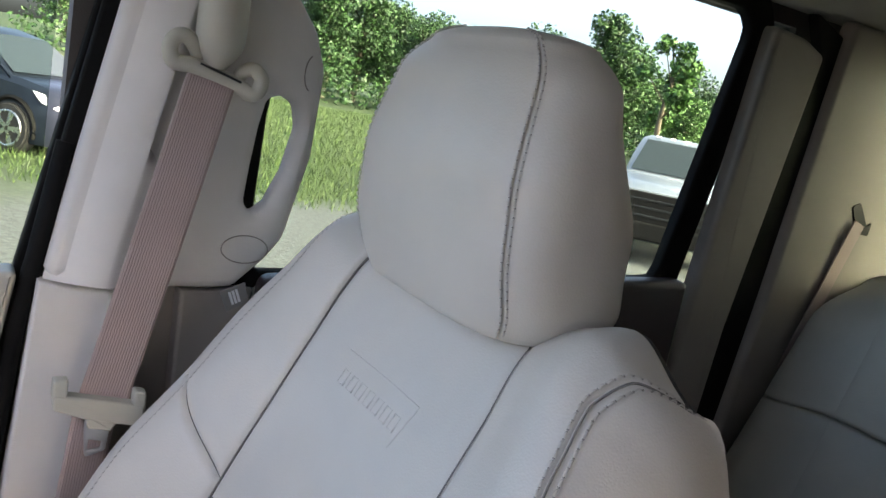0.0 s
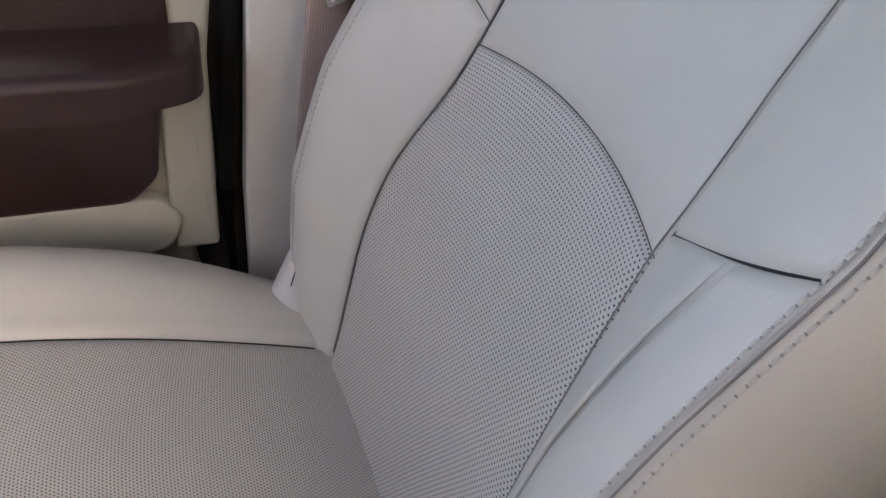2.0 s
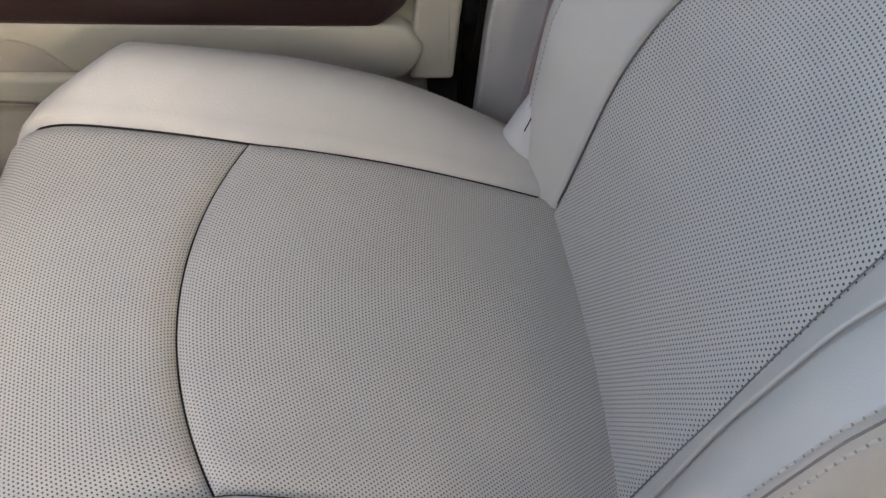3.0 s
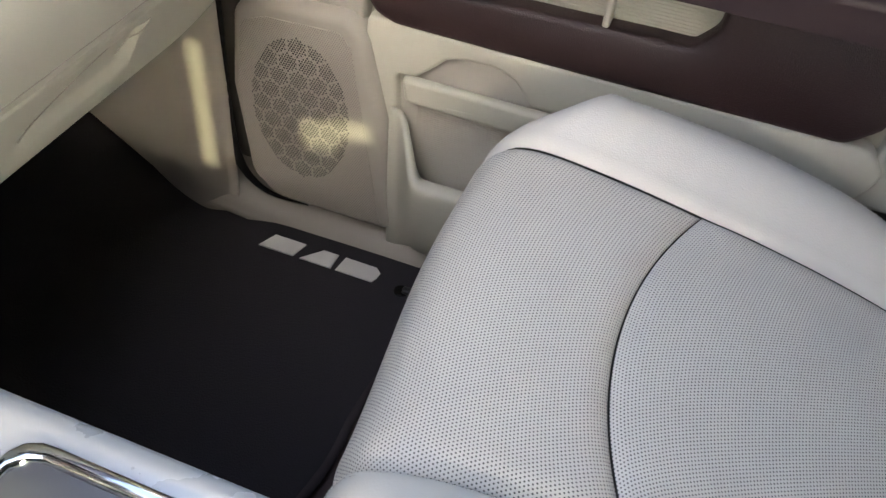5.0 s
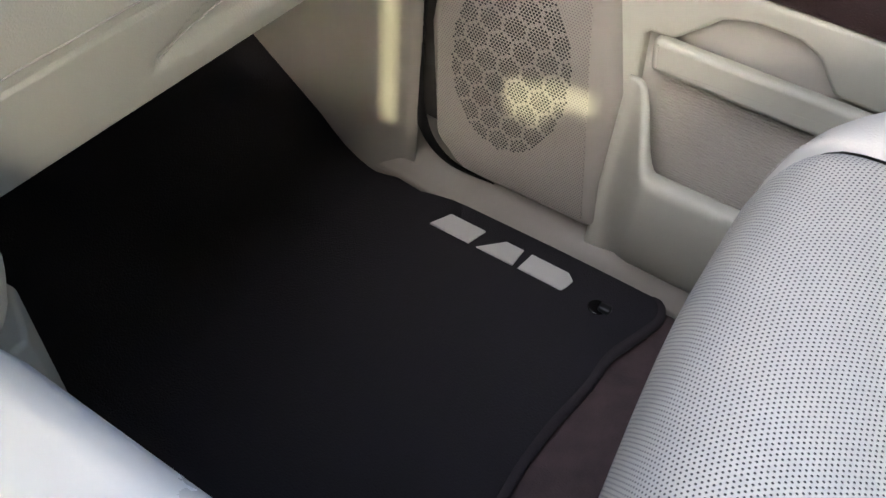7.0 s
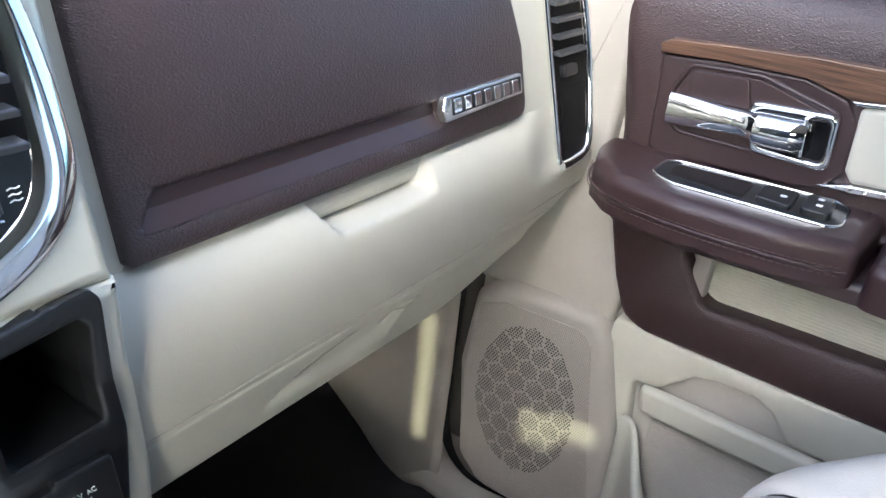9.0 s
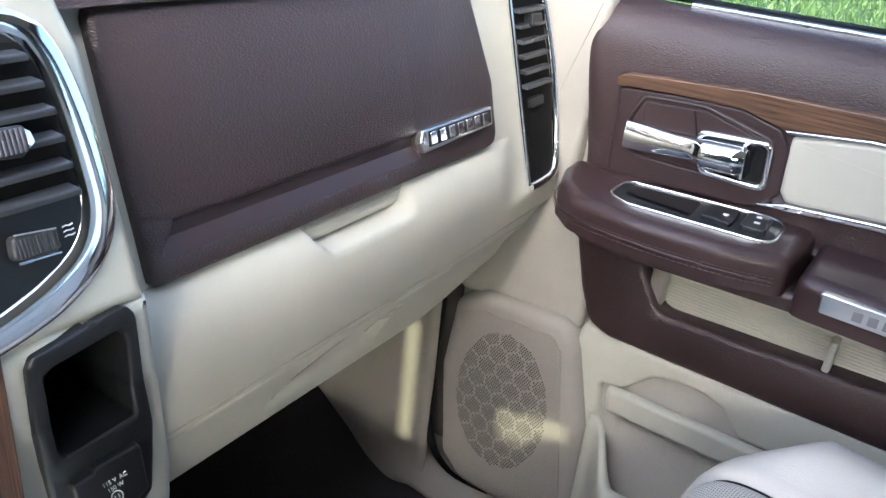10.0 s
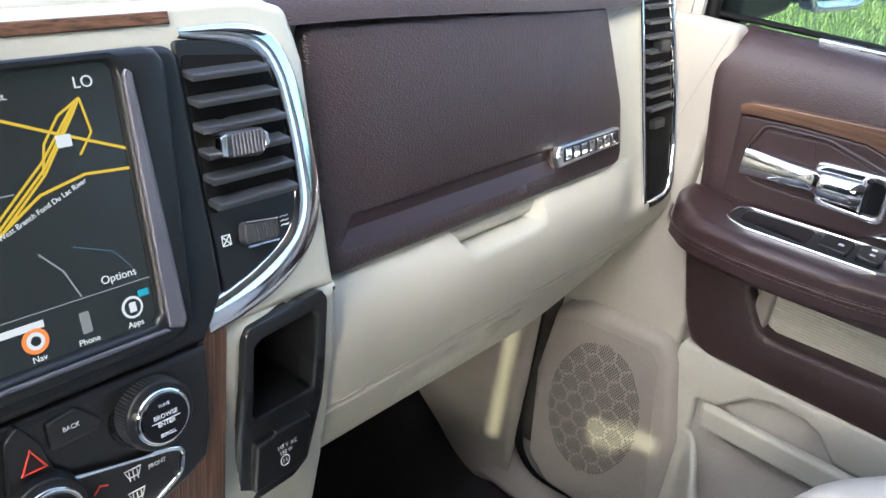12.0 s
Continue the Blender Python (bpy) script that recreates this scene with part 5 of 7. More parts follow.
        slab("tab_rib", STACK, [(u, 0.8030), (u + 0.0006, 0.8155), (u + 0.0020, 0.8155), (u + 0.0014, 0.8030)], 0.0012, FACET, ven, bevel=0.0004, lift=0.0199, seg=1)
    slab("tab_edge", STACK, [(0.1155, 0.8045), (0.1165, 0.815), (0.1215, 0.8165), (0.1200, 0.803)], 0.012, CHROME, ven, r=0.001, bevel=0.001, lift=0.0195)
    slab("vent_wheel", STACK, [(0.126, 0.750), (0.128, 0.763), (0.154, 0.760), (0.152, 0.748)], 0.010, SLAT, ven, "ribbed vent wheel", r=0.004, bevel=0.002, lift=0.010)
    for k in range(11):
        u = 0.1295 + k * 0.0022
        slab("wheel_rib", STACK, [(u, 0.7505), (u, 0.7605), (u + 0.0011, 0.7605), (u + 0.0011, 0.7505)], 0.0012, SLAT, ven, bevel=0.0003, lift=0.0108, seg=1)
    tube("wheel_line", [STACK.at(0.128, 0.7485, 0.0098), STACK.at(0.152, 0.7475, 0.0098)], 0.0008, SATIN, ven, n=6, up=STACK.n)
    tube("wheel_line", [STACK.at(0.129, 0.7635, 0.0098), STACK.at(0.153, 0.7607, 0.0098)], 0.0009, CHROME, ven, n=6, up=STACK.n)
    tube("closed_mark", [STACK.at(u, v, 0.0036) for u, v in [(0.114, 0.752), (0.114, 0.758), (0.120, 0.758), (0.120, 0.752)]], 0.0005, WHITE_INK, ven, n=4, closed=True, up=STACK.n)
    tube("closed_mark", [STACK.at(0.114, 0.752, 0.0036), STACK.at(0.120, 0.758, 0.0036)], 0.0004, WHITE_INK, ven, n=4, up=STACK.n)
    tube("closed_mark", [STACK.at(0.114, 0.758, 0.0036), STACK.at(0.120, 0.752, 0.0036)], 0.0004, WHITE_INK, ven, n=4, up=STACK.n)
    for k in range(3):
        tube("open_mark", [STACK.at(0.160 + q * 0.0022, 0.7535 + k * 0.0027 + 0.0006 * (q % 2), 0.0036) for q in range(4)], 0.0004, WHITE_INK, ven, n=4, up=STACK.n)
    # broad chrome frame round the vent
    trim = smooth_line([Vector(p) for p in [(0.092, 0.713), (0.118, 0.7165), (0.148, 0.7245), (0.174, 0.7385), (0.1885, 0.760), (0.1915, 0.79), (0.1895, 0.825), (0.184, 0.850), (0.172, 0.866), (0.150, 0.872), (0.112, 0.8735)]], 8)
    widths = lerp_table([(0, 0.0095), (0.2, 0.0115), (0.45, 0.0120), (0.75, 0.0105), (0.9, 0.0060), (1, 0.0025)])

    def frame_strip(t, a):
        k = t * (len(trim) - 1)
        i = min(int(k), len(trim) - 2)
        p = trim[i].lerp(trim[i + 1], k - i)
        dd = (trim[i + 1] - trim[i]).normalized()
        n = Vector((-dd.y, dd.x))
        w = widths(t)
        q = p + n * (w * math.cos(a) + 0.004 * math.sin(math.pi * t))
        return STACK.at(q.x, q.y, 0.0008 + 0.0046 * math.sin(a) ** 0.8)

    sheet("vent_frame", frame_strip, list(np.linspace(0, 1, 90)), list(np.linspace(0, math.pi, 13)), CHROME, d, "broad chrome vent frame")
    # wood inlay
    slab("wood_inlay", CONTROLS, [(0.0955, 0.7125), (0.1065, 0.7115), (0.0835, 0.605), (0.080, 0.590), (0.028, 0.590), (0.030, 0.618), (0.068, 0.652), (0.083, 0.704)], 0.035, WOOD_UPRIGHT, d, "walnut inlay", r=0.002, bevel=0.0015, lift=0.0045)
    # open cubby and outlet
    loop_plate("cubby_frame", STACK, [(0.120, 0.699), (0.183, 0.7055), (0.1885, 0.700), (0.1725, 0.6335), (0.1540, 0.5955), (0.1400, 0.5885), (0.0890, 0.5860), (0.1005, 0.6349), (0.1150, 0.694)],
               [(0.129, 0.690), (0.1735, 0.694), (0.1770, 0.690), (0.1635, 0.642), (0.1125, 0.640), (0.1225, 0.687)], 0.016, BLACK, d, "black cubby surround", r=0.006, ri=0.004, bevel=0.0025, lift=0.005, n=140)
    slab("outlet_panel", STACK, [(0.1035, 0.6360), (0.1690, 0.6330), (0.1510, 0.5960), (0.0925, 0.5890)], 0.008, BLACK, d, r=0.004, bevel=0.001, lift=0.0048)
    lid = slab("outlet_lid", STACK, [(0.1095, 0.6275), (0.1225, 0.6280), (0.1255, 0.6305), (0.1560, 0.6300), (0.1500, 0.6025), (0.1370, 0.5985), (0.1035, 0.5970)], 0.010, BLACK, d, "black outlet lid with white writing", r=0.0025, bevel=0.002, lift=0.0115)
    words("lettering", "115 V  AC", STACK, 0.1325, 0.6190, 0.0038, WHITE_INK, lid, 0.0119)
    words("lettering", "150 W", STACK, 0.1312, 0.6148, 0.0038, WHITE_INK, lid, 0.0119)
    tube("socket_mark", [STACK.at(0.1296 + 0.0036 * math.cos(2 * math.pi * k / 16), 0.6092 + 0.0036 * math.sin(2 * math.pi * k / 16), 0.0119) for k in range(16)], 0.0005, WHITE_INK, lid, n=4, closed=True, up=STACK.n)
    for du in (-0.0012, 0.0012):
        tube("socket_mark", [STACK.at(0.1296 + du, 0.6080, 0.0119), STACK.at(0.1296 + du, 0.6104, 0.0119)], 0.0004, WHITE_INK, lid, n=4, up=STACK.n)
    settle(d)
    return d


SATIN_DARK = material("grey_satin", (0.13, 0.135, 0.15), 0.32, metal=0.4)
SCREEN = glow("dark_map_screen", (0.020, 0.026, 0.024), 0.045)
SCREEN_INK = glow("screen_white", (0.75, 0.75, 0.75), 0.075)
SCREEN_GREY = glow("screen_grey", (0.25, 0.25, 0.25), 0.075)
SCREEN_CYAN = glow("screen_cyan", (0.03, 0.35, 0.45), 0.075)
SCREEN_ORANGE = glow("screen_orange", (0.9, 0.25, 0.05), 0.08)
MAP_ROAD = glow("map_yellow", (0.85, 0.55, 0.03), 0.065)
MAP_MINOR = glow("map_grey", (0.35, 0.35, 0.36), 0.06)
MAP_RIVER = glow("map_blue", (0.08, 0.14, 0.2), 0.07)
centre_stack()


# ---- console between the seats ----
def console():
    d = thing("centre_console", (0.0, 0.3, -0.02), "silver-topped centre console with a chrome-rimmed cup tray", "console")
    slab("console_top", FLOOR, [(0.222, 0.788), (0.219, -0.10), (-0.253, -0.10), (-0.256, 0.788)], 0.09, CONSOLE_SILVER, d, "silver painted console top", r=0.05, bevel=0.030, lift=0.405, seg=10)
    slab("console_side", FLOOR, [(0.200, 0.86), (0.198, -0.12), (-0.232, -0.12), (-0.234, 0.86)], 0.40, BLACK, d, "dark console side", r=0.02, bevel=0.004, lift=0.379)
    tray_o = [(0.186, 0.632), (0.182, 0.36), (-0.216, 0.36), (-0.220, 0.632)]
    tray_i = [(0.172, 0.620), (0.168, 0.372), (-0.202, 0.372), (-0.206, 0.620)]
    loop_plate("tray_rim", FLOOR, tray_o, tray_i, 0.012, CHROME, d, "polished tray rim", r=0.03, ri=0.026, bevel=0.005, lift=0.412)
    slab("tray_floor", FLOOR, tray_i, 0.003, SATIN_DARK, d, r=0.026, bevel=0.001, lift=0.4065)
    for cx in (0.11, -0.14):
        o = [(cx + 0.045 * math.cos(2 * math.pi * k / 32), 0.54 + 0.045 * math.sin(2 * math.pi * k / 32)) for k in range(32)]
        i = [(cx + 0.039 * math.cos(2 * math.pi * k / 32), 0.54 + 0.039 * math.sin(2 * math.pi * k / 32)) for k in range(32)]
        loop_plate("cup_ring", FLOOR, o, i, 0.006, SATIN, d, bevel=0.0015, lift=0.411, n=64)
        slab("cup_floor", FLOOR, i, 0.002, BLACK, d, bevel=0.0005, lift=0.4075)
    # tunnel side below the dashboard and the pale cheek in front of it
    slab("tunnel_side", FLOOR, [(0.252, 0.835), (0.262, 1.30), (0.10, 1.30), (0.10, 0.835)], 0.47, CARPET, d, "dark carpeted tunnel side", r=0.008, bevel=0.006, lift=0.450)
    slab("console_cheek", FLOOR, [(0.238, 0.768), (0.261, 0.812), (0.258, 0.85), (0.15, 0.85), (0.15, 0.768)], 0.38, BEIGE, d, "pale beige cheek at the console's front", r=0.004, bevel=0.005, lift=0.362)
    settle(d)


console()

# ---- passenger seat ----
CX = 0.462
back_prof = curve_table([(0.20, -0.095, 0.20), (0.27, -0.122, 0.27), (0.30, -0.136, 0.30), (0.40, -0.160, 0.40), (0.50, -0.188, 0.50), (0.60, -0.222, 0.60), (0.70, -0.262, 0.70), (0.80, -0.310, 0.80),
                         (0.90, -0.364, 0.90), (0.95, -0.390, 0.943), (1.00, -0.418, 0.966), (1.05, -0.458, 0.968), (1.10, -0.495, 0.940), (1.16, -0.520, 0.88)])
bolster = lerp_table([(0.20, 0.015), (0.30, 0.035), (0.38, 0.055), (0.48, 0.078), (0.60, 0.085), (0.68, 0.074), (0.76, 0.056), (0.84, 0.042), (0.92, 0.032), (1.0, 0.026), (1.16, 0.02)])
half = lerp_table([(0.20, 0.175), (0.45, 0.168), (0.60, 0.155), (0.70, 0.146), (0.80, 0.147), (0.90, 0.155), (0.97, 0.150), (1.16, 0.140)])
S_OUT = 0.46
crest = lerp_table([(0.20, 0.262), (0.78, 0.260), (0.84, 0.250), (0.90, 0.228), (0.95, 0.217), (1.0, 0.224), (1.06, 0.246), (1.16, 0.255)])


rear_edge = lerp_table([(0.2, -0.33), (0.5, -0.41), (0.80, -0.485), (0.844, -0.490), (0.875, -0.484), (0.905, -0.471), (0.928, -0.456), (0.945, -0.440), (0.960, -0.422), (0.985, -0.395)])
inner_rear = lerp_table([(0.2, -0.33), (0.5, -0.41), (0.80, -0.474), (0.86, -0.478), (0.89, -0.475), (0.915, -0.467), (0.932, -0.458)])
waist = curve_table([(0.2, 0.0, 0), (0.55, 0.010, 0), (0.66, 0.013, 0), (0.74, 0.003, 0), (0.78, 0.0, 0), (0.83, 0.010, 0), (0.90, 0.021, 0), (1.0, 0.020, 0), (1.16, 0.018, 0)])


def back_surf(s, q):
    """Backrest: s across (0 in the middle), q up the front and over the top."""
    y, z = back_prof(q)
    a, sg, w0 = abs(s), (1 if s >= 0 else -1), half(q)
    p, cr = bolster(q), crest(q)
    dish = 0.014
    narrow = 1 - 0.015 * ease((q - 0.82) / 0.2)
    if a <= w0:
        x, f = a, dish * (a / w0) ** 2
    elif a <= cr:
        t = (a - w0) / (cr - w0)
        x, f = a, dish + (p - dish) * (0.55 * ease(t) + 0.45 * math.sin(math.pi / 2 * t)) + 0.003 * math.sin(math.pi * t)
    else:
        t = min((a - cr) / 0.198, 1.0)
        ang = min(t / 0.35, 1.0) * math.pi / 2
        x = cr + 0.034 * math.sin(ang)
        tb = max(0, (t - 0.35) / 0.65)
        x += (0.262 - x) * tb + 0.012 * math.sin(math.pi * tb)
        f = p - 0.034 * (1 - math.cos(ang))
    drop = (0.005 * ease((a - cr + 0.03) / 0.06) + 0.018 * ease((a - cr - 0.03) / 0.13)) * ease((q - 0.84) / 0.16)
    drop += 0.016 * ease((q - 0.99) / 0.06) * ease((a - cr + 0.06) / 0.07) if sg < 0 else 0
    rise = 0.016 * math.exp(-((a - 0.19) / 0.04) ** 2) * ease((q - 0.86) / 0.1)
    at = Vector((CX + sg * x * narrow, y + f * math.cos(0.35), z - drop + rise + f * 0.25))
    if a > cr:
        # the side runs back to the rear edge of the seat
        rear = rear_edge(at.z)
        at.y += (rear - at.y) * min(1.0, max(0.0, ((a - cr) / 0.198 - 0.30) / 0.70))
    lim = -0.420 if sg > 0 else -0.455
    if at.y < lim and q > 0.94:
        at.y += (lim - 0.013 * math.tanh((lim - at.y) / 0.013) - at.y) * ease((a - cr + 0.04) / 0.06) * ease((q - 0.94) / 0.04)
    if sg > 0 and a > w0:
        at.x += waist(q)[0] * ease((a - w0) / (cr - w0))
    return at


cush_prof = curve_table([(0.0, -0.215, 0.275), (0.08, -0.138, 0.304), (0.17, -0.05, 0.338), (0.27, 0.05, 0.372), (0.37, 0.15, 0.398), (0.42, 0.20, 0.406), (0.50, 0.28, 0.415), (0.58, 0.355, 0.4185),
                         (0.63, 0.397, 0.412), (0.67, 0.424, 0.394), (0.71, 0.440, 0.360), (0.75, 0.447, 0.318), (0.80, 0.445, 0.26), (0.86, 0.43, 0.19)])
cush_half = lerp_table([(0.0, 0.190), (0.1, 0.193), (0.4, 0.183), (0.55, 0.196), (0.64, 0.205), (0.86, 0.21)])


def cush_surf(s, q):
    y, z = cush_prof(q)
    a, sg, w0 = abs(s), (1 if s >= 0 else -1), cush_half(q)
    hgt = 0.034 * ease(q / 0.30) * (1 - 0.75 * ease((q - 0.56) / 0.1)) + 0.004
    crest = 0.268
    if a <= w0:
        x, f = a, 0.008 * (a / w0) ** 2
    elif a <= crest:
        t = (a - w0) / (crest - w0)
        x, f = a, 0.008 + (hgt - 0.008) * ease(t) + 0.004 * math.sin(math.pi * t)
    else:
        t = min((a - crest) / 0.20, 1.0)
        ang = min(t / 0.4, 1.0) * math.pi / 2
        x = crest + 0.048 * math.sin(ang)
        f = hgt - 0.048 * (1 - math.cos(ang)) - 0.14 * max(0, (t - 0.4) / 0.6)
    front = 0.055 * ease((a - 0.19) / 0.13) ** 1.3 * ease((q - 0.50) / 0.14) + 0.020 * ease((0.10 - s) / 0.30) * ease((q - 0.45) / 0.20)
    return Vector((CX + sg * x, y - front, z + f * (1 if q < 0.64 else max(0.15, 1 - (q - 0.64) * 6)) if f > 0 else z + f))


def passenger_seat():
    d = thing("passenger_seat", (CX, 0.10, -0.02), "pale leather front passenger seat with perforated centre panels", "car seat")
    # the inboard seam of the upper panel runs nearer the middle, the outboard one bows out lower down
    half_in = lambda q: half(q) - 0.027 * ease((q - 0.72) / 0.24)
    half_out = lambda q: half(q) + 0.014 * ease((0.68 - q) / 0.14) * ease((q - 0.29) / 0.24)
    # backrest panels; a runs across, b upwards
    padded("back_centre_lower", back_surf, lambda q: -half(q), lambda q: half_out(q), lambda a: 0.245, lambda a: 0.694 + 0.016 * (1 - (2 * a - 1) ** 2), LEATHER_BACK, d,
           "perforated pale leather", 34, 40, (0.30, 0.45), swell=0.006, out=-1)
    padded("back_centre_upper", back_surf, lambda q: -half_in(q), lambda q: half(q), lambda a: 0.694 + 0.016 * (1 - (2 * a - 1) ** 2), lambda a: 1.10, LEATHER, d, "smooth pale leather", 30, 34, (0.30, 0.33), swell=0.0, out=-1)
    pipe = lerp_table([(0.20, 0.205), (0.35, 0.200), (0.50, 0.200), (0.60, 0.203), (0.70, 0.215), (0.78, 0.226)])
    seam = lambda s: 0.712 + (abs(s) - 0.146) * 0.46
    for sg in (1, -1):
        def side(f, sg=sg):
            return lambda q: sg * f(q)

        def sheet_side(name, a0, a1, b0, b1, size, mat=LEATHER, **kw):
            lo, hi = (side(a0), side(a1)) if sg > 0 else (side(a1), side(a0))
            v0 = (lambda a: b0(a)) if sg > 0 else (lambda a: b0(1 - a))
            v1 = (lambda a: b1(a)) if sg > 0 else (lambda a: b1(1 - a))
            return padded(name, back_surf, lo, hi, v0, v1, mat, d, "", size=size, out=-1, **kw)

        if sg > 0:
            sheet_side("bolster", half_out, lambda q: crest(q) + 0.014, lambda a: 0.245, lambda a: seam(0.146 + 0.130 * a), (0.13, 0.45), nu=18, nv=34, width=0.008)
        else:
            sheet_side("bolster_inner", half, pipe, lambda a: 0.245, lambda a: seam(0.146 + 0.075 * a), (0.06, 0.45), nu=8, nv=34)
            sheet_side("bolster_facet", pipe, lambda q: crest(q) + 0.014, lambda a: 0.245, lambda a: seam(0.221 + 0.055 * a), (0.075, 0.45), nu=14, nv=34, width=0.008)
        sheet_side("bolster_upper", half if sg > 0 else half_in, lambda q: crest(q) + 0.014, lambda a: seam(0.146 + 0.130 * a), lambda a: 1.055, (0.13, 0.30), nu=18, nv=34, width=0.008)
        if sg > 0:
            sheet_side("side_panel", lambda q: crest(q) + 0.014, lambda q: S_OUT, lambda a: 0.245, lambda a: 1.055, (0.16, 0.75), nu=18, nv=44, width=0.008, sides="l")
        else:
            def flank(k, v):
                # from the stitched seam (v = 0) back to the rear edge of the seat (v = 1)
                q = 0.245 + 0.81 * k
                a = back_surf(-(crest(q) + 0.014), q)
                z = 0.27 + 0.662 * k ** 1.05
                b = Vector((0.197 + 0.010 * ease((k - 0.85) / 0.15), inner_rear(z) - 0.008, z))
                p = a.lerp(b, v)
                p.x -= 0.030 * math.sin(math.pi * v ** 0.8) * (1 - ease((k - 0.80) / 0.20) ** 2)
                p.z += 0.006 * math.sin(math.pi * v) * ease((k - 0.82) / 0.18)
                p.x += 0.005 * max(0.0, 1 - v / 0.05) ** 2
                return p

            sheet("side_panel", flank, list(np.linspace(0, 0.8, 34)) + list(np.linspace(0.81, 1, 20)), [0, 0.012, 0.025, 0.04, 0.06] + list(np.linspace(0.1, 1, 16)), LEATHER, d)
        # piping and stitching
        if sg < 0:
            tube("piping", [back_surf(sg * pipe(q), q) + Vector((-0.002 * sg, -0.0012, 0)) for q in np.linspace(0.30, 0.742, 40)], [0.0019] * 34 + [0.0019 - 0.0003 * k for k in range(6)], LEATHER, d, n=8)
        rows = []
        for off in ((-0.012,) if sg > 0 else (0.0065, 0.0215)):
            row = []
            for q in np.linspace(0.30, 1.05, 110):
                so = sg * (crest(q) + off)
                p = back_surf(so, q)
                n = (back_surf(so, q + 0.002) - back_surf(so, q - 0.002)).cross(back_surf(so + 0.002, q) - back_surf(so - 0.002, q)).normalized()
                row.append((p - n * 0.0004, n))
            rows.append(row)
        if sg < 0:
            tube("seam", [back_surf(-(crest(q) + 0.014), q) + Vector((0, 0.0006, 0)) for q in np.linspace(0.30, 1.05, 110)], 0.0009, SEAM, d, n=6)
        for row in rows:
            stitches("stitching", [row], STITCH, d, step=0.0068, length=0.0054, r=0.0011, lift=0.0011, holes=True)
    for sg, edge in ((1, half_out), (-1, half_in)):
        line = []
        for q in np.linspace(0.32, 0.99, 80):
            at = sg * edge(q)
            n = (back_surf(at, q + 0.002) - back_surf(at, q - 0.002)).cross(back_surf(at + 0.002, q) - back_surf(at - 0.002, q)).normalized()
            line.append(back_surf(at, q) - n * (0.0040 if sg > 0 else 0.0018))
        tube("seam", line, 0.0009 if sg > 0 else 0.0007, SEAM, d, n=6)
    # near-black sheet just under the panels that puts shade into the seam gaps
    sheet("back_seam_shade", lambda s, q: back_surf(s * (crest(q) + 0.024), q) + Vector((0, -0.009, -0.003)), list(np.linspace(-1, 1, 70)), list(np.linspace(0.22, 1.045, 50)), GROOVE, d)
    slab("back_shell", Frame((0, -0.200, 0), (1, 0, 0), (0, -0.34, 1), (0, -1, -0.34)), [(CX - 0.22, 0.25), (CX - 0.22, 0.86), (CX - 0.17, 0.90), (CX + 0.17, 0.90), (CX + 0.22, 0.86), (CX + 0.22, 0.25)], 0.02, LEATHER, d, r=0.05, bevel=0.015, lift=0.0)
    # raised emblem marks on the upper panel
    def on_back(x, z, lift):
        s, q = x - CX, z
        n = (back_surf(s, q + 0.002) - back_surf(s, q - 0.002)).cross(back_surf(s + 0.002, q) - back_surf(s - 0.002, q)).normalized()
        return back_surf(s, q) + n * lift

    tube("emblem_line", [on_back(x, 0.874, 0.0) for x in np.linspace(0.548, 0.412, 14)], 0.0008, LEATHER, d, n=8)
    tube("emblem_line", [on_back(0.412 + 0.001 * k, 0.872 - 0.005 * k, 0.0) for k in range(8)], 0.0008, LEATHER, d, n=8)
    for k in range(7):
        x0 = 0.536 - k * 0.0168
        tube("emblem_mark", [on_back(x0 + a, 0.853 + b, -0.0002) for a, b in ((0.0, -0.006), (0.0, 0.006), (-0.010, 0.006), (-0.010, -0.006))], 0.0009, LEATHER, d, n=8, closed=True)
    # cushion
    cross = lambda a: 0.415 + 0.046 * (1 - (2 * a - 1) ** 2)
    padded("cushion_rear", cush_surf, lambda q: -cush_half(q), lambda q: cush_half(q), lambda a: 0.02, cross, LEATHER_PERF, d, "perforated pale leather", 34, 34, (0.38, 0.40), swell=0.006, sink=0.009, width=0.016, gap=0.0008)
    padded("cushion_front", cush_surf, lambda q: -cush_half(q), lambda q: cush_half(q), cross, lambda a: 0.80, LEATHER_PERF, d, "perforated pale leather", 34, 34, (0.38, 0.36), swell=0.005, sink=0.010, width=0.020, gap=0.0008)
    for sg in (1, -1):
        lo, hi = ((lambda q: cush_half(q)), (lambda q: 0.44)) if sg > 0 else ((lambda q: -0.44), (lambda q: -cush_half(q)))
        padded("cushion_bolster", cush_surf, lo, hi, lambda a: 0.02, lambda a: 0.80, LEATHER, d, "smooth pale leather", 34, 46, (0.28, 0.78), sides="l" if sg > 0 else "r", sink=0.008, width=0.012)
        rows = []
        row = []
        for q in np.linspace(0.06, 0.80, 90):
            s = sg * 0.292
            p = cush_surf(s, q)
            n = (cush_surf(s + 0.002, q) - cush_surf(s - 0.002, q)).cross(cush_surf(s, q + 0.002) - cush_surf(s, q - 0.002)).normalized()
            row.append((p - n * 0.0003, n))
        stitches("stitching", [row], STITCH, d, step=0.0066, length=0.0060, r=0.0006, holes=True)
        row = []
        for q in np.linspace(0.655, 0.80, 30):
            for_s = sg * (cush_half(q) + 0.010)
            p = cush_surf(for_s, q)
            n = (cush_surf(for_s + 0.002, q) - cush_surf(for_s - 0.002, q)).cross(cush_surf(for_s, q + 0.002) - cush_surf(for_s, q - 0.002)).normalized()
            row.append((p - n * 0.0003, n))
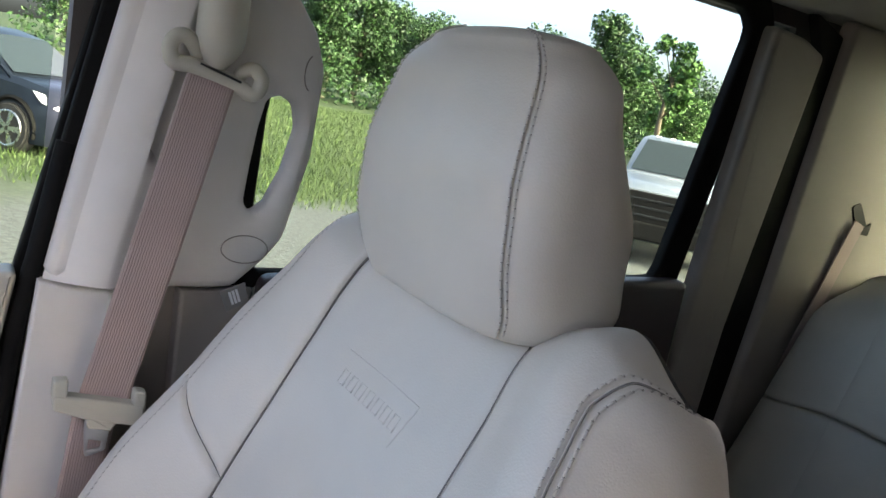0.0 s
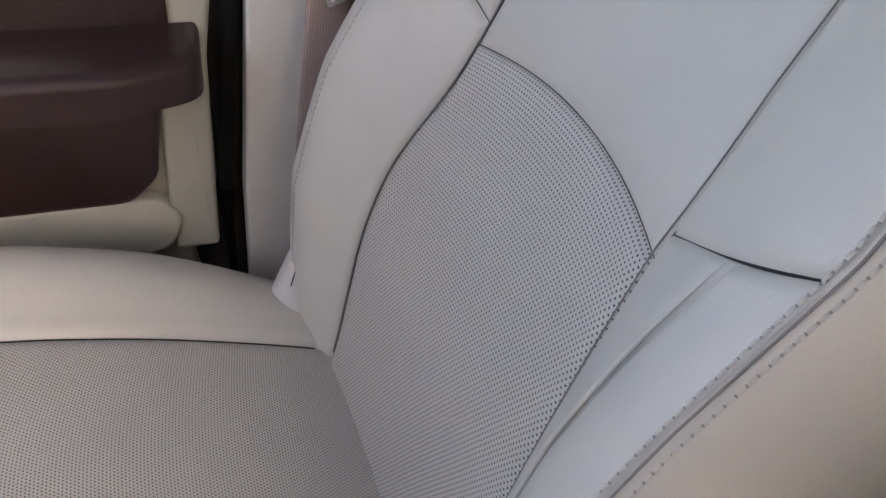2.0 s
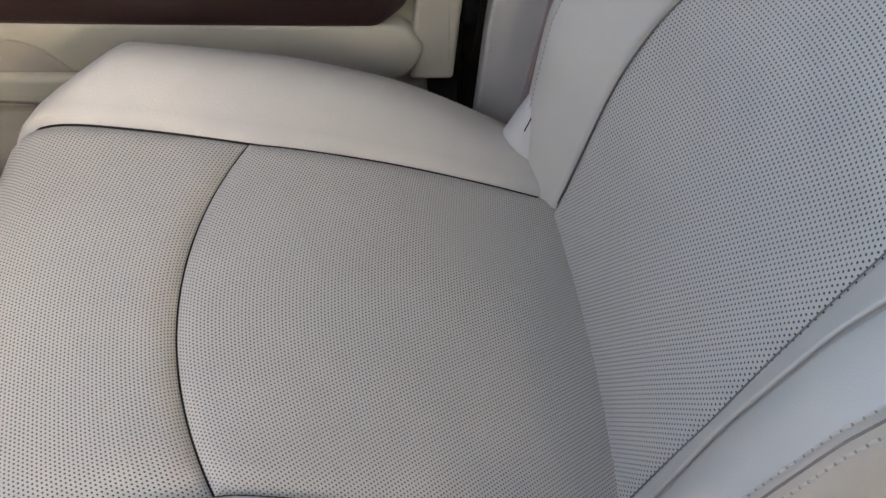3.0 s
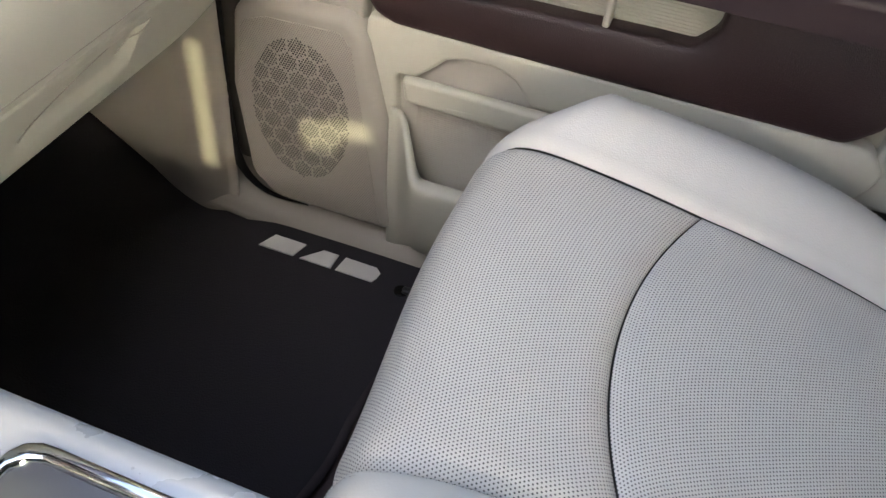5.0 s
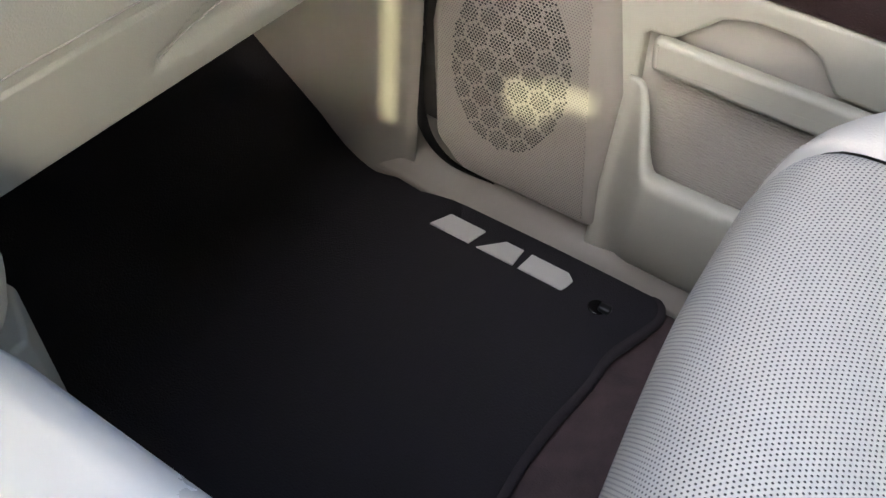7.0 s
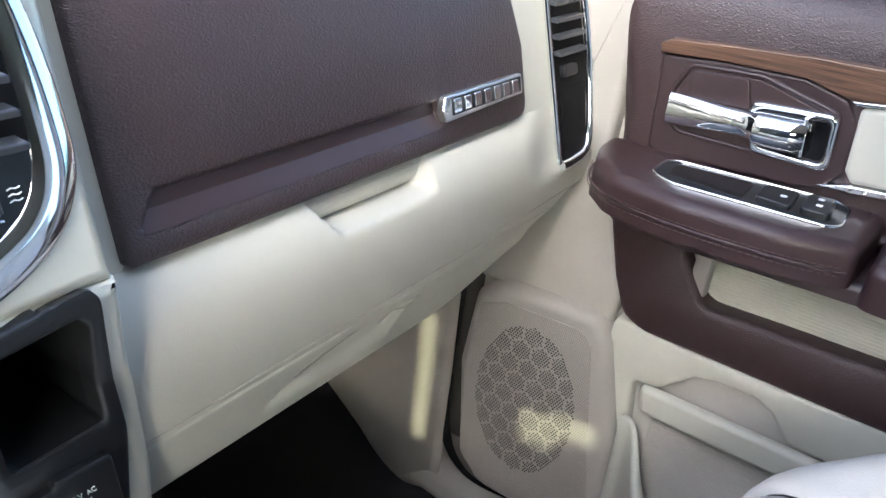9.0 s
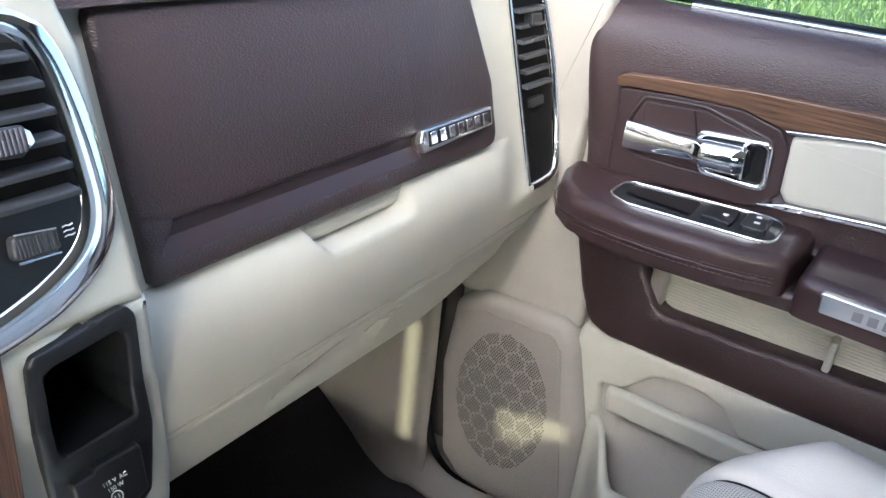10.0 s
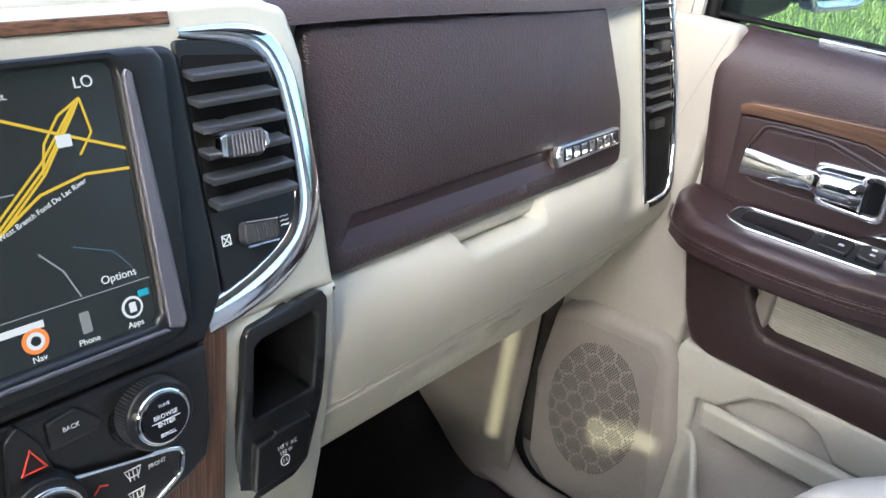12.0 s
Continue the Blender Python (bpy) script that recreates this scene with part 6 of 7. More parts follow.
        stitches("stitching", [row], STITCH, d, step=0.0066, length=0.0060, r=0.0006, holes=True)
    # dark sheet below the cushion gives its seam gaps their shade
    sheet("cushion_seam_shade", lambda s, q: cush_surf(s, q) + Vector((0, -0.004, -0.015)), list(np.linspace(-0.42, 0.42, 60)), list(np.linspace(0.02, 0.80, 40)), GROOVE, d)
    box("seat_base", (CX - 0.25, -0.20, -0.02), (CX + 0.25, 0.36, 0.22), BLACK, d, bevel=0.02)
    # hinge cover beside the cushion
    def hinge(t, a):
        c = Vector((0.722, -0.110, 0.300)).lerp(Vector((0.726, -0.138, 0.455)), t)
        ry, rx = 0.046 * (1 - 0.78 * t ** 1.3), 0.034 * (1 - 0.7 * t)
        return c + Vector((rx * math.cos(a), ry * math.sin(a), 0.010 * math.cos(a) * (1 - t)))

    sheet("hinge_cover", hinge, list(np.linspace(0, 1, 18)), list(np.linspace(0, 2 * math.pi, 28)), PILLAR, d, "pale plastic hinge cover")
    tube("hinge_gap", [hinge(0.17, a) for a in np.linspace(0, 2 * math.pi, 25)[:-1]], 0.0022, RUBBER, d, n=6, closed=True)
    tube("cover_seam", [hinge(t, 2.35) + Vector((-0.0003, 0, 0)) for t in np.linspace(0.45, 0.85, 8)], 0.0007, RUBBER, d, n=6)

    # head restraint
    HY, HX = -0.396, CX + 0.008

    def rest(u, v):
        # u round the body from the back left over the front to the back right, v from bottom to top
        ang = (u - 0.5) * 1.9 * math.pi / 1.0
        t = v
        zc = 0.957 + 0.221 * t
        round_v = 1 - max(0, abs(2 * t - 1.0) - 0.72) ** 2 / 0.28 ** 2 * (0.20 if t > 0.5 else 0.10)
        hw = 0.153 * round_v - 0.014 * ease((t - 0.55) / 0.45) - 0.020 * ease((0.36 - t) / 0.36)
        dep = 0.058 * round_v
        e = 0.46
        cx, cy = math.sin(ang), math.cos(ang)
        hw += 0.018 * ease((0.36 - t) / 0.36) if cx < 0 else 0
        sx = math.copysign(abs(cx) ** (e if cy > 0 else e + 0.14 * ease(-cy * 3)), cx) * hw
        sy = math.copysign(abs(cy) ** 0.75, cy) * dep * (1.0 if cy > 0 else 1.80 - 1.62 * ease((t - 0.36) / 0.64))
        lean = -0.012 * ease((0.30 - t) / 0.30) - 0.030 * ease((t - 0.5) / 0.5)
        return Vector((HX + sx, HY + sy + lean * 0.7, zc))

    us = list(np.linspace(0, 1, 97))

    def rest_full(u, v):
        if v <= 0.0:
            p = rest(u, 0.0)
            return Vector((CX + (p.x - CX) * (1 + v), HY + (p.y - HY) * (1 + v), p.z - 0.004 * math.sqrt(max(0, -v))))
        if v >= 1.0:
            p = rest(u, 1.0)
            k = v - 1
            return Vector((CX + (p.x - CX) * (1 - k), HY + (p.y - HY) * (1 - k), p.z + 0.016 * math.sqrt(max(0, 1 - (1 - k) ** 2))))
        return rest(u, v)

    vs = [-1, -0.9, -0.7, -0.4, -0.2, -0.1, -0.05] + list(np.linspace(0, 1, 36)) + [1.03, 1.08, 1.15, 1.25, 1.4, 1.6, 1.8, 1.95, 2.0]
    u_off = lambda v: 0.103 + 0.042 * (1 - min(max(v, 0), 1)) ** 1.3

    def rest_seamed(u, v):
        p = rest_full(u, v)
        dd = abs(abs(u - 0.5) - u_off(v))
        c = Vector((CX, HY, p.z))
        return p + (c - p).normalized() * 0.003 * max(0, 1 - dd / 0.006)

    us = sorted(set(us + [0.5 + sg * (0.09 + 0.002 * k) for sg in (1, -1) for k in range(34)]))
    hr = sheet("headrest", rest_seamed, us, vs, LEATHER, d, "pale leather head restraint with twin-stitched seams")
    rows = []
    for sg in (1, -1):
        for o in (-0.0065, 0.0065):
            row = []
            for v in np.linspace(0.02, 1.5, 110):
                uu = 0.5 + sg * (u_off(v) + o)
                p = rest_full(uu, v)
                n = (rest_full(uu, v + 0.01) - rest_full(uu, v - 0.01)).cross(rest_full(uu + 0.004, v) - rest_full(uu - 0.004, v)).normalized()
                out = (p - Vector((CX, HY, p.z)))
                n = n if n.dot(out) > 0 or v > 1.1 and n.z > 0 else -n
                row.append((p - n * 0.0002, n))
            rows.append(row)
    for row in rows:
        stitches("stitching", [row], STITCH, hr, step=0.0068, length=0.0054, r=0.0011, lift=0.0011, holes=True)
    for dx in (-0.07, 0.07):
        tube("post", [(CX + dx, -0.45, 0.95), (CX + dx, -0.445, 0.98)], 0.007, CHROME, d, n=12)
    settle(d)
    return d


passenger_seat()

# ---- floor mat ----
def floor_mat():
    m = thing("floor_mat", (0.53, 0.72, -0.018), "dark carpet floor mat with a pale block emblem", "floor mat")
    rear = smooth_line([Vector(p) for p in [(0.235, 0.545), (0.36, 0.545), (0.46, 0.531), (0.53, 0.532), (0.594, 0.528), (0.66, 0.518), (0.713, 0.515), (0.765, 0.498), (0.80, 0.488), (0.825, 0.498), (0.838, 0.53)]], 8)
    edge = lerp_table([(p.x, p.y) for p in rear])

    def mat(x, t):
        y0 = edge(min(x, 0.825)) + (0.03 * ease((x - 0.825) / 0.015) if x > 0.825 else 0)
        y = y0 + (1.20 - y0) * t
        z = -0.004 + 0.50 * max(0, (y - 0.92) / 0.55 - 0.0) ** 1.25
        z += 0.001 * math.sin(x * 17) * math.sin(y * 13) + 0.05 * ease((0.34 - x) / 0.12) * ease((y - 0.6) / 0.2)
        return (x, y, z)

    xs = list(np.linspace(0.225, 0.845, 70))
    sheet("carpet_pad", mat, xs, list(np.linspace(0, 1, 60)), MAT, m, thick=-0.008)
    line = [Vector(mat(x, 0)) + Vector((0, 0, 0.002)) for x in xs] + [Vector(mat(0.845, t)) + Vector((0, 0, 0.002)) for t in np.linspace(0.03, 0.9, 20)]
    tube("binding", line, 0.0075, BINDING, m, n=10)
    fold = smooth_line([Vector(p) for p in [(0.545, 1.17), (0.502, 1.025), (0.470, 0.915), (0.395, 0.843), (0.317, 0.766), (0.26, 0.70)]], 8)
    tube("fold_seam", [Vector(mat(p.x, (p.y - edge(p.x)) / (1.20 - edge(p.x)))) + Vector((0, 0, 0.001)) for p in fold], 0.0042, BINDING, m, n=8)
    # emblem of three slanted plain blocks
    z = Frame((0, 0, 0.0035), (0, -1, 0), (1, 0, 0), (0, 0, 1))
    y0, x0, hgt = -0.803, 0.767, 0.031
    def blk(name, pts):
        slab(name, z, [(y0 + a, x0 + hgt - b * hgt) for a, b in pts], 0.003, LETTER, m, "pale woven block", bevel=0.0006, lift=0.003)
    blk("emblem_block", [(0.0, 1.0), (0.014, 0.0), (0.068, 0.0), (0.060, 1.0)])
    blk("emblem_block", [(0.072, 1.0), (0.100, 0.0), (0.126, 0.0), (0.126, 1.0)])
    blk("emblem_block", [(0.134, 1.0), (0.138, 0.0), (0.192, 0.0), (0.202, 0.30), (0.200, 0.70), (0.196, 1.0)])
    disc_prism("clip_ring", FLOOR, 0.770, 0.558, 0.012, 0.006, BLACK_GLOSS, m, "black retaining clip", lift=0.006, bevel=0.002, n=24)
    box("clip_hook", (0.764, 0.540, 0.004), (0.776, 0.556, 0.013), BLACK, m, bevel=0.003)
    settle(m)


floor_mat()
carpet_lump = sheet("floor", lambda x, y: (x, y, -0.012 + 0.035 * math.exp(-((x - 0.60) / 0.10) ** 2 - ((y - 0.44) / 0.05) ** 2) + 0.003 * math.sin(40 * x)), list(np.linspace(0.2, 0.86, 40)), list(np.linspace(0.36, 0.56, 16)), CARPET)
tagged(carpet_lump, "dark reddish brown carpet behind the mat", kind="structure")


# ---- pillar and belt ----
def b_pillar():
    p = thing("pillar_trim", (0.87, -0.2, 0.0), "pale plastic door pillar trim with an integral grab handle", "pillar trim")
    lower = [(-0.068, 0.0), (-0.072, 0.40), (-0.100, 0.844), (-0.130, 0.8365), (-0.182, 0.8360), (-0.182, 0.0)]
    slab("lower_trim", DOOR, lower, 0.03, PILLAR, p, bevel=0.005, lift=-0.004, seg=4)
    # darker tone puts the recess's shade behind the belt into the colour
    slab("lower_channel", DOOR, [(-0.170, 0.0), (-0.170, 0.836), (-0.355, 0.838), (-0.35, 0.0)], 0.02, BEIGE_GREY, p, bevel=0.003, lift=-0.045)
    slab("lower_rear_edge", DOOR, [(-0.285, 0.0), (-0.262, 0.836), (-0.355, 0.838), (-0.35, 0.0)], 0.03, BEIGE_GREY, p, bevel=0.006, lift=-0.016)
    slab("lower_fin", DOOR, [(-0.178, 0.05), (-0.176, 0.832), (-0.190, 0.832), (-0.196, 0.05)], 0.03, BEIGE, p, r=0.003, bevel=0.005, lift=0.014)
    upper = [(-0.1045, 0.851), (-0.130, 1.005), (-0.158, 1.165), (-0.185, 1.36), (-0.335, 1.36), (-0.352, 1.22), (-0.388, 1.175), (-0.405, 1.13), (-0.404, 1.02), (-0.382, 0.91), (-0.362, 0.882), (-0.325, 0.8435), (-0.30, 0.8405), (-0.175, 0.838), (-0.128, 0.8415)]
    hole = [(-0.336, 1.085), (-0.352, 1.092), (-0.372, 1.085), (-0.3795, 1.055), (-0.370, 1.00), (-0.352, 0.955), (-0.335, 0.940), (-0.324, 0.952), (-0.326, 1.00), (-0.330, 1.05)]
    loop_plate("upper_trim", DOOR, upper, hole, 0.026, PILLAR, p, "pale grey plastic with a grab handle opening", r=[0.006, 0, 0, 0, 0.02, 0.03, 0.03, 0.03, 0.04, 0.04, 0.02, 0.01, 0, 0, 0], ri=0.018, bevel=0.013, lift=-0.004, n=200)
    slab("belt_channel", DOOR, [(-0.200, 0.86), (-0.205, 1.12), (-0.215, 1.30), (-0.262, 1.30), (-0.255, 1.12), (-0.240, 0.86)], 0.01, PILLAR, p, r=0.004, bevel=0.003, lift=-0.001)
    front = lerp_table([(0.842, -0.1055), (1.005, -0.131), (1.165, -0.159), (1.36, -0.187)])
    step = lerp_table([(0.842, -0.170), (0.90, -0.178), (1.005, -0.199), (1.18, -0.232), (1.36, -0.262)])

    def facet(t, z):
        if t <= 0.86:
            u, w = t / 0.86, -0.017 + 0.031 * math.sin(t / 0.86 * 1.45)
        else:
            e, k = (t - 0.86) / 0.14, ease((z - 0.985) / 0.03)
            u, w = 1.0 + e * (0.30 - 0.29 * k), 0.0138 - (0.006 + 0.014 * k) * ease(e)
        return DOOR.at(front(z) + (step(z) - front(z)) * u, z, w)

    sheet("front_facet", facet, list(np.linspace(0, 0.80, 16)) + [0.83, 0.85, 0.865, 0.88, 0.90, 0.93, 0.96, 1.0], list(np.linspace(0.8425, 1.358, 40)), PILLAR, p, "raised pale front face of the pillar", sharp=60)
    tube("cover_line", [DOOR.at(-0.331 + 0.030 * math.cos(2 * math.pi * k / 24), 0.895 + 0.018 * math.sin(2 * math.pi * k / 24), -0.0035) for k in range(24)], 0.0008, BEIGE_GREY, p, n=6, closed=True)
    tube("cover_line", [DOOR.at(-0.385 + 0.010 * math.cos(a), 1.125 + 0.022 * math.sin(a), -0.0035) for a in np.linspace(-1.4, 1.2, 12)], 0.0008, BEIGE_GREY, p, n=6)
    slab("rear_edge_seal", DOOR, [(-0.318, 0.93), (-0.336, 1.10), (-0.348, 1.10), (-0.332, 0.93)], 0.01, RUBBER, p, bevel=0.002, lift=-0.032)
    settle(p)


b_pillar()


def seat_belt():
    b = thing("seat_belt", (0.80, -0.18, 0.03), "mauve-brown woven seat belt with its steel tongue hanging on the pillar", "seat belt")
    bar = smooth_line([Vector(p) for p in [(0.826, -0.236, 1.121), (0.820, -0.230, 1.131), (0.816, -0.219, 1.140), (0.816, -0.208, 1.137), (0.815, -0.203, 1.124), (0.814, -0.209, 1.111), (0.815, -0.226, 1.110),
                                          (0.817, -0.255, 1.103), (0.817, -0.284, 1.095), (0.814, -0.298, 1.089), (0.814, -0.307, 1.095), (0.815, -0.309, 1.108), (0.818, -0.300, 1.117), (0.824, -0.290, 1.113), (0.828, -0.286, 1.106)]], 6)
    tube("belt_guide", bar, [0.0078 + 0.0016 * math.sin(math.pi * k / (len(bar) - 1)) for k in range(len(bar))], BEIGE, b, "pale plastic belt guide", n=14, up=(1, 0, 0))
    tube("guide_slot", [(0.8085, -0.236, 1.1135), (0.8085, -0.262, 1.1068), (0.8085, -0.284, 1.1005)], 0.0016, BLACK, b, n=6, up=(1, 0, 0))
    tube("anchor_cover", smooth_line([(0.820, -0.256, 1.112), (0.818, -0.257, 1.14), (0.826, -0.258, 1.20), (0.838, -0.259, 1.26), (0.85, -0.26, 1.30)], 6), [0.012 + 0.016 * ease(k / 7) for k in range(25)], BEIGE, b, n=16, up=(1, 0, 0))
    a0, a1 = Vector((0.812, -0.2535, 1.108)), Vector((0.7845, -0.1672, 0.709))

    def web(t, u):
        p = a0.lerp(a1, t)
        w = Vector((0.0, -0.0275, -0.006 * (1 - t) * 0.6))
        return p + w * u + Vector((-0.0, 0, 0)) - Vector((0.004 * math.sin(math.pi * t), 0, 0))

    sheet("webbing", web, list(np.linspace(0, 1, 20)), list(np.linspace(-1, 1, 13)), BELT_WEAVE, b, "ribbed mauve webbing", thick=0.0014)

    def web2(t, u):
        p = Vector((0.795, -0.166, 0.705)).lerp(Vector((0.80, -0.118, 0.12)), t)
        return p + Vector((0.003, -0.024, 0)) * u

    sheet("webbing", web2, list(np.linspace(0, 1, 12)), list(np.linspace(-1, 1, 9)), BELT_WEAVE, b, thick=0.0014)
    t_fr = Frame((0.780, 0, 0), (0, 1, 0), (0, 0, 1), (-1, 0, 0))
    grip = slab("tongue_grip", t_fr, [(-0.117, 0.741), (-0.119, 0.722), (-0.150, 0.711), (-0.208, 0.699), (-0.216, 0.706), (-0.214, 0.725)], 0.016, BEIGE, b, "cream plastic tongue grip", r=0.004, bevel=0.003, lift=0.010)
    slab("boss", t_fr, [(-0.150, 0.718), (-0.156, 0.699), (-0.181, 0.694), (-0.188, 0.708)], 0.014, BEIGE, grip, r=0.003, bevel=0.003, lift=0.0085)
    slab("ear", t_fr, [(-0.1165, 0.757), (-0.1165, 0.735), (-0.132, 0.731), (-0.132, 0.757)], 0.015, BEIGE, grip, r=0.004, bevel=0.003, lift=0.0095)
    slab("ear", t_fr, [(-0.201, 0.743), (-0.201, 0.718), (-0.216, 0.715), (-0.215, 0.740)], 0.015, BEIGE, grip, r=0.004, bevel=0.003, lift=0.0095)
    loop_plate("tongue", t_fr, [(-0.152, 0.716), (-0.182, 0.708), (-0.179, 0.668), (-0.157, 0.660)], [(-0.160, 0.682), (-0.174, 0.679), (-0.173, 0.671), (-0.159, 0.669)], 0.003, SATIN, b, "steel tongue", r=0.004, ri=0.001, bevel=0.001, lift=0.0, n=64)
    slab("care_tag", t_fr, [(-0.300, 0.846), (-0.330, 0.858), (-0.338, 0.834), (-0.312, 0.820)], 0.003, PAPER, b, "small printed tag", bevel=0.0006, lift=-0.05)
    for k in range(3):
        slab("tag_line", t_fr, [(-0.310 - k * 0.004, 0.845 + k * 0.002), (-0.313 - k * 0.004, 0.846 + k * 0.002), (-0.320 - k * 0.004, 0.830 + k * 0.002), (-0.317 - k * 0.004, 0.829 + k * 0.002)], 0.001, WHITE_INK, b, bevel=0.0002, lift=-0.0495)
    settle(b)


PAPER = material("grey_tag", (0.20, 0.19, 0.18), 0.6)
BELT_WEAVE = BELT.copy()
BELT_WEAVE.name = "ribbed_webbing"
nt = BELT_WEAVE.node_tree
uvn = nt.nodes.new("ShaderNodeUVMap")
wv = nt.nodes.new("ShaderNodeTexWave")
wv.wave_type, wv.bands_direction, wv.inputs["Scale"].default_value, wv.inputs["Distortion"].default_value = "BANDS", "Y", 105, 3.0
wv.inputs["Detail"].default_value, wv.inputs["Detail Scale"].default_value = 2, 2.5
nt.links.new(uvn.outputs["UV"], wv.inputs["Vector"])
bp = nt.nodes.new("ShaderNodeBump")
bp.inputs["Strength"].default_value, bp.inputs["Distance"].default_value = 0.6, 0.0007
nt.links.new(wv.outputs["Fac"], bp.inputs["Height"])
nt.links.new(bp.outputs["Normal"], nt.nodes["Principled BSDF"].inputs["Normal"])
seat_belt()


# ---- rear of the cab ----
def rear_door():
    r = thing("rear_door_trim", (0.87, -0.8, 0.0), "dark-framed rear passenger door with beige trim", "car door")
    slab("door_card", DOOR, [(-0.36, 0.05), (-0.36, 0.845), (-1.15, 0.885), (-1.15, 0.05)], 0.03, BEIGE, r, r=0.01, bevel=0.01, lift=-0.006)
    slab("upper_card", DOOR, [(-0.36, 0.60), (-0.36, 0.86), (-1.14, 0.89), (-1.14, 0.60)], 0.03, BROWN, r, r=0.02, bevel=0.015, lift=0.004)
    # black frame round the glass
    loop_plate("glass_frame", DOOR, [(-0.30, 0.84), (-0.30, 1.42), (-1.19, 1.42), (-1.235, 1.36), (-1.13, 0.80)], [(-0.345, 0.86), (-0.345, 1.365), (-1.15, 1.368), (-1.178, 1.34), (-1.088, 0.885)], 0.02, RUBBER, r, r=0.03, ri=[0.02, 0.02, 0.03, 0.03, 0.02],
               bevel=0.005, lift=-0.03, n=120)
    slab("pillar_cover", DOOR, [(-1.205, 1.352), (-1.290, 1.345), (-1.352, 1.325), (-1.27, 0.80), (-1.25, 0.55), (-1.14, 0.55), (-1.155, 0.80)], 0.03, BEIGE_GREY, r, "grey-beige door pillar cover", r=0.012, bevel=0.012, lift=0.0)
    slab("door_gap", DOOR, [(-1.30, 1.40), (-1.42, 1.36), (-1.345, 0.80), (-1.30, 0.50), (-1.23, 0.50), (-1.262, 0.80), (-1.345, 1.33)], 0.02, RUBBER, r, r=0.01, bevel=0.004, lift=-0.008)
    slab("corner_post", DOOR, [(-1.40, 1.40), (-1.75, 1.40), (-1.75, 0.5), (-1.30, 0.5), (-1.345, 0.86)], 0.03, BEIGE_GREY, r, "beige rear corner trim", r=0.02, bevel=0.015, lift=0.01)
    slab("belt_slot", DOOR, [(-1.535, 1.065), (-1.560, 1.075), (-1.60, 1.03), (-1.615, 1.04), (-1.612, 1.01), (-1.57, 1.015)], 0.003, BLACK, r, r=0.006, bevel=0.001, lift=0.0125)
    fr = Frame((0.83, 0, 0), (0, 1, 0), (0, 0, 1), (-1, 0, 0))
    slab("rear_webbing", fr, [(-1.545, 1.04), (-1.580, 1.03), (-1.46, 0.72), (-1.425, 0.73)], 0.002, BELT, r, "rear seat belt webbing", bevel=0.0005, lift=0.0)
    settle(r)
    b = thing("rear_bench", (0.35, -1.45, 0.0), "pale leather rear bench in deep shade", "car seat")
    def bench(x, t):
        q = t
        z = 0.45 + 0.50 * q - 0.06 * ease((x - 0.60) / 0.2) * q
        y = -1.28 - 0.20 * q + 0.02 * math.sin(math.pi * ease((x - 0.3) / 0.5)) - 0.10 * ease((q - 0.85) / 0.15)
        y -= 0.006 * math.exp(-((x - 0.62) / 0.006) ** 2) + 0.006 * math.exp(-((q - 0.5) / 0.012) ** 2)
        x2 = x - 0.03 * ease((x - 0.7) / 0.12) * q
        return (x2, y - 0.12 * ease((x - 0.72) / 0.1) ** 2, z)
    sheet("bench_back", bench, list(np.linspace(-0.85, 0.60, 20)) + list(np.linspace(0.605, 0.64, 14)) + list(np.linspace(0.65, 0.82, 20)), list(np.linspace(0, 1, 50)), SHADED_LEATHER, b, "pale leather backrest", thick=0.06)
    slab("bench_cushion", FLOOR, [(0.82, -0.78), (0.82, -1.32), (-0.85, -1.32), (-0.85, -0.78)], 0.18, SHADED_LEATHER, b, r=0.05, bevel=0.04, lift=0.46)
    box("bench_base", (-0.83, -1.30, -0.02), (0.80, -0.84, 0.29), BLACK, b, bevel=0.01)
    settle(b)
    tagged(box("baseboard", (-0.9, -1.75, 0.9), (0.88, -1.70, 0.93), BLACK, bevel=0.005), "black ledge under the back window", kind="structure")


rear_door()
pane("window_3", [(0.50, -1.77, 0.90), (0.865, -1.77, 0.90), (0.865, -1.77, 1.40), (0.50, -1.77, 1.40)], "tinted back window of the cab", PRIVACY)

# ---- outside ----
GZ = -0.80


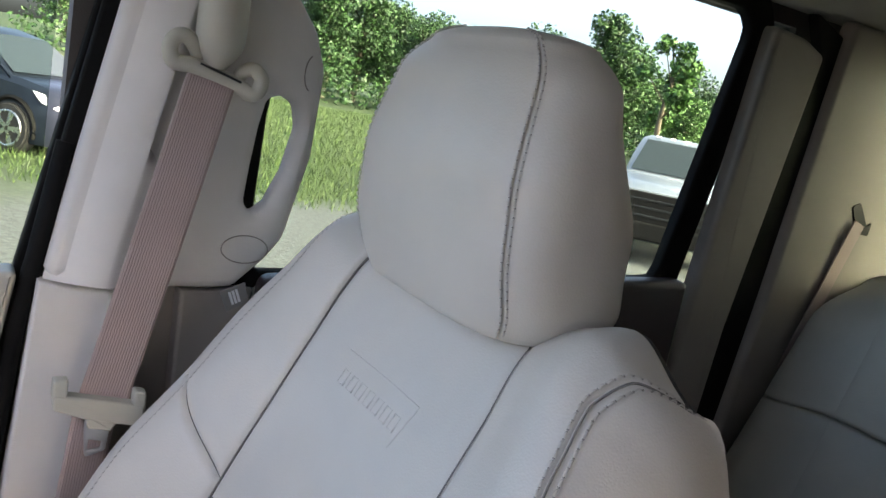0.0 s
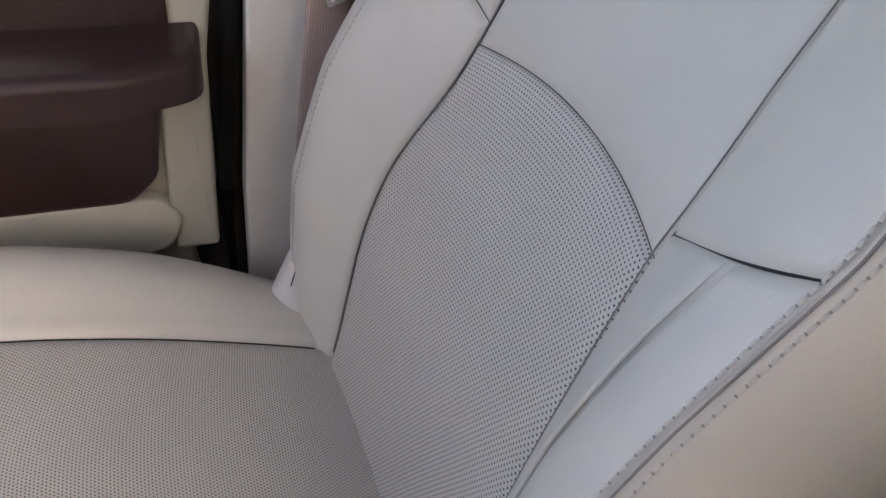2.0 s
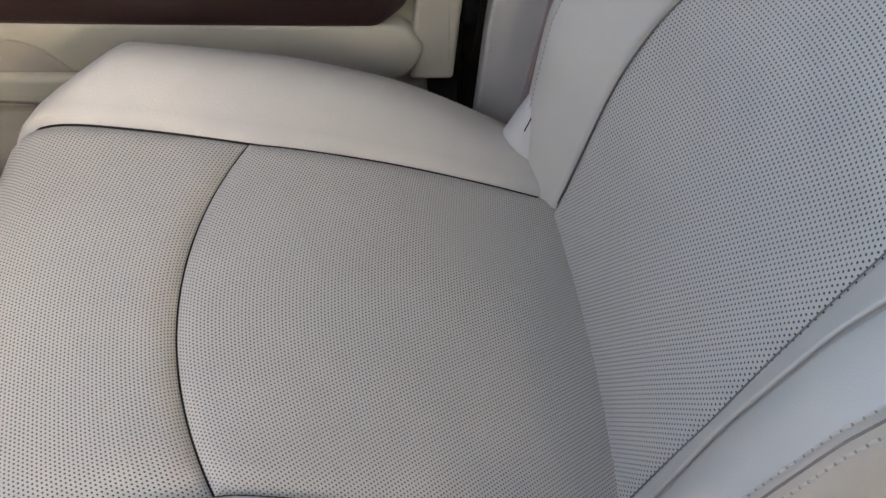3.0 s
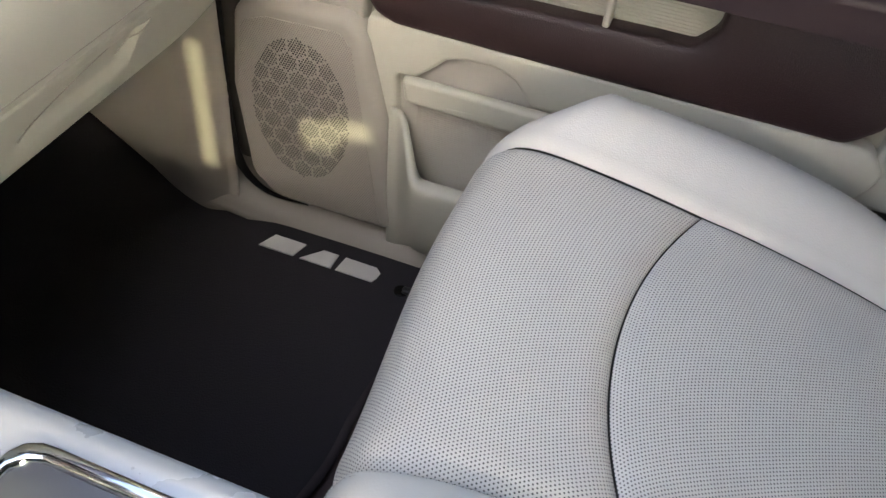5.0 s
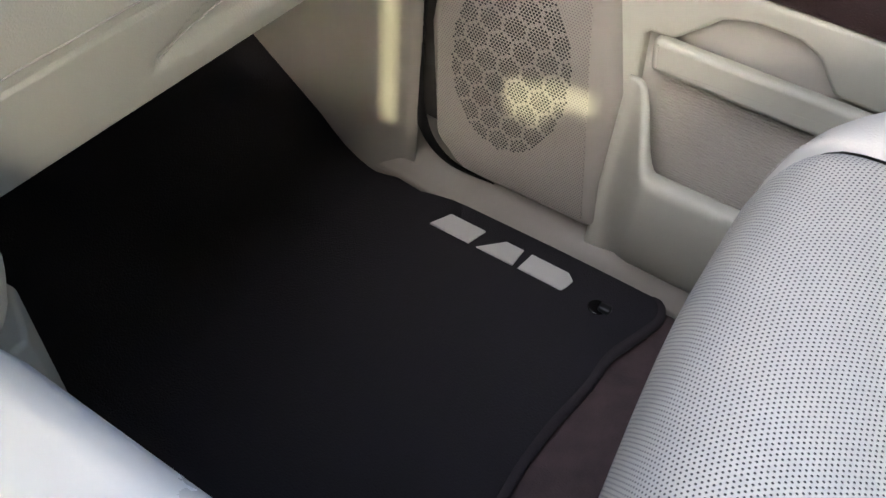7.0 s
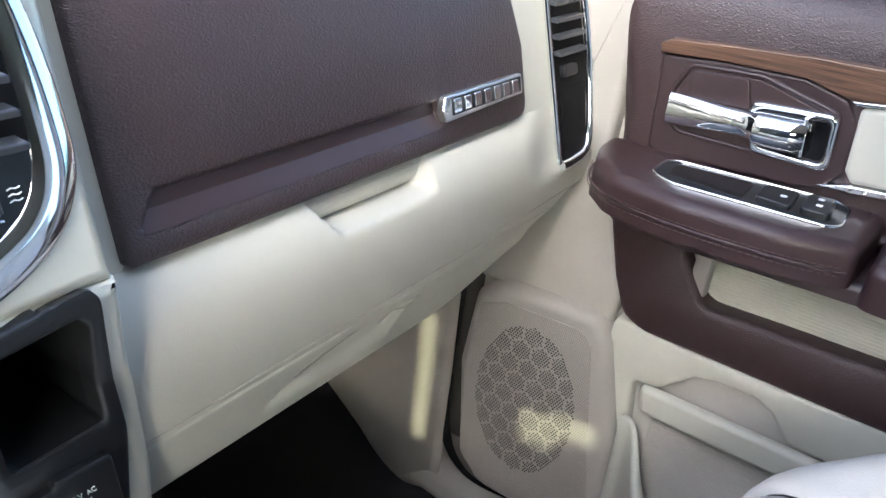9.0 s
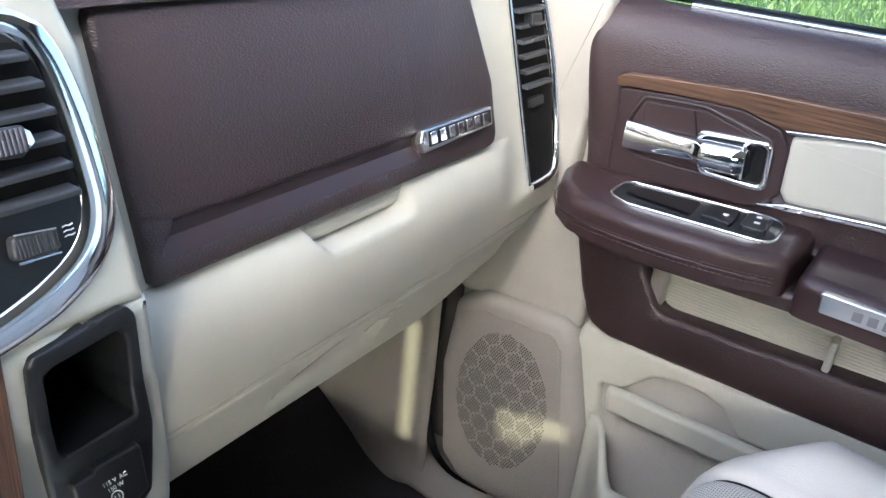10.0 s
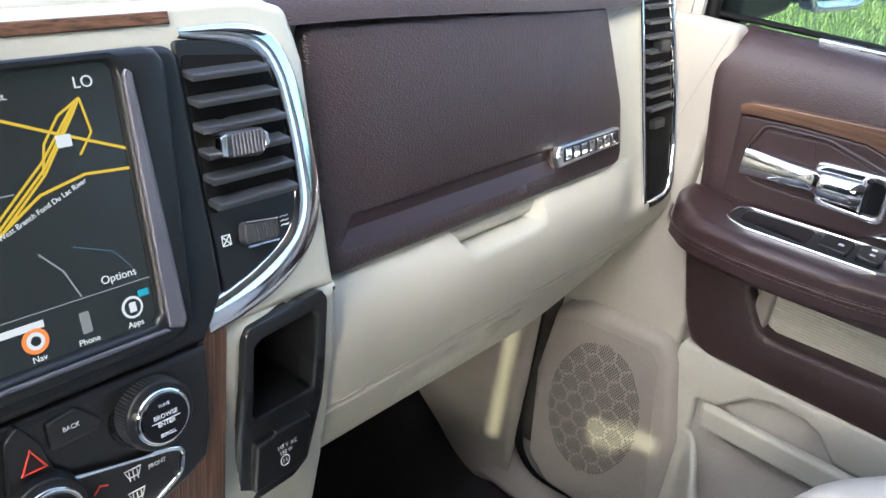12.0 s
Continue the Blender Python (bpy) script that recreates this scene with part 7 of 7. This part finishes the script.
def ground_material():
    m = bpy.data.materials.new("gravel_and_meadow")
    m.use_nodes = True
    nt = m.node_tree
    b = nt.nodes["Principled BSDF"]
    co = nt.nodes.new("ShaderNodeTexCoord")
    sep = nt.nodes.new("ShaderNodeSeparateXYZ")
    nt.links.new(co.outputs["Object"], sep.inputs[0])
    wob = nt.nodes.new("ShaderNodeTexNoise")
    wob.inputs["Scale"].default_value, wob.inputs["Detail"].default_value = 0.6, 6
    nt.links.new(co.outputs["Object"], wob.inputs["Vector"])
    edge = math_node(nt, "ADD", sep.outputs[0], math_node(nt, "MULTIPLY", math_node(nt, "SUBTRACT", wob.outputs["Fac"], 0.5), 5.0))
    fac = nt.nodes.new("ShaderNodeMapRange")
    fac.inputs["From Min"].default_value, fac.inputs["From Max"].default_value = 10.0, 12.2
    nt.links.new(edge, fac.inputs["Value"])

    def blotch(c0, c1, scale, detail=10):
        n = nt.nodes.new("ShaderNodeTexNoise")
        n.inputs["Scale"].default_value, n.inputs["Detail"].default_value, n.inputs["Roughness"].default_value = scale, detail, 0.7
        nt.links.new(co.outputs["Object"], n.inputs["Vector"])
        r = nt.nodes.new("ShaderNodeValToRGB")
        r.color_ramp.elements[0].position, r.color_ramp.elements[0].color = 0.35, (*c0, 1)
        r.color_ramp.elements[1].position, r.color_ramp.elements[1].color = 0.68, (*c1, 1)
        nt.links.new(n.outputs["Fac"], r.inputs["Fac"])
        return r.outputs["Color"], n.outputs["Fac"]

    gravel, gf = blotch((0.050, 0.057, 0.054), (0.125, 0.135, 0.128), 14)
    grass, rf = blotch((0.016, 0.036, 0.008), (0.050, 0.080, 0.020), 2.2)
    mix = nt.nodes.new("ShaderNodeMix")
    mix.data_type = "RGBA"
    nt.links.new(fac.outputs["Result"], mix.inputs["Factor"])
    nt.links.new(gravel, mix.inputs["A"])
    nt.links.new(grass, mix.inputs["B"])
    nt.links.new(mix.outputs["Result"], b.inputs["Base Color"])
    b.inputs["Roughness"].default_value = 0.95
    bump = nt.nodes.new("ShaderNodeBump")
    bump.inputs["Strength"].default_value, bump.inputs["Distance"].default_value = 0.6, 0.05
    nt.links.new(gf, bump.inputs["Height"])
    nt.links.new(bump.outputs["Normal"], b.inputs["Normal"])
    return m


def terrain(x, y):
    far = ease((x - 14) / 60)
    return (x, y, GZ + 0.35 * far * math.sin(0.11 * x + 0.05 * y) * 0.6 + 0.04 * math.sin(0.9 * x) * math.sin(0.7 * y) * ease((x - 10) / 3))


axis_x = [-2500, -800, -300, -120, -60, -30, -15, -8] + list(np.linspace(-4, 30, 60)) + [34, 40, 48, 60, 75, 95, 130, 200, 400, 900, 2500]
axis_y = [-2500, -900, -400, -200, -120, -80] + list(np.linspace(-60, 40, 60)) + [60, 90, 150, 300, 800, 2500]
tagged(sheet("ground", terrain, axis_x, axis_y, ground_material()), "gravel yard running into a green meadow", kind="structure")


def leaf_material(name, c0, c1):
    m = bpy.data.materials.new(name)
    m.use_nodes = True
    nt = m.node_tree
    b = nt.nodes["Principled BSDF"]
    g = nt.nodes.new("ShaderNodeNewGeometry")
    r = nt.nodes.new("ShaderNodeValToRGB")
    r.color_ramp.elements[0].color, r.color_ramp.elements[1].color = (*c0, 1), (*c1, 1)
    nt.links.new(g.outputs["Random Per Island"], r.inputs["Fac"])
    nt.links.new(r.outputs["Color"], b.inputs["Base Color"])
    b.inputs["Roughness"].default_value = 0.6
    b.inputs["Transmission Weight"].default_value = 0.0
    b.inputs["Subsurface Weight"].default_value = 0.0
    return m


LEAF = leaf_material("spring_leaves", (0.006, 0.026, 0.006), (0.036, 0.098, 0.020))
LEAF_LIGHT = leaf_material("young_leaves", (0.014, 0.05, 0.008), (0.065, 0.16, 0.028))
BLADE = leaf_material("grass_blades", (0.014, 0.036, 0.006), (0.062, 0.105, 0.020))
BARK = material("bark", (0.10, 0.08, 0.06), 0.9, grain=0.8, grain_size=0.05)


def leaves(rng, centres, count, size):
    """Many small folded leaf clumps scattered round the given centres (x, y, z, radius)."""
    tot = sum(c[3] ** 2 for c in centres)
    per = [max(1, int(count * c[3] ** 2 / tot)) for c in centres]
    cen = np.repeat(np.array(centres), per, axis=0)
    n = len(cen)

    def unit(v):
        return v / np.linalg.norm(v, axis=1, keepdims=True)

    d = unit(rng.normal(size=(n, 3)))
    p = cen[:, :3] + d * cen[:, 3:4] * (0.55 + 0.5 * rng.random((n, 1))) * np.array((1, 1, 0.85))
    a, b = unit(rng.normal(size=(n, 3))), rng.normal(size=(n, 3))
    b = unit(b - a * (a * b).sum(axis=1, keepdims=True))
    s = size * (0.5 + rng.random((n, 1)))
    verts = np.stack([p - a * s, p + b * s * 0.5, p + a * s, p - b * s * 0.5], axis=1).reshape(-1, 3).tolist()
    faces = [q for k in range(0, 4 * n, 4) for q in ((k, k + 1, k + 2), (k, k + 2, k + 3))]
    return verts, faces


def tree(place, height, width, seed, label, light=False, airy=False):
    rng = np.random.default_rng(seed)
    x, y = place
    t = thing("tree", (x, y, GZ), label, "tree", "trees along the meadow")
    trunk = [(x + 0.15 * math.sin(k), y + 0.12 * math.cos(1.7 * k), GZ + height * 0.85 * k / 7) for k in range(8)]
    tube("trunk", trunk, [0.028 * height * (1 - 0.11 * k) for k in range(8)], BARK, t, n=8, up=(1, 0, 0))
    centres = []
    n = 9 if airy else 16
    bm = bmesh.new()
    for k in range(n):
        f = 0.30 + 0.66 * (k + rng.random()) / n
        a = rng.random() * 2 * math.pi
        reach = width * (0.30 + 0.65 * rng.random()) * math.sin(math.pi * min(0.25 + 0.72 * f, 0.97))
        base = Vector(trunk[min(int(f * 0.8 * 8), 7)])
        tip = Vector((x + reach * math.cos(a), y + reach * math.sin(a), GZ + height * f))
        c = (tip.x, tip.y, tip.z, width * ((0.20 if airy else 0.27) + 0.14 * rng.random()))
        centres.append(c)
        d = (tip - base)
        side = d.cross(Vector((0, 0, 1))).normalized()
        w0, w1 = 0.010 * height * 0.6, 0.003 * height
        up = side.cross(d).normalized()
        ra = [bm.verts.new(base + side * w0 * math.cos(q) + up * w0 * math.sin(q)) for q in (0, 2.1, 4.2)]
        rb = [bm.verts.new(tip + side * w1 * math.cos(q) + up * w1 * math.sin(q)) for q in (0, 2.1, 4.2)]
        for i in range(3):
            bm.faces.new((ra[i], ra[(i + 1) % 3], rb[(i + 1) % 3], rb[i]))
    part("limb", bm, BARK, t, smooth=False)
    if not airy:
        centres.append((x, y, GZ + height * 0.55, width * 0.45))
        centres.append((x, y, GZ + height * 0.25, width * 0.42))
    v, f = leaves(rng, centres, 2600 if airy else 8200, 0.017 * height if not airy else 0.022 * height)
    raw("crown", v, f, LEAF_LIGHT if light else LEAF, t)
    settle(t)
    return t


rng = np.random.default_rng(5)
# woods behind the meadow
for k in range(26):
    az = radians(-8 - k * 2.05)
    dist = 62 + 10 * rng.random() + (16 if k % 3 == 0 else 0)
    h = 7.0 + 2.2 * rng.random() + 0.9 * math.sin(k * 0.9) - (1.4 if k > 17 else 0)
    tree((dist * math.cos(az), dist * math.sin(az)), h, 3.6 + 1.2 * rng.random(), 100 + k, "leafy green tree at the edge of the meadow", light=(k % 4 == 1))
tree((33.0, -33.2), 7.6, 2.6, 7, "slender airy young tree standing before the woods", light=True, airy=True)
tree((36.0, -38.5), 4.6, 2.2, 8, "small bushy tree beside the slender one", light=True)

for k in range(18):
    az = radians(-6 - k * 2.9)
    dist = 84 + 12 * rng.random()
    tree((dist * math.cos(az), dist * math.sin(az)), 8.0 + 2.0 * rng.random() - (2.0 if k > 11 else 0), 4.6 + 1.4 * rng.random(), 300 + k, "tall dark tree deeper in the woods")

# underwood closing the gaps at the foot of the trees
cs = []
for k in range(70):
    az = radians(-4 - k * 0.85)
    dist = 58 + 6 * rng.random()
    cs.append((dist * math.cos(az), dist * math.sin(az), GZ + 0.9 + 0.6 * rng.random(), 1.4 + 0.7 * rng.random()))
v, f = leaves(rng, cs, 9000, 0.16)
tagged(raw("undergrowth", v, f, LEAF), "dense green undergrowth below the trees", "bush", kind="stuff")

# meadow grass
n = 130000
gx = 10.6 + 34 * rng.random(n) ** 1.6
gy = rng.uniform(-27, 9, n) * (0.35 + 0.65 * (gx / 37)) * 1.2
keep = (gx > 12.8) | (rng.random(n) < (gx - 10.4) / 2.6)
gx, gy = gx[keep], gy[keep]
n = len(gx)
gz = np.array([terrain(x, y)[2] for x, y in zip(gx, gy)])
gh = (0.04 + 0.13 * rng.random(n) ** 2) * (1 + 0.02 * (gx - 10))
ga = rng.random(n) * 2 * math.pi
gw = 0.004 + 0.0006 * gx
ca, sa = np.cos(ga), np.sin(ga)
lean = 0.4 * gh
verts = np.stack([np.stack([gx + gw * ca, gy + gw * sa, gz], 1), np.stack([gx - gw * ca, gy - gw * sa, gz], 1), np.stack([gx + lean * np.cos(3 * ga), gy + lean * np.sin(3 * ga), gz + gh], 1)], 1).reshape(-1, 3).tolist()
faces = [(k, k + 1, k + 2) for k in range(0, 3 * n, 3)]
tagged(raw("meadow_grass", verts, faces, BLADE), "tall green meadow grass", "grass", kind="stuff")

CAR_GREY = material("dark_grey_car_paint", (0.010, 0.014, 0.022), 0.35, Specular_IOR_Level=0.25)
CAR_SILVER = material("pale_silver_car_paint", (0.24, 0.27, 0.30), 0.35, metal=0.2, Coat_Weight=0.2)
TYRE = material("tyre_rubber", (0.015, 0.015, 0.015), 0.85)
CAR_GLASS = material("tinted_car_glass", (0.03, 0.04, 0.045), 0.12, Specular_IOR_Level=0.12)
LAMP = material("headlamp_lens", (0.75, 0.76, 0.78), 0.12)


def loft(name, sections, mat, parent, label=""):
    """A closed body from rings of points."""
    n = len(sections[0])
    verts = [p for s in sections for p in s]
    faces = []
    for k in range(len(sections) - 1):
        for i in range(n):
            j = (i + 1) % n
            faces.append((k * n + i, k * n + j, (k + 1) * n + j, (k + 1) * n + i))
    faces.append(tuple(range(n)))
    faces.append(tuple(reversed(range((len(sections) - 1) * n, len(sections) * n))))
    bm = bmesh.new()
    vs = [bm.verts.new(v) for v in verts]
    for f in faces:
        bm.faces.new([vs[i] for i in f])
    return part(name, bm, mat, parent, label, sharp=38)


def car(name, place, turn, length, width, profile, paint, label, wheel_r, axles, pickup=False):
    """profile: rows of (along from the front, belt height, roof height or None); local x forward."""
    t = thing(name, (place[0], place[1], GZ), label, "car")
    m = Matrix.Translation((place[0], place[1], GZ)) @ Matrix.Rotation(turn, 4, "Z")
    w = width / 2
    secs = []
    for x, zb, low, tuck in profile:
        ring = []
        for a, z in ((tuck, low), (1.0, low + 0.10), (1.0, (low + zb) / 2), (0.97, zb - 0.08), (0.86, zb), (-0.86, zb), (-0.97, zb - 0.08), (-1.0, (low + zb) / 2), (-1.0, low + 0.10), (-tuck, low)):
            ring.append(m @ Vector((-x, a * w * (tuck if x < 0.25 or x > length - 0.25 else 1), z)))
        secs.append(ring)
    loft("body", secs, paint, t)
    return t, m, w


def wheel(t, m, x, y, r):
    hub = m @ Vector((-x, y, r))
    ax = (m.to_3x3() @ Vector((0, 1, 0))).normalized()
    bm = bmesh.new()
    rot = Vector((0, 0, 1)).rotation_difference(ax).to_matrix().to_4x4()
    bmesh.ops.create_cone(bm, cap_ends=True, segments=32, radius1=r, radius2=r, depth=0.24, matrix=Matrix.Translation(hub) @ rot)
    bmesh.ops.bevel(bm, geom=[e for e in bm.edges if len(e.link_faces) == 2 and e.calc_face_angle(0) > 1], offset=0.03, segments=3, affect="EDGES")
    wh = part("wheel", bm, TYRE, t, "road wheel")
    out = ax * (0.125 if y > 0 else -0.125)
    fr = Frame(hub + out, m.to_3x3() @ Vector((1, 0, 0)), (0, 0, 1), out)
    bm = bmesh.new()
    for k in range(5):
        for q in (-0.12, 0.12):
            a = 2 * math.pi * k / 5 + q
            p0, p1 = Vector((0.03 * math.cos(a), 0.03 * math.sin(a))), Vector((r * 0.66 * math.cos(a), r * 0.66 * math.sin(a)))
            s = Vector((-math.sin(a), math.cos(a))) * 0.02
            f = [fr.at(*(p0 + s), 0.004), fr.at(*(p0 - s), 0.004), fr.at(*(p1 - s), 0.0), fr.at(*(p1 + s), 0.0)]
            bm.faces.new([bm.verts.new(c) for c in f])
            b2 = [c - fr.n * 0.03 for c in f]
            for i in range(4):
                bm.faces.new([bm.verts.new(c) for c in (f[i], b2[i], b2[(i + 1) % 4], f[(i + 1) % 4])])
    part("spokes", bm, SATIN, wh, "five-spoke alloy", smooth=False)
    ring = [fr.at(r * 0.68 * math.cos(2 * math.pi * k / 32), r * 0.68 * math.sin(2 * math.pi * k / 32), -0.005) for k in range(32)]
    tube("rim", ring, 0.018, SATIN, wh, n=8, closed=True, up=fr.n)


# dark grey crossover, nose towards the yard
suv, sm, sw = car("crossover", (12.86, -2.12), radians(-138.7), 4.7, 1.84, [
    (0.0, 0.72, 0.28, 0.74), (0.10, 0.86, 0.22, 0.84), (0.35, 0.98, 0.20, 0.95), (0.9, 1.06, 0.20, 1.0), (1.35, 1.10, 0.20, 1.0), (2.6, 1.10, 0.20, 1.0), (3.8, 1.12, 0.22, 1.0), (4.45, 1.10, 0.28, 0.95), (4.7, 0.95, 0.36, 0.85)],
    CAR_GREY, "dark grey crossover parked on the gravel", 0.36, (0.95, 3.65))
cab = []
for x, z, k in ((1.10, 1.07, 0.90), (1.45, 1.30, 0.84), (1.95, 1.60, 0.74), (2.5, 1.69, 0.70), (3.6, 1.68, 0.69), (4.15, 1.55, 0.70), (4.55, 1.15, 0.80)):
    cab.append([sm @ Vector((-x, a * sw, zz)) for a, zz in ((0.90, 1.05), (k + 0.02, z - 0.04), (k - 0.06, z), (-k + 0.06, z), (-k - 0.02, z - 0.04), (-0.90, 1.05))])
loft("cabin", cab, CAR_GREY, suv, "dark grey roof and pillars")
for sgn in (1, -1):
    bm = bmesh.new()
    for quad in ([(1.55, 1.10), (1.62, 1.30), (2.02, 1.54), (2.55, 1.62), (2.55, 1.12)], [(2.62, 1.12), (2.62, 1.62), (3.55, 1.60), (3.62, 1.14)]):
        bm.faces.new([bm.verts.new(sm @ Vector((-x, sgn * sw * (0.935 - 0.33 * (z - 1.05)), z))) for x, z in quad])
    part("side_window", bm, CAR_GLASS, suv, smooth=False)
bm = bmesh.new()
bm.faces.new([bm.verts.new(sm @ Vector(p)) for p in ((-1.13, 0.76, 1.13), (-1.13, -0.76, 1.13), (-1.93, -0.60, 1.60), (-1.93, 0.60, 1.60))])
part("windscreen", bm, CAR_GLASS, suv, smooth=False)
for sgn in (1, -1):
    lamp = [sm @ Vector((-x, sgn * y, z)) for x, y, z in ((0.10, 0.56, 0.80), (0.38, 0.86, 0.90), (0.62, 0.925, 0.94), (0.46, 0.925, 0.80), (0.14, 0.78, 0.68))]
    bm = bmesh.new()
    bm.faces.new([bm.verts.new(p + (sm.to_3x3() @ Vector((0.02, sgn * 0.012, 0.008)))) for p in lamp])
    part("headlamp", bm, LAMP, suv, "clear headlamp", smooth=False)
    wheel(suv, sm, 0.95, sgn * (sw - 0.06), 0.36)
    wheel(suv, sm, 3.65, sgn * (sw - 0.06), 0.36)
    tube("wing_mirror", [sm @ Vector((-1.75, sgn * 0.92, 1.10)), sm @ Vector((-1.72, sgn * 1.02, 1.16)), sm @ Vector((-1.72, sgn * 1.12, 1.17))], [0.04, 0.09, 0.07], CAR_GREY, suv, n=10)
tube("arch", [sm @ Vector((-0.95 + 0.43 * math.cos(a), sw + 0.005, 0.36 + 0.43 * math.sin(a))) for a in np.linspace(-0.2, math.pi + 0.2, 24)], 0.035, RUBBER, suv, n=6)
tube("arch", [sm @ Vector((-0.95 + 0.43 * math.cos(a), -sw - 0.005, 0.36 + 0.43 * math.sin(a))) for a in np.linspace(-0.2, math.pi + 0.2, 24)], 0.035, RUBBER, suv, n=6)
settle(suv)

# pale pickup facing the camera
pk, pm, pw = car("pickup_truck", (8.35, -9.15), radians(133), 5.6, 2.0, [
    (0.0, 1.12, 0.42, 0.90), (0.12, 1.20, 0.36, 0.97), (0.6, 1.24, 0.36, 1.0), (1.5, 1.28, 0.36, 1.0), (1.7, 1.30, 0.36, 1.0), (3.4, 1.30, 0.36, 1.0), (5.5, 1.30, 0.45, 1.0), (5.6, 1.2, 0.5, 0.95)],
    CAR_SILVER, "pale silver pickup truck with a black grille", 0.40, (1.0, 4.5))
cab = []
for x, z, k in ((1.50, 1.28, 0.88), (1.9, 1.60, 0.82), (2.25, 1.88, 0.74), (2.7, 1.93, 0.72), (3.4, 1.90, 0.72), (3.5, 1.3, 0.86)):
    cab.append([pm @ Vector((-x, a * pw, zz)) for a, zz in ((0.90, 1.27), (k + 0.02, z - 0.05), (k - 0.08, z), (-k + 0.08, z), (-k - 0.02, z - 0.05), (-0.90, 1.27))])
loft("cabin", cab, CAR_SILVER, pk, "pale silver roof and pillars")
bm = bmesh.new()
bm.faces.new([bm.verts.new(pm @ Vector(p)) for p in ((-1.54, 0.80, 1.345), (-1.54, -0.80, 1.345), (-2.20, -0.66, 1.855), (-2.20, 0.66, 1.855))])
part("windscreen", bm, CAR_GLASS, pk, smooth=False)
gfr = Frame(pm @ Vector((0.0, 0, 0)), pm.to_3x3() @ Vector((0, 1, 0)), (0, 0, 1), pm.to_3x3() @ Vector((1, 0, 0)))
slab("grille", gfr, [(-0.66, 0.62), (-0.70, 1.10), (0.70, 1.10), (0.66, 0.62)], 0.06, RUBBER, pk, "black grille", r=0.06, bevel=0.02, lift=0.05)
for zz in (0.74, 0.86, 0.98):
    slab("grille_bar", gfr, [(-0.62, zz), (-0.62, zz + 0.03), (0.62, zz + 0.03), (0.62, zz)], 0.03, BLACK, pk, bevel=0.006, lift=0.065)
slab("bumper", gfr, [(-0.98, 0.40), (-0.98, 0.66), (0.98, 0.66), (0.98, 0.40)], 0.14, RUBBER, pk, "black bumper", r=0.05, bevel=0.03, lift=0.12)
for sgn in (1, -1):
    slab("headlamp", gfr, [(sgn * 0.74, 0.80), (sgn * 0.74, 1.08), (sgn * 0.95, 1.06), (sgn * 0.96, 0.82)], 0.05, LAMP, pk, "clear headlamp", r=0.04, bevel=0.01, lift=0.03)
    wheel(pk, pm, 1.0, sgn * (pw - 0.06), 0.40)
    wheel(pk, pm, 4.5, sgn * (pw - 0.06), 0.40)
for k in range(5):
    a = -0.5 + 0.25 * k
    box_c = pm @ Vector((-2.32, a, 1.915))
    tube("roof_lamp", [box_c - gfr.u * 0.04, box_c + gfr.u * 0.04], 0.022, LAMP, pk, n=8)
settle(pk)
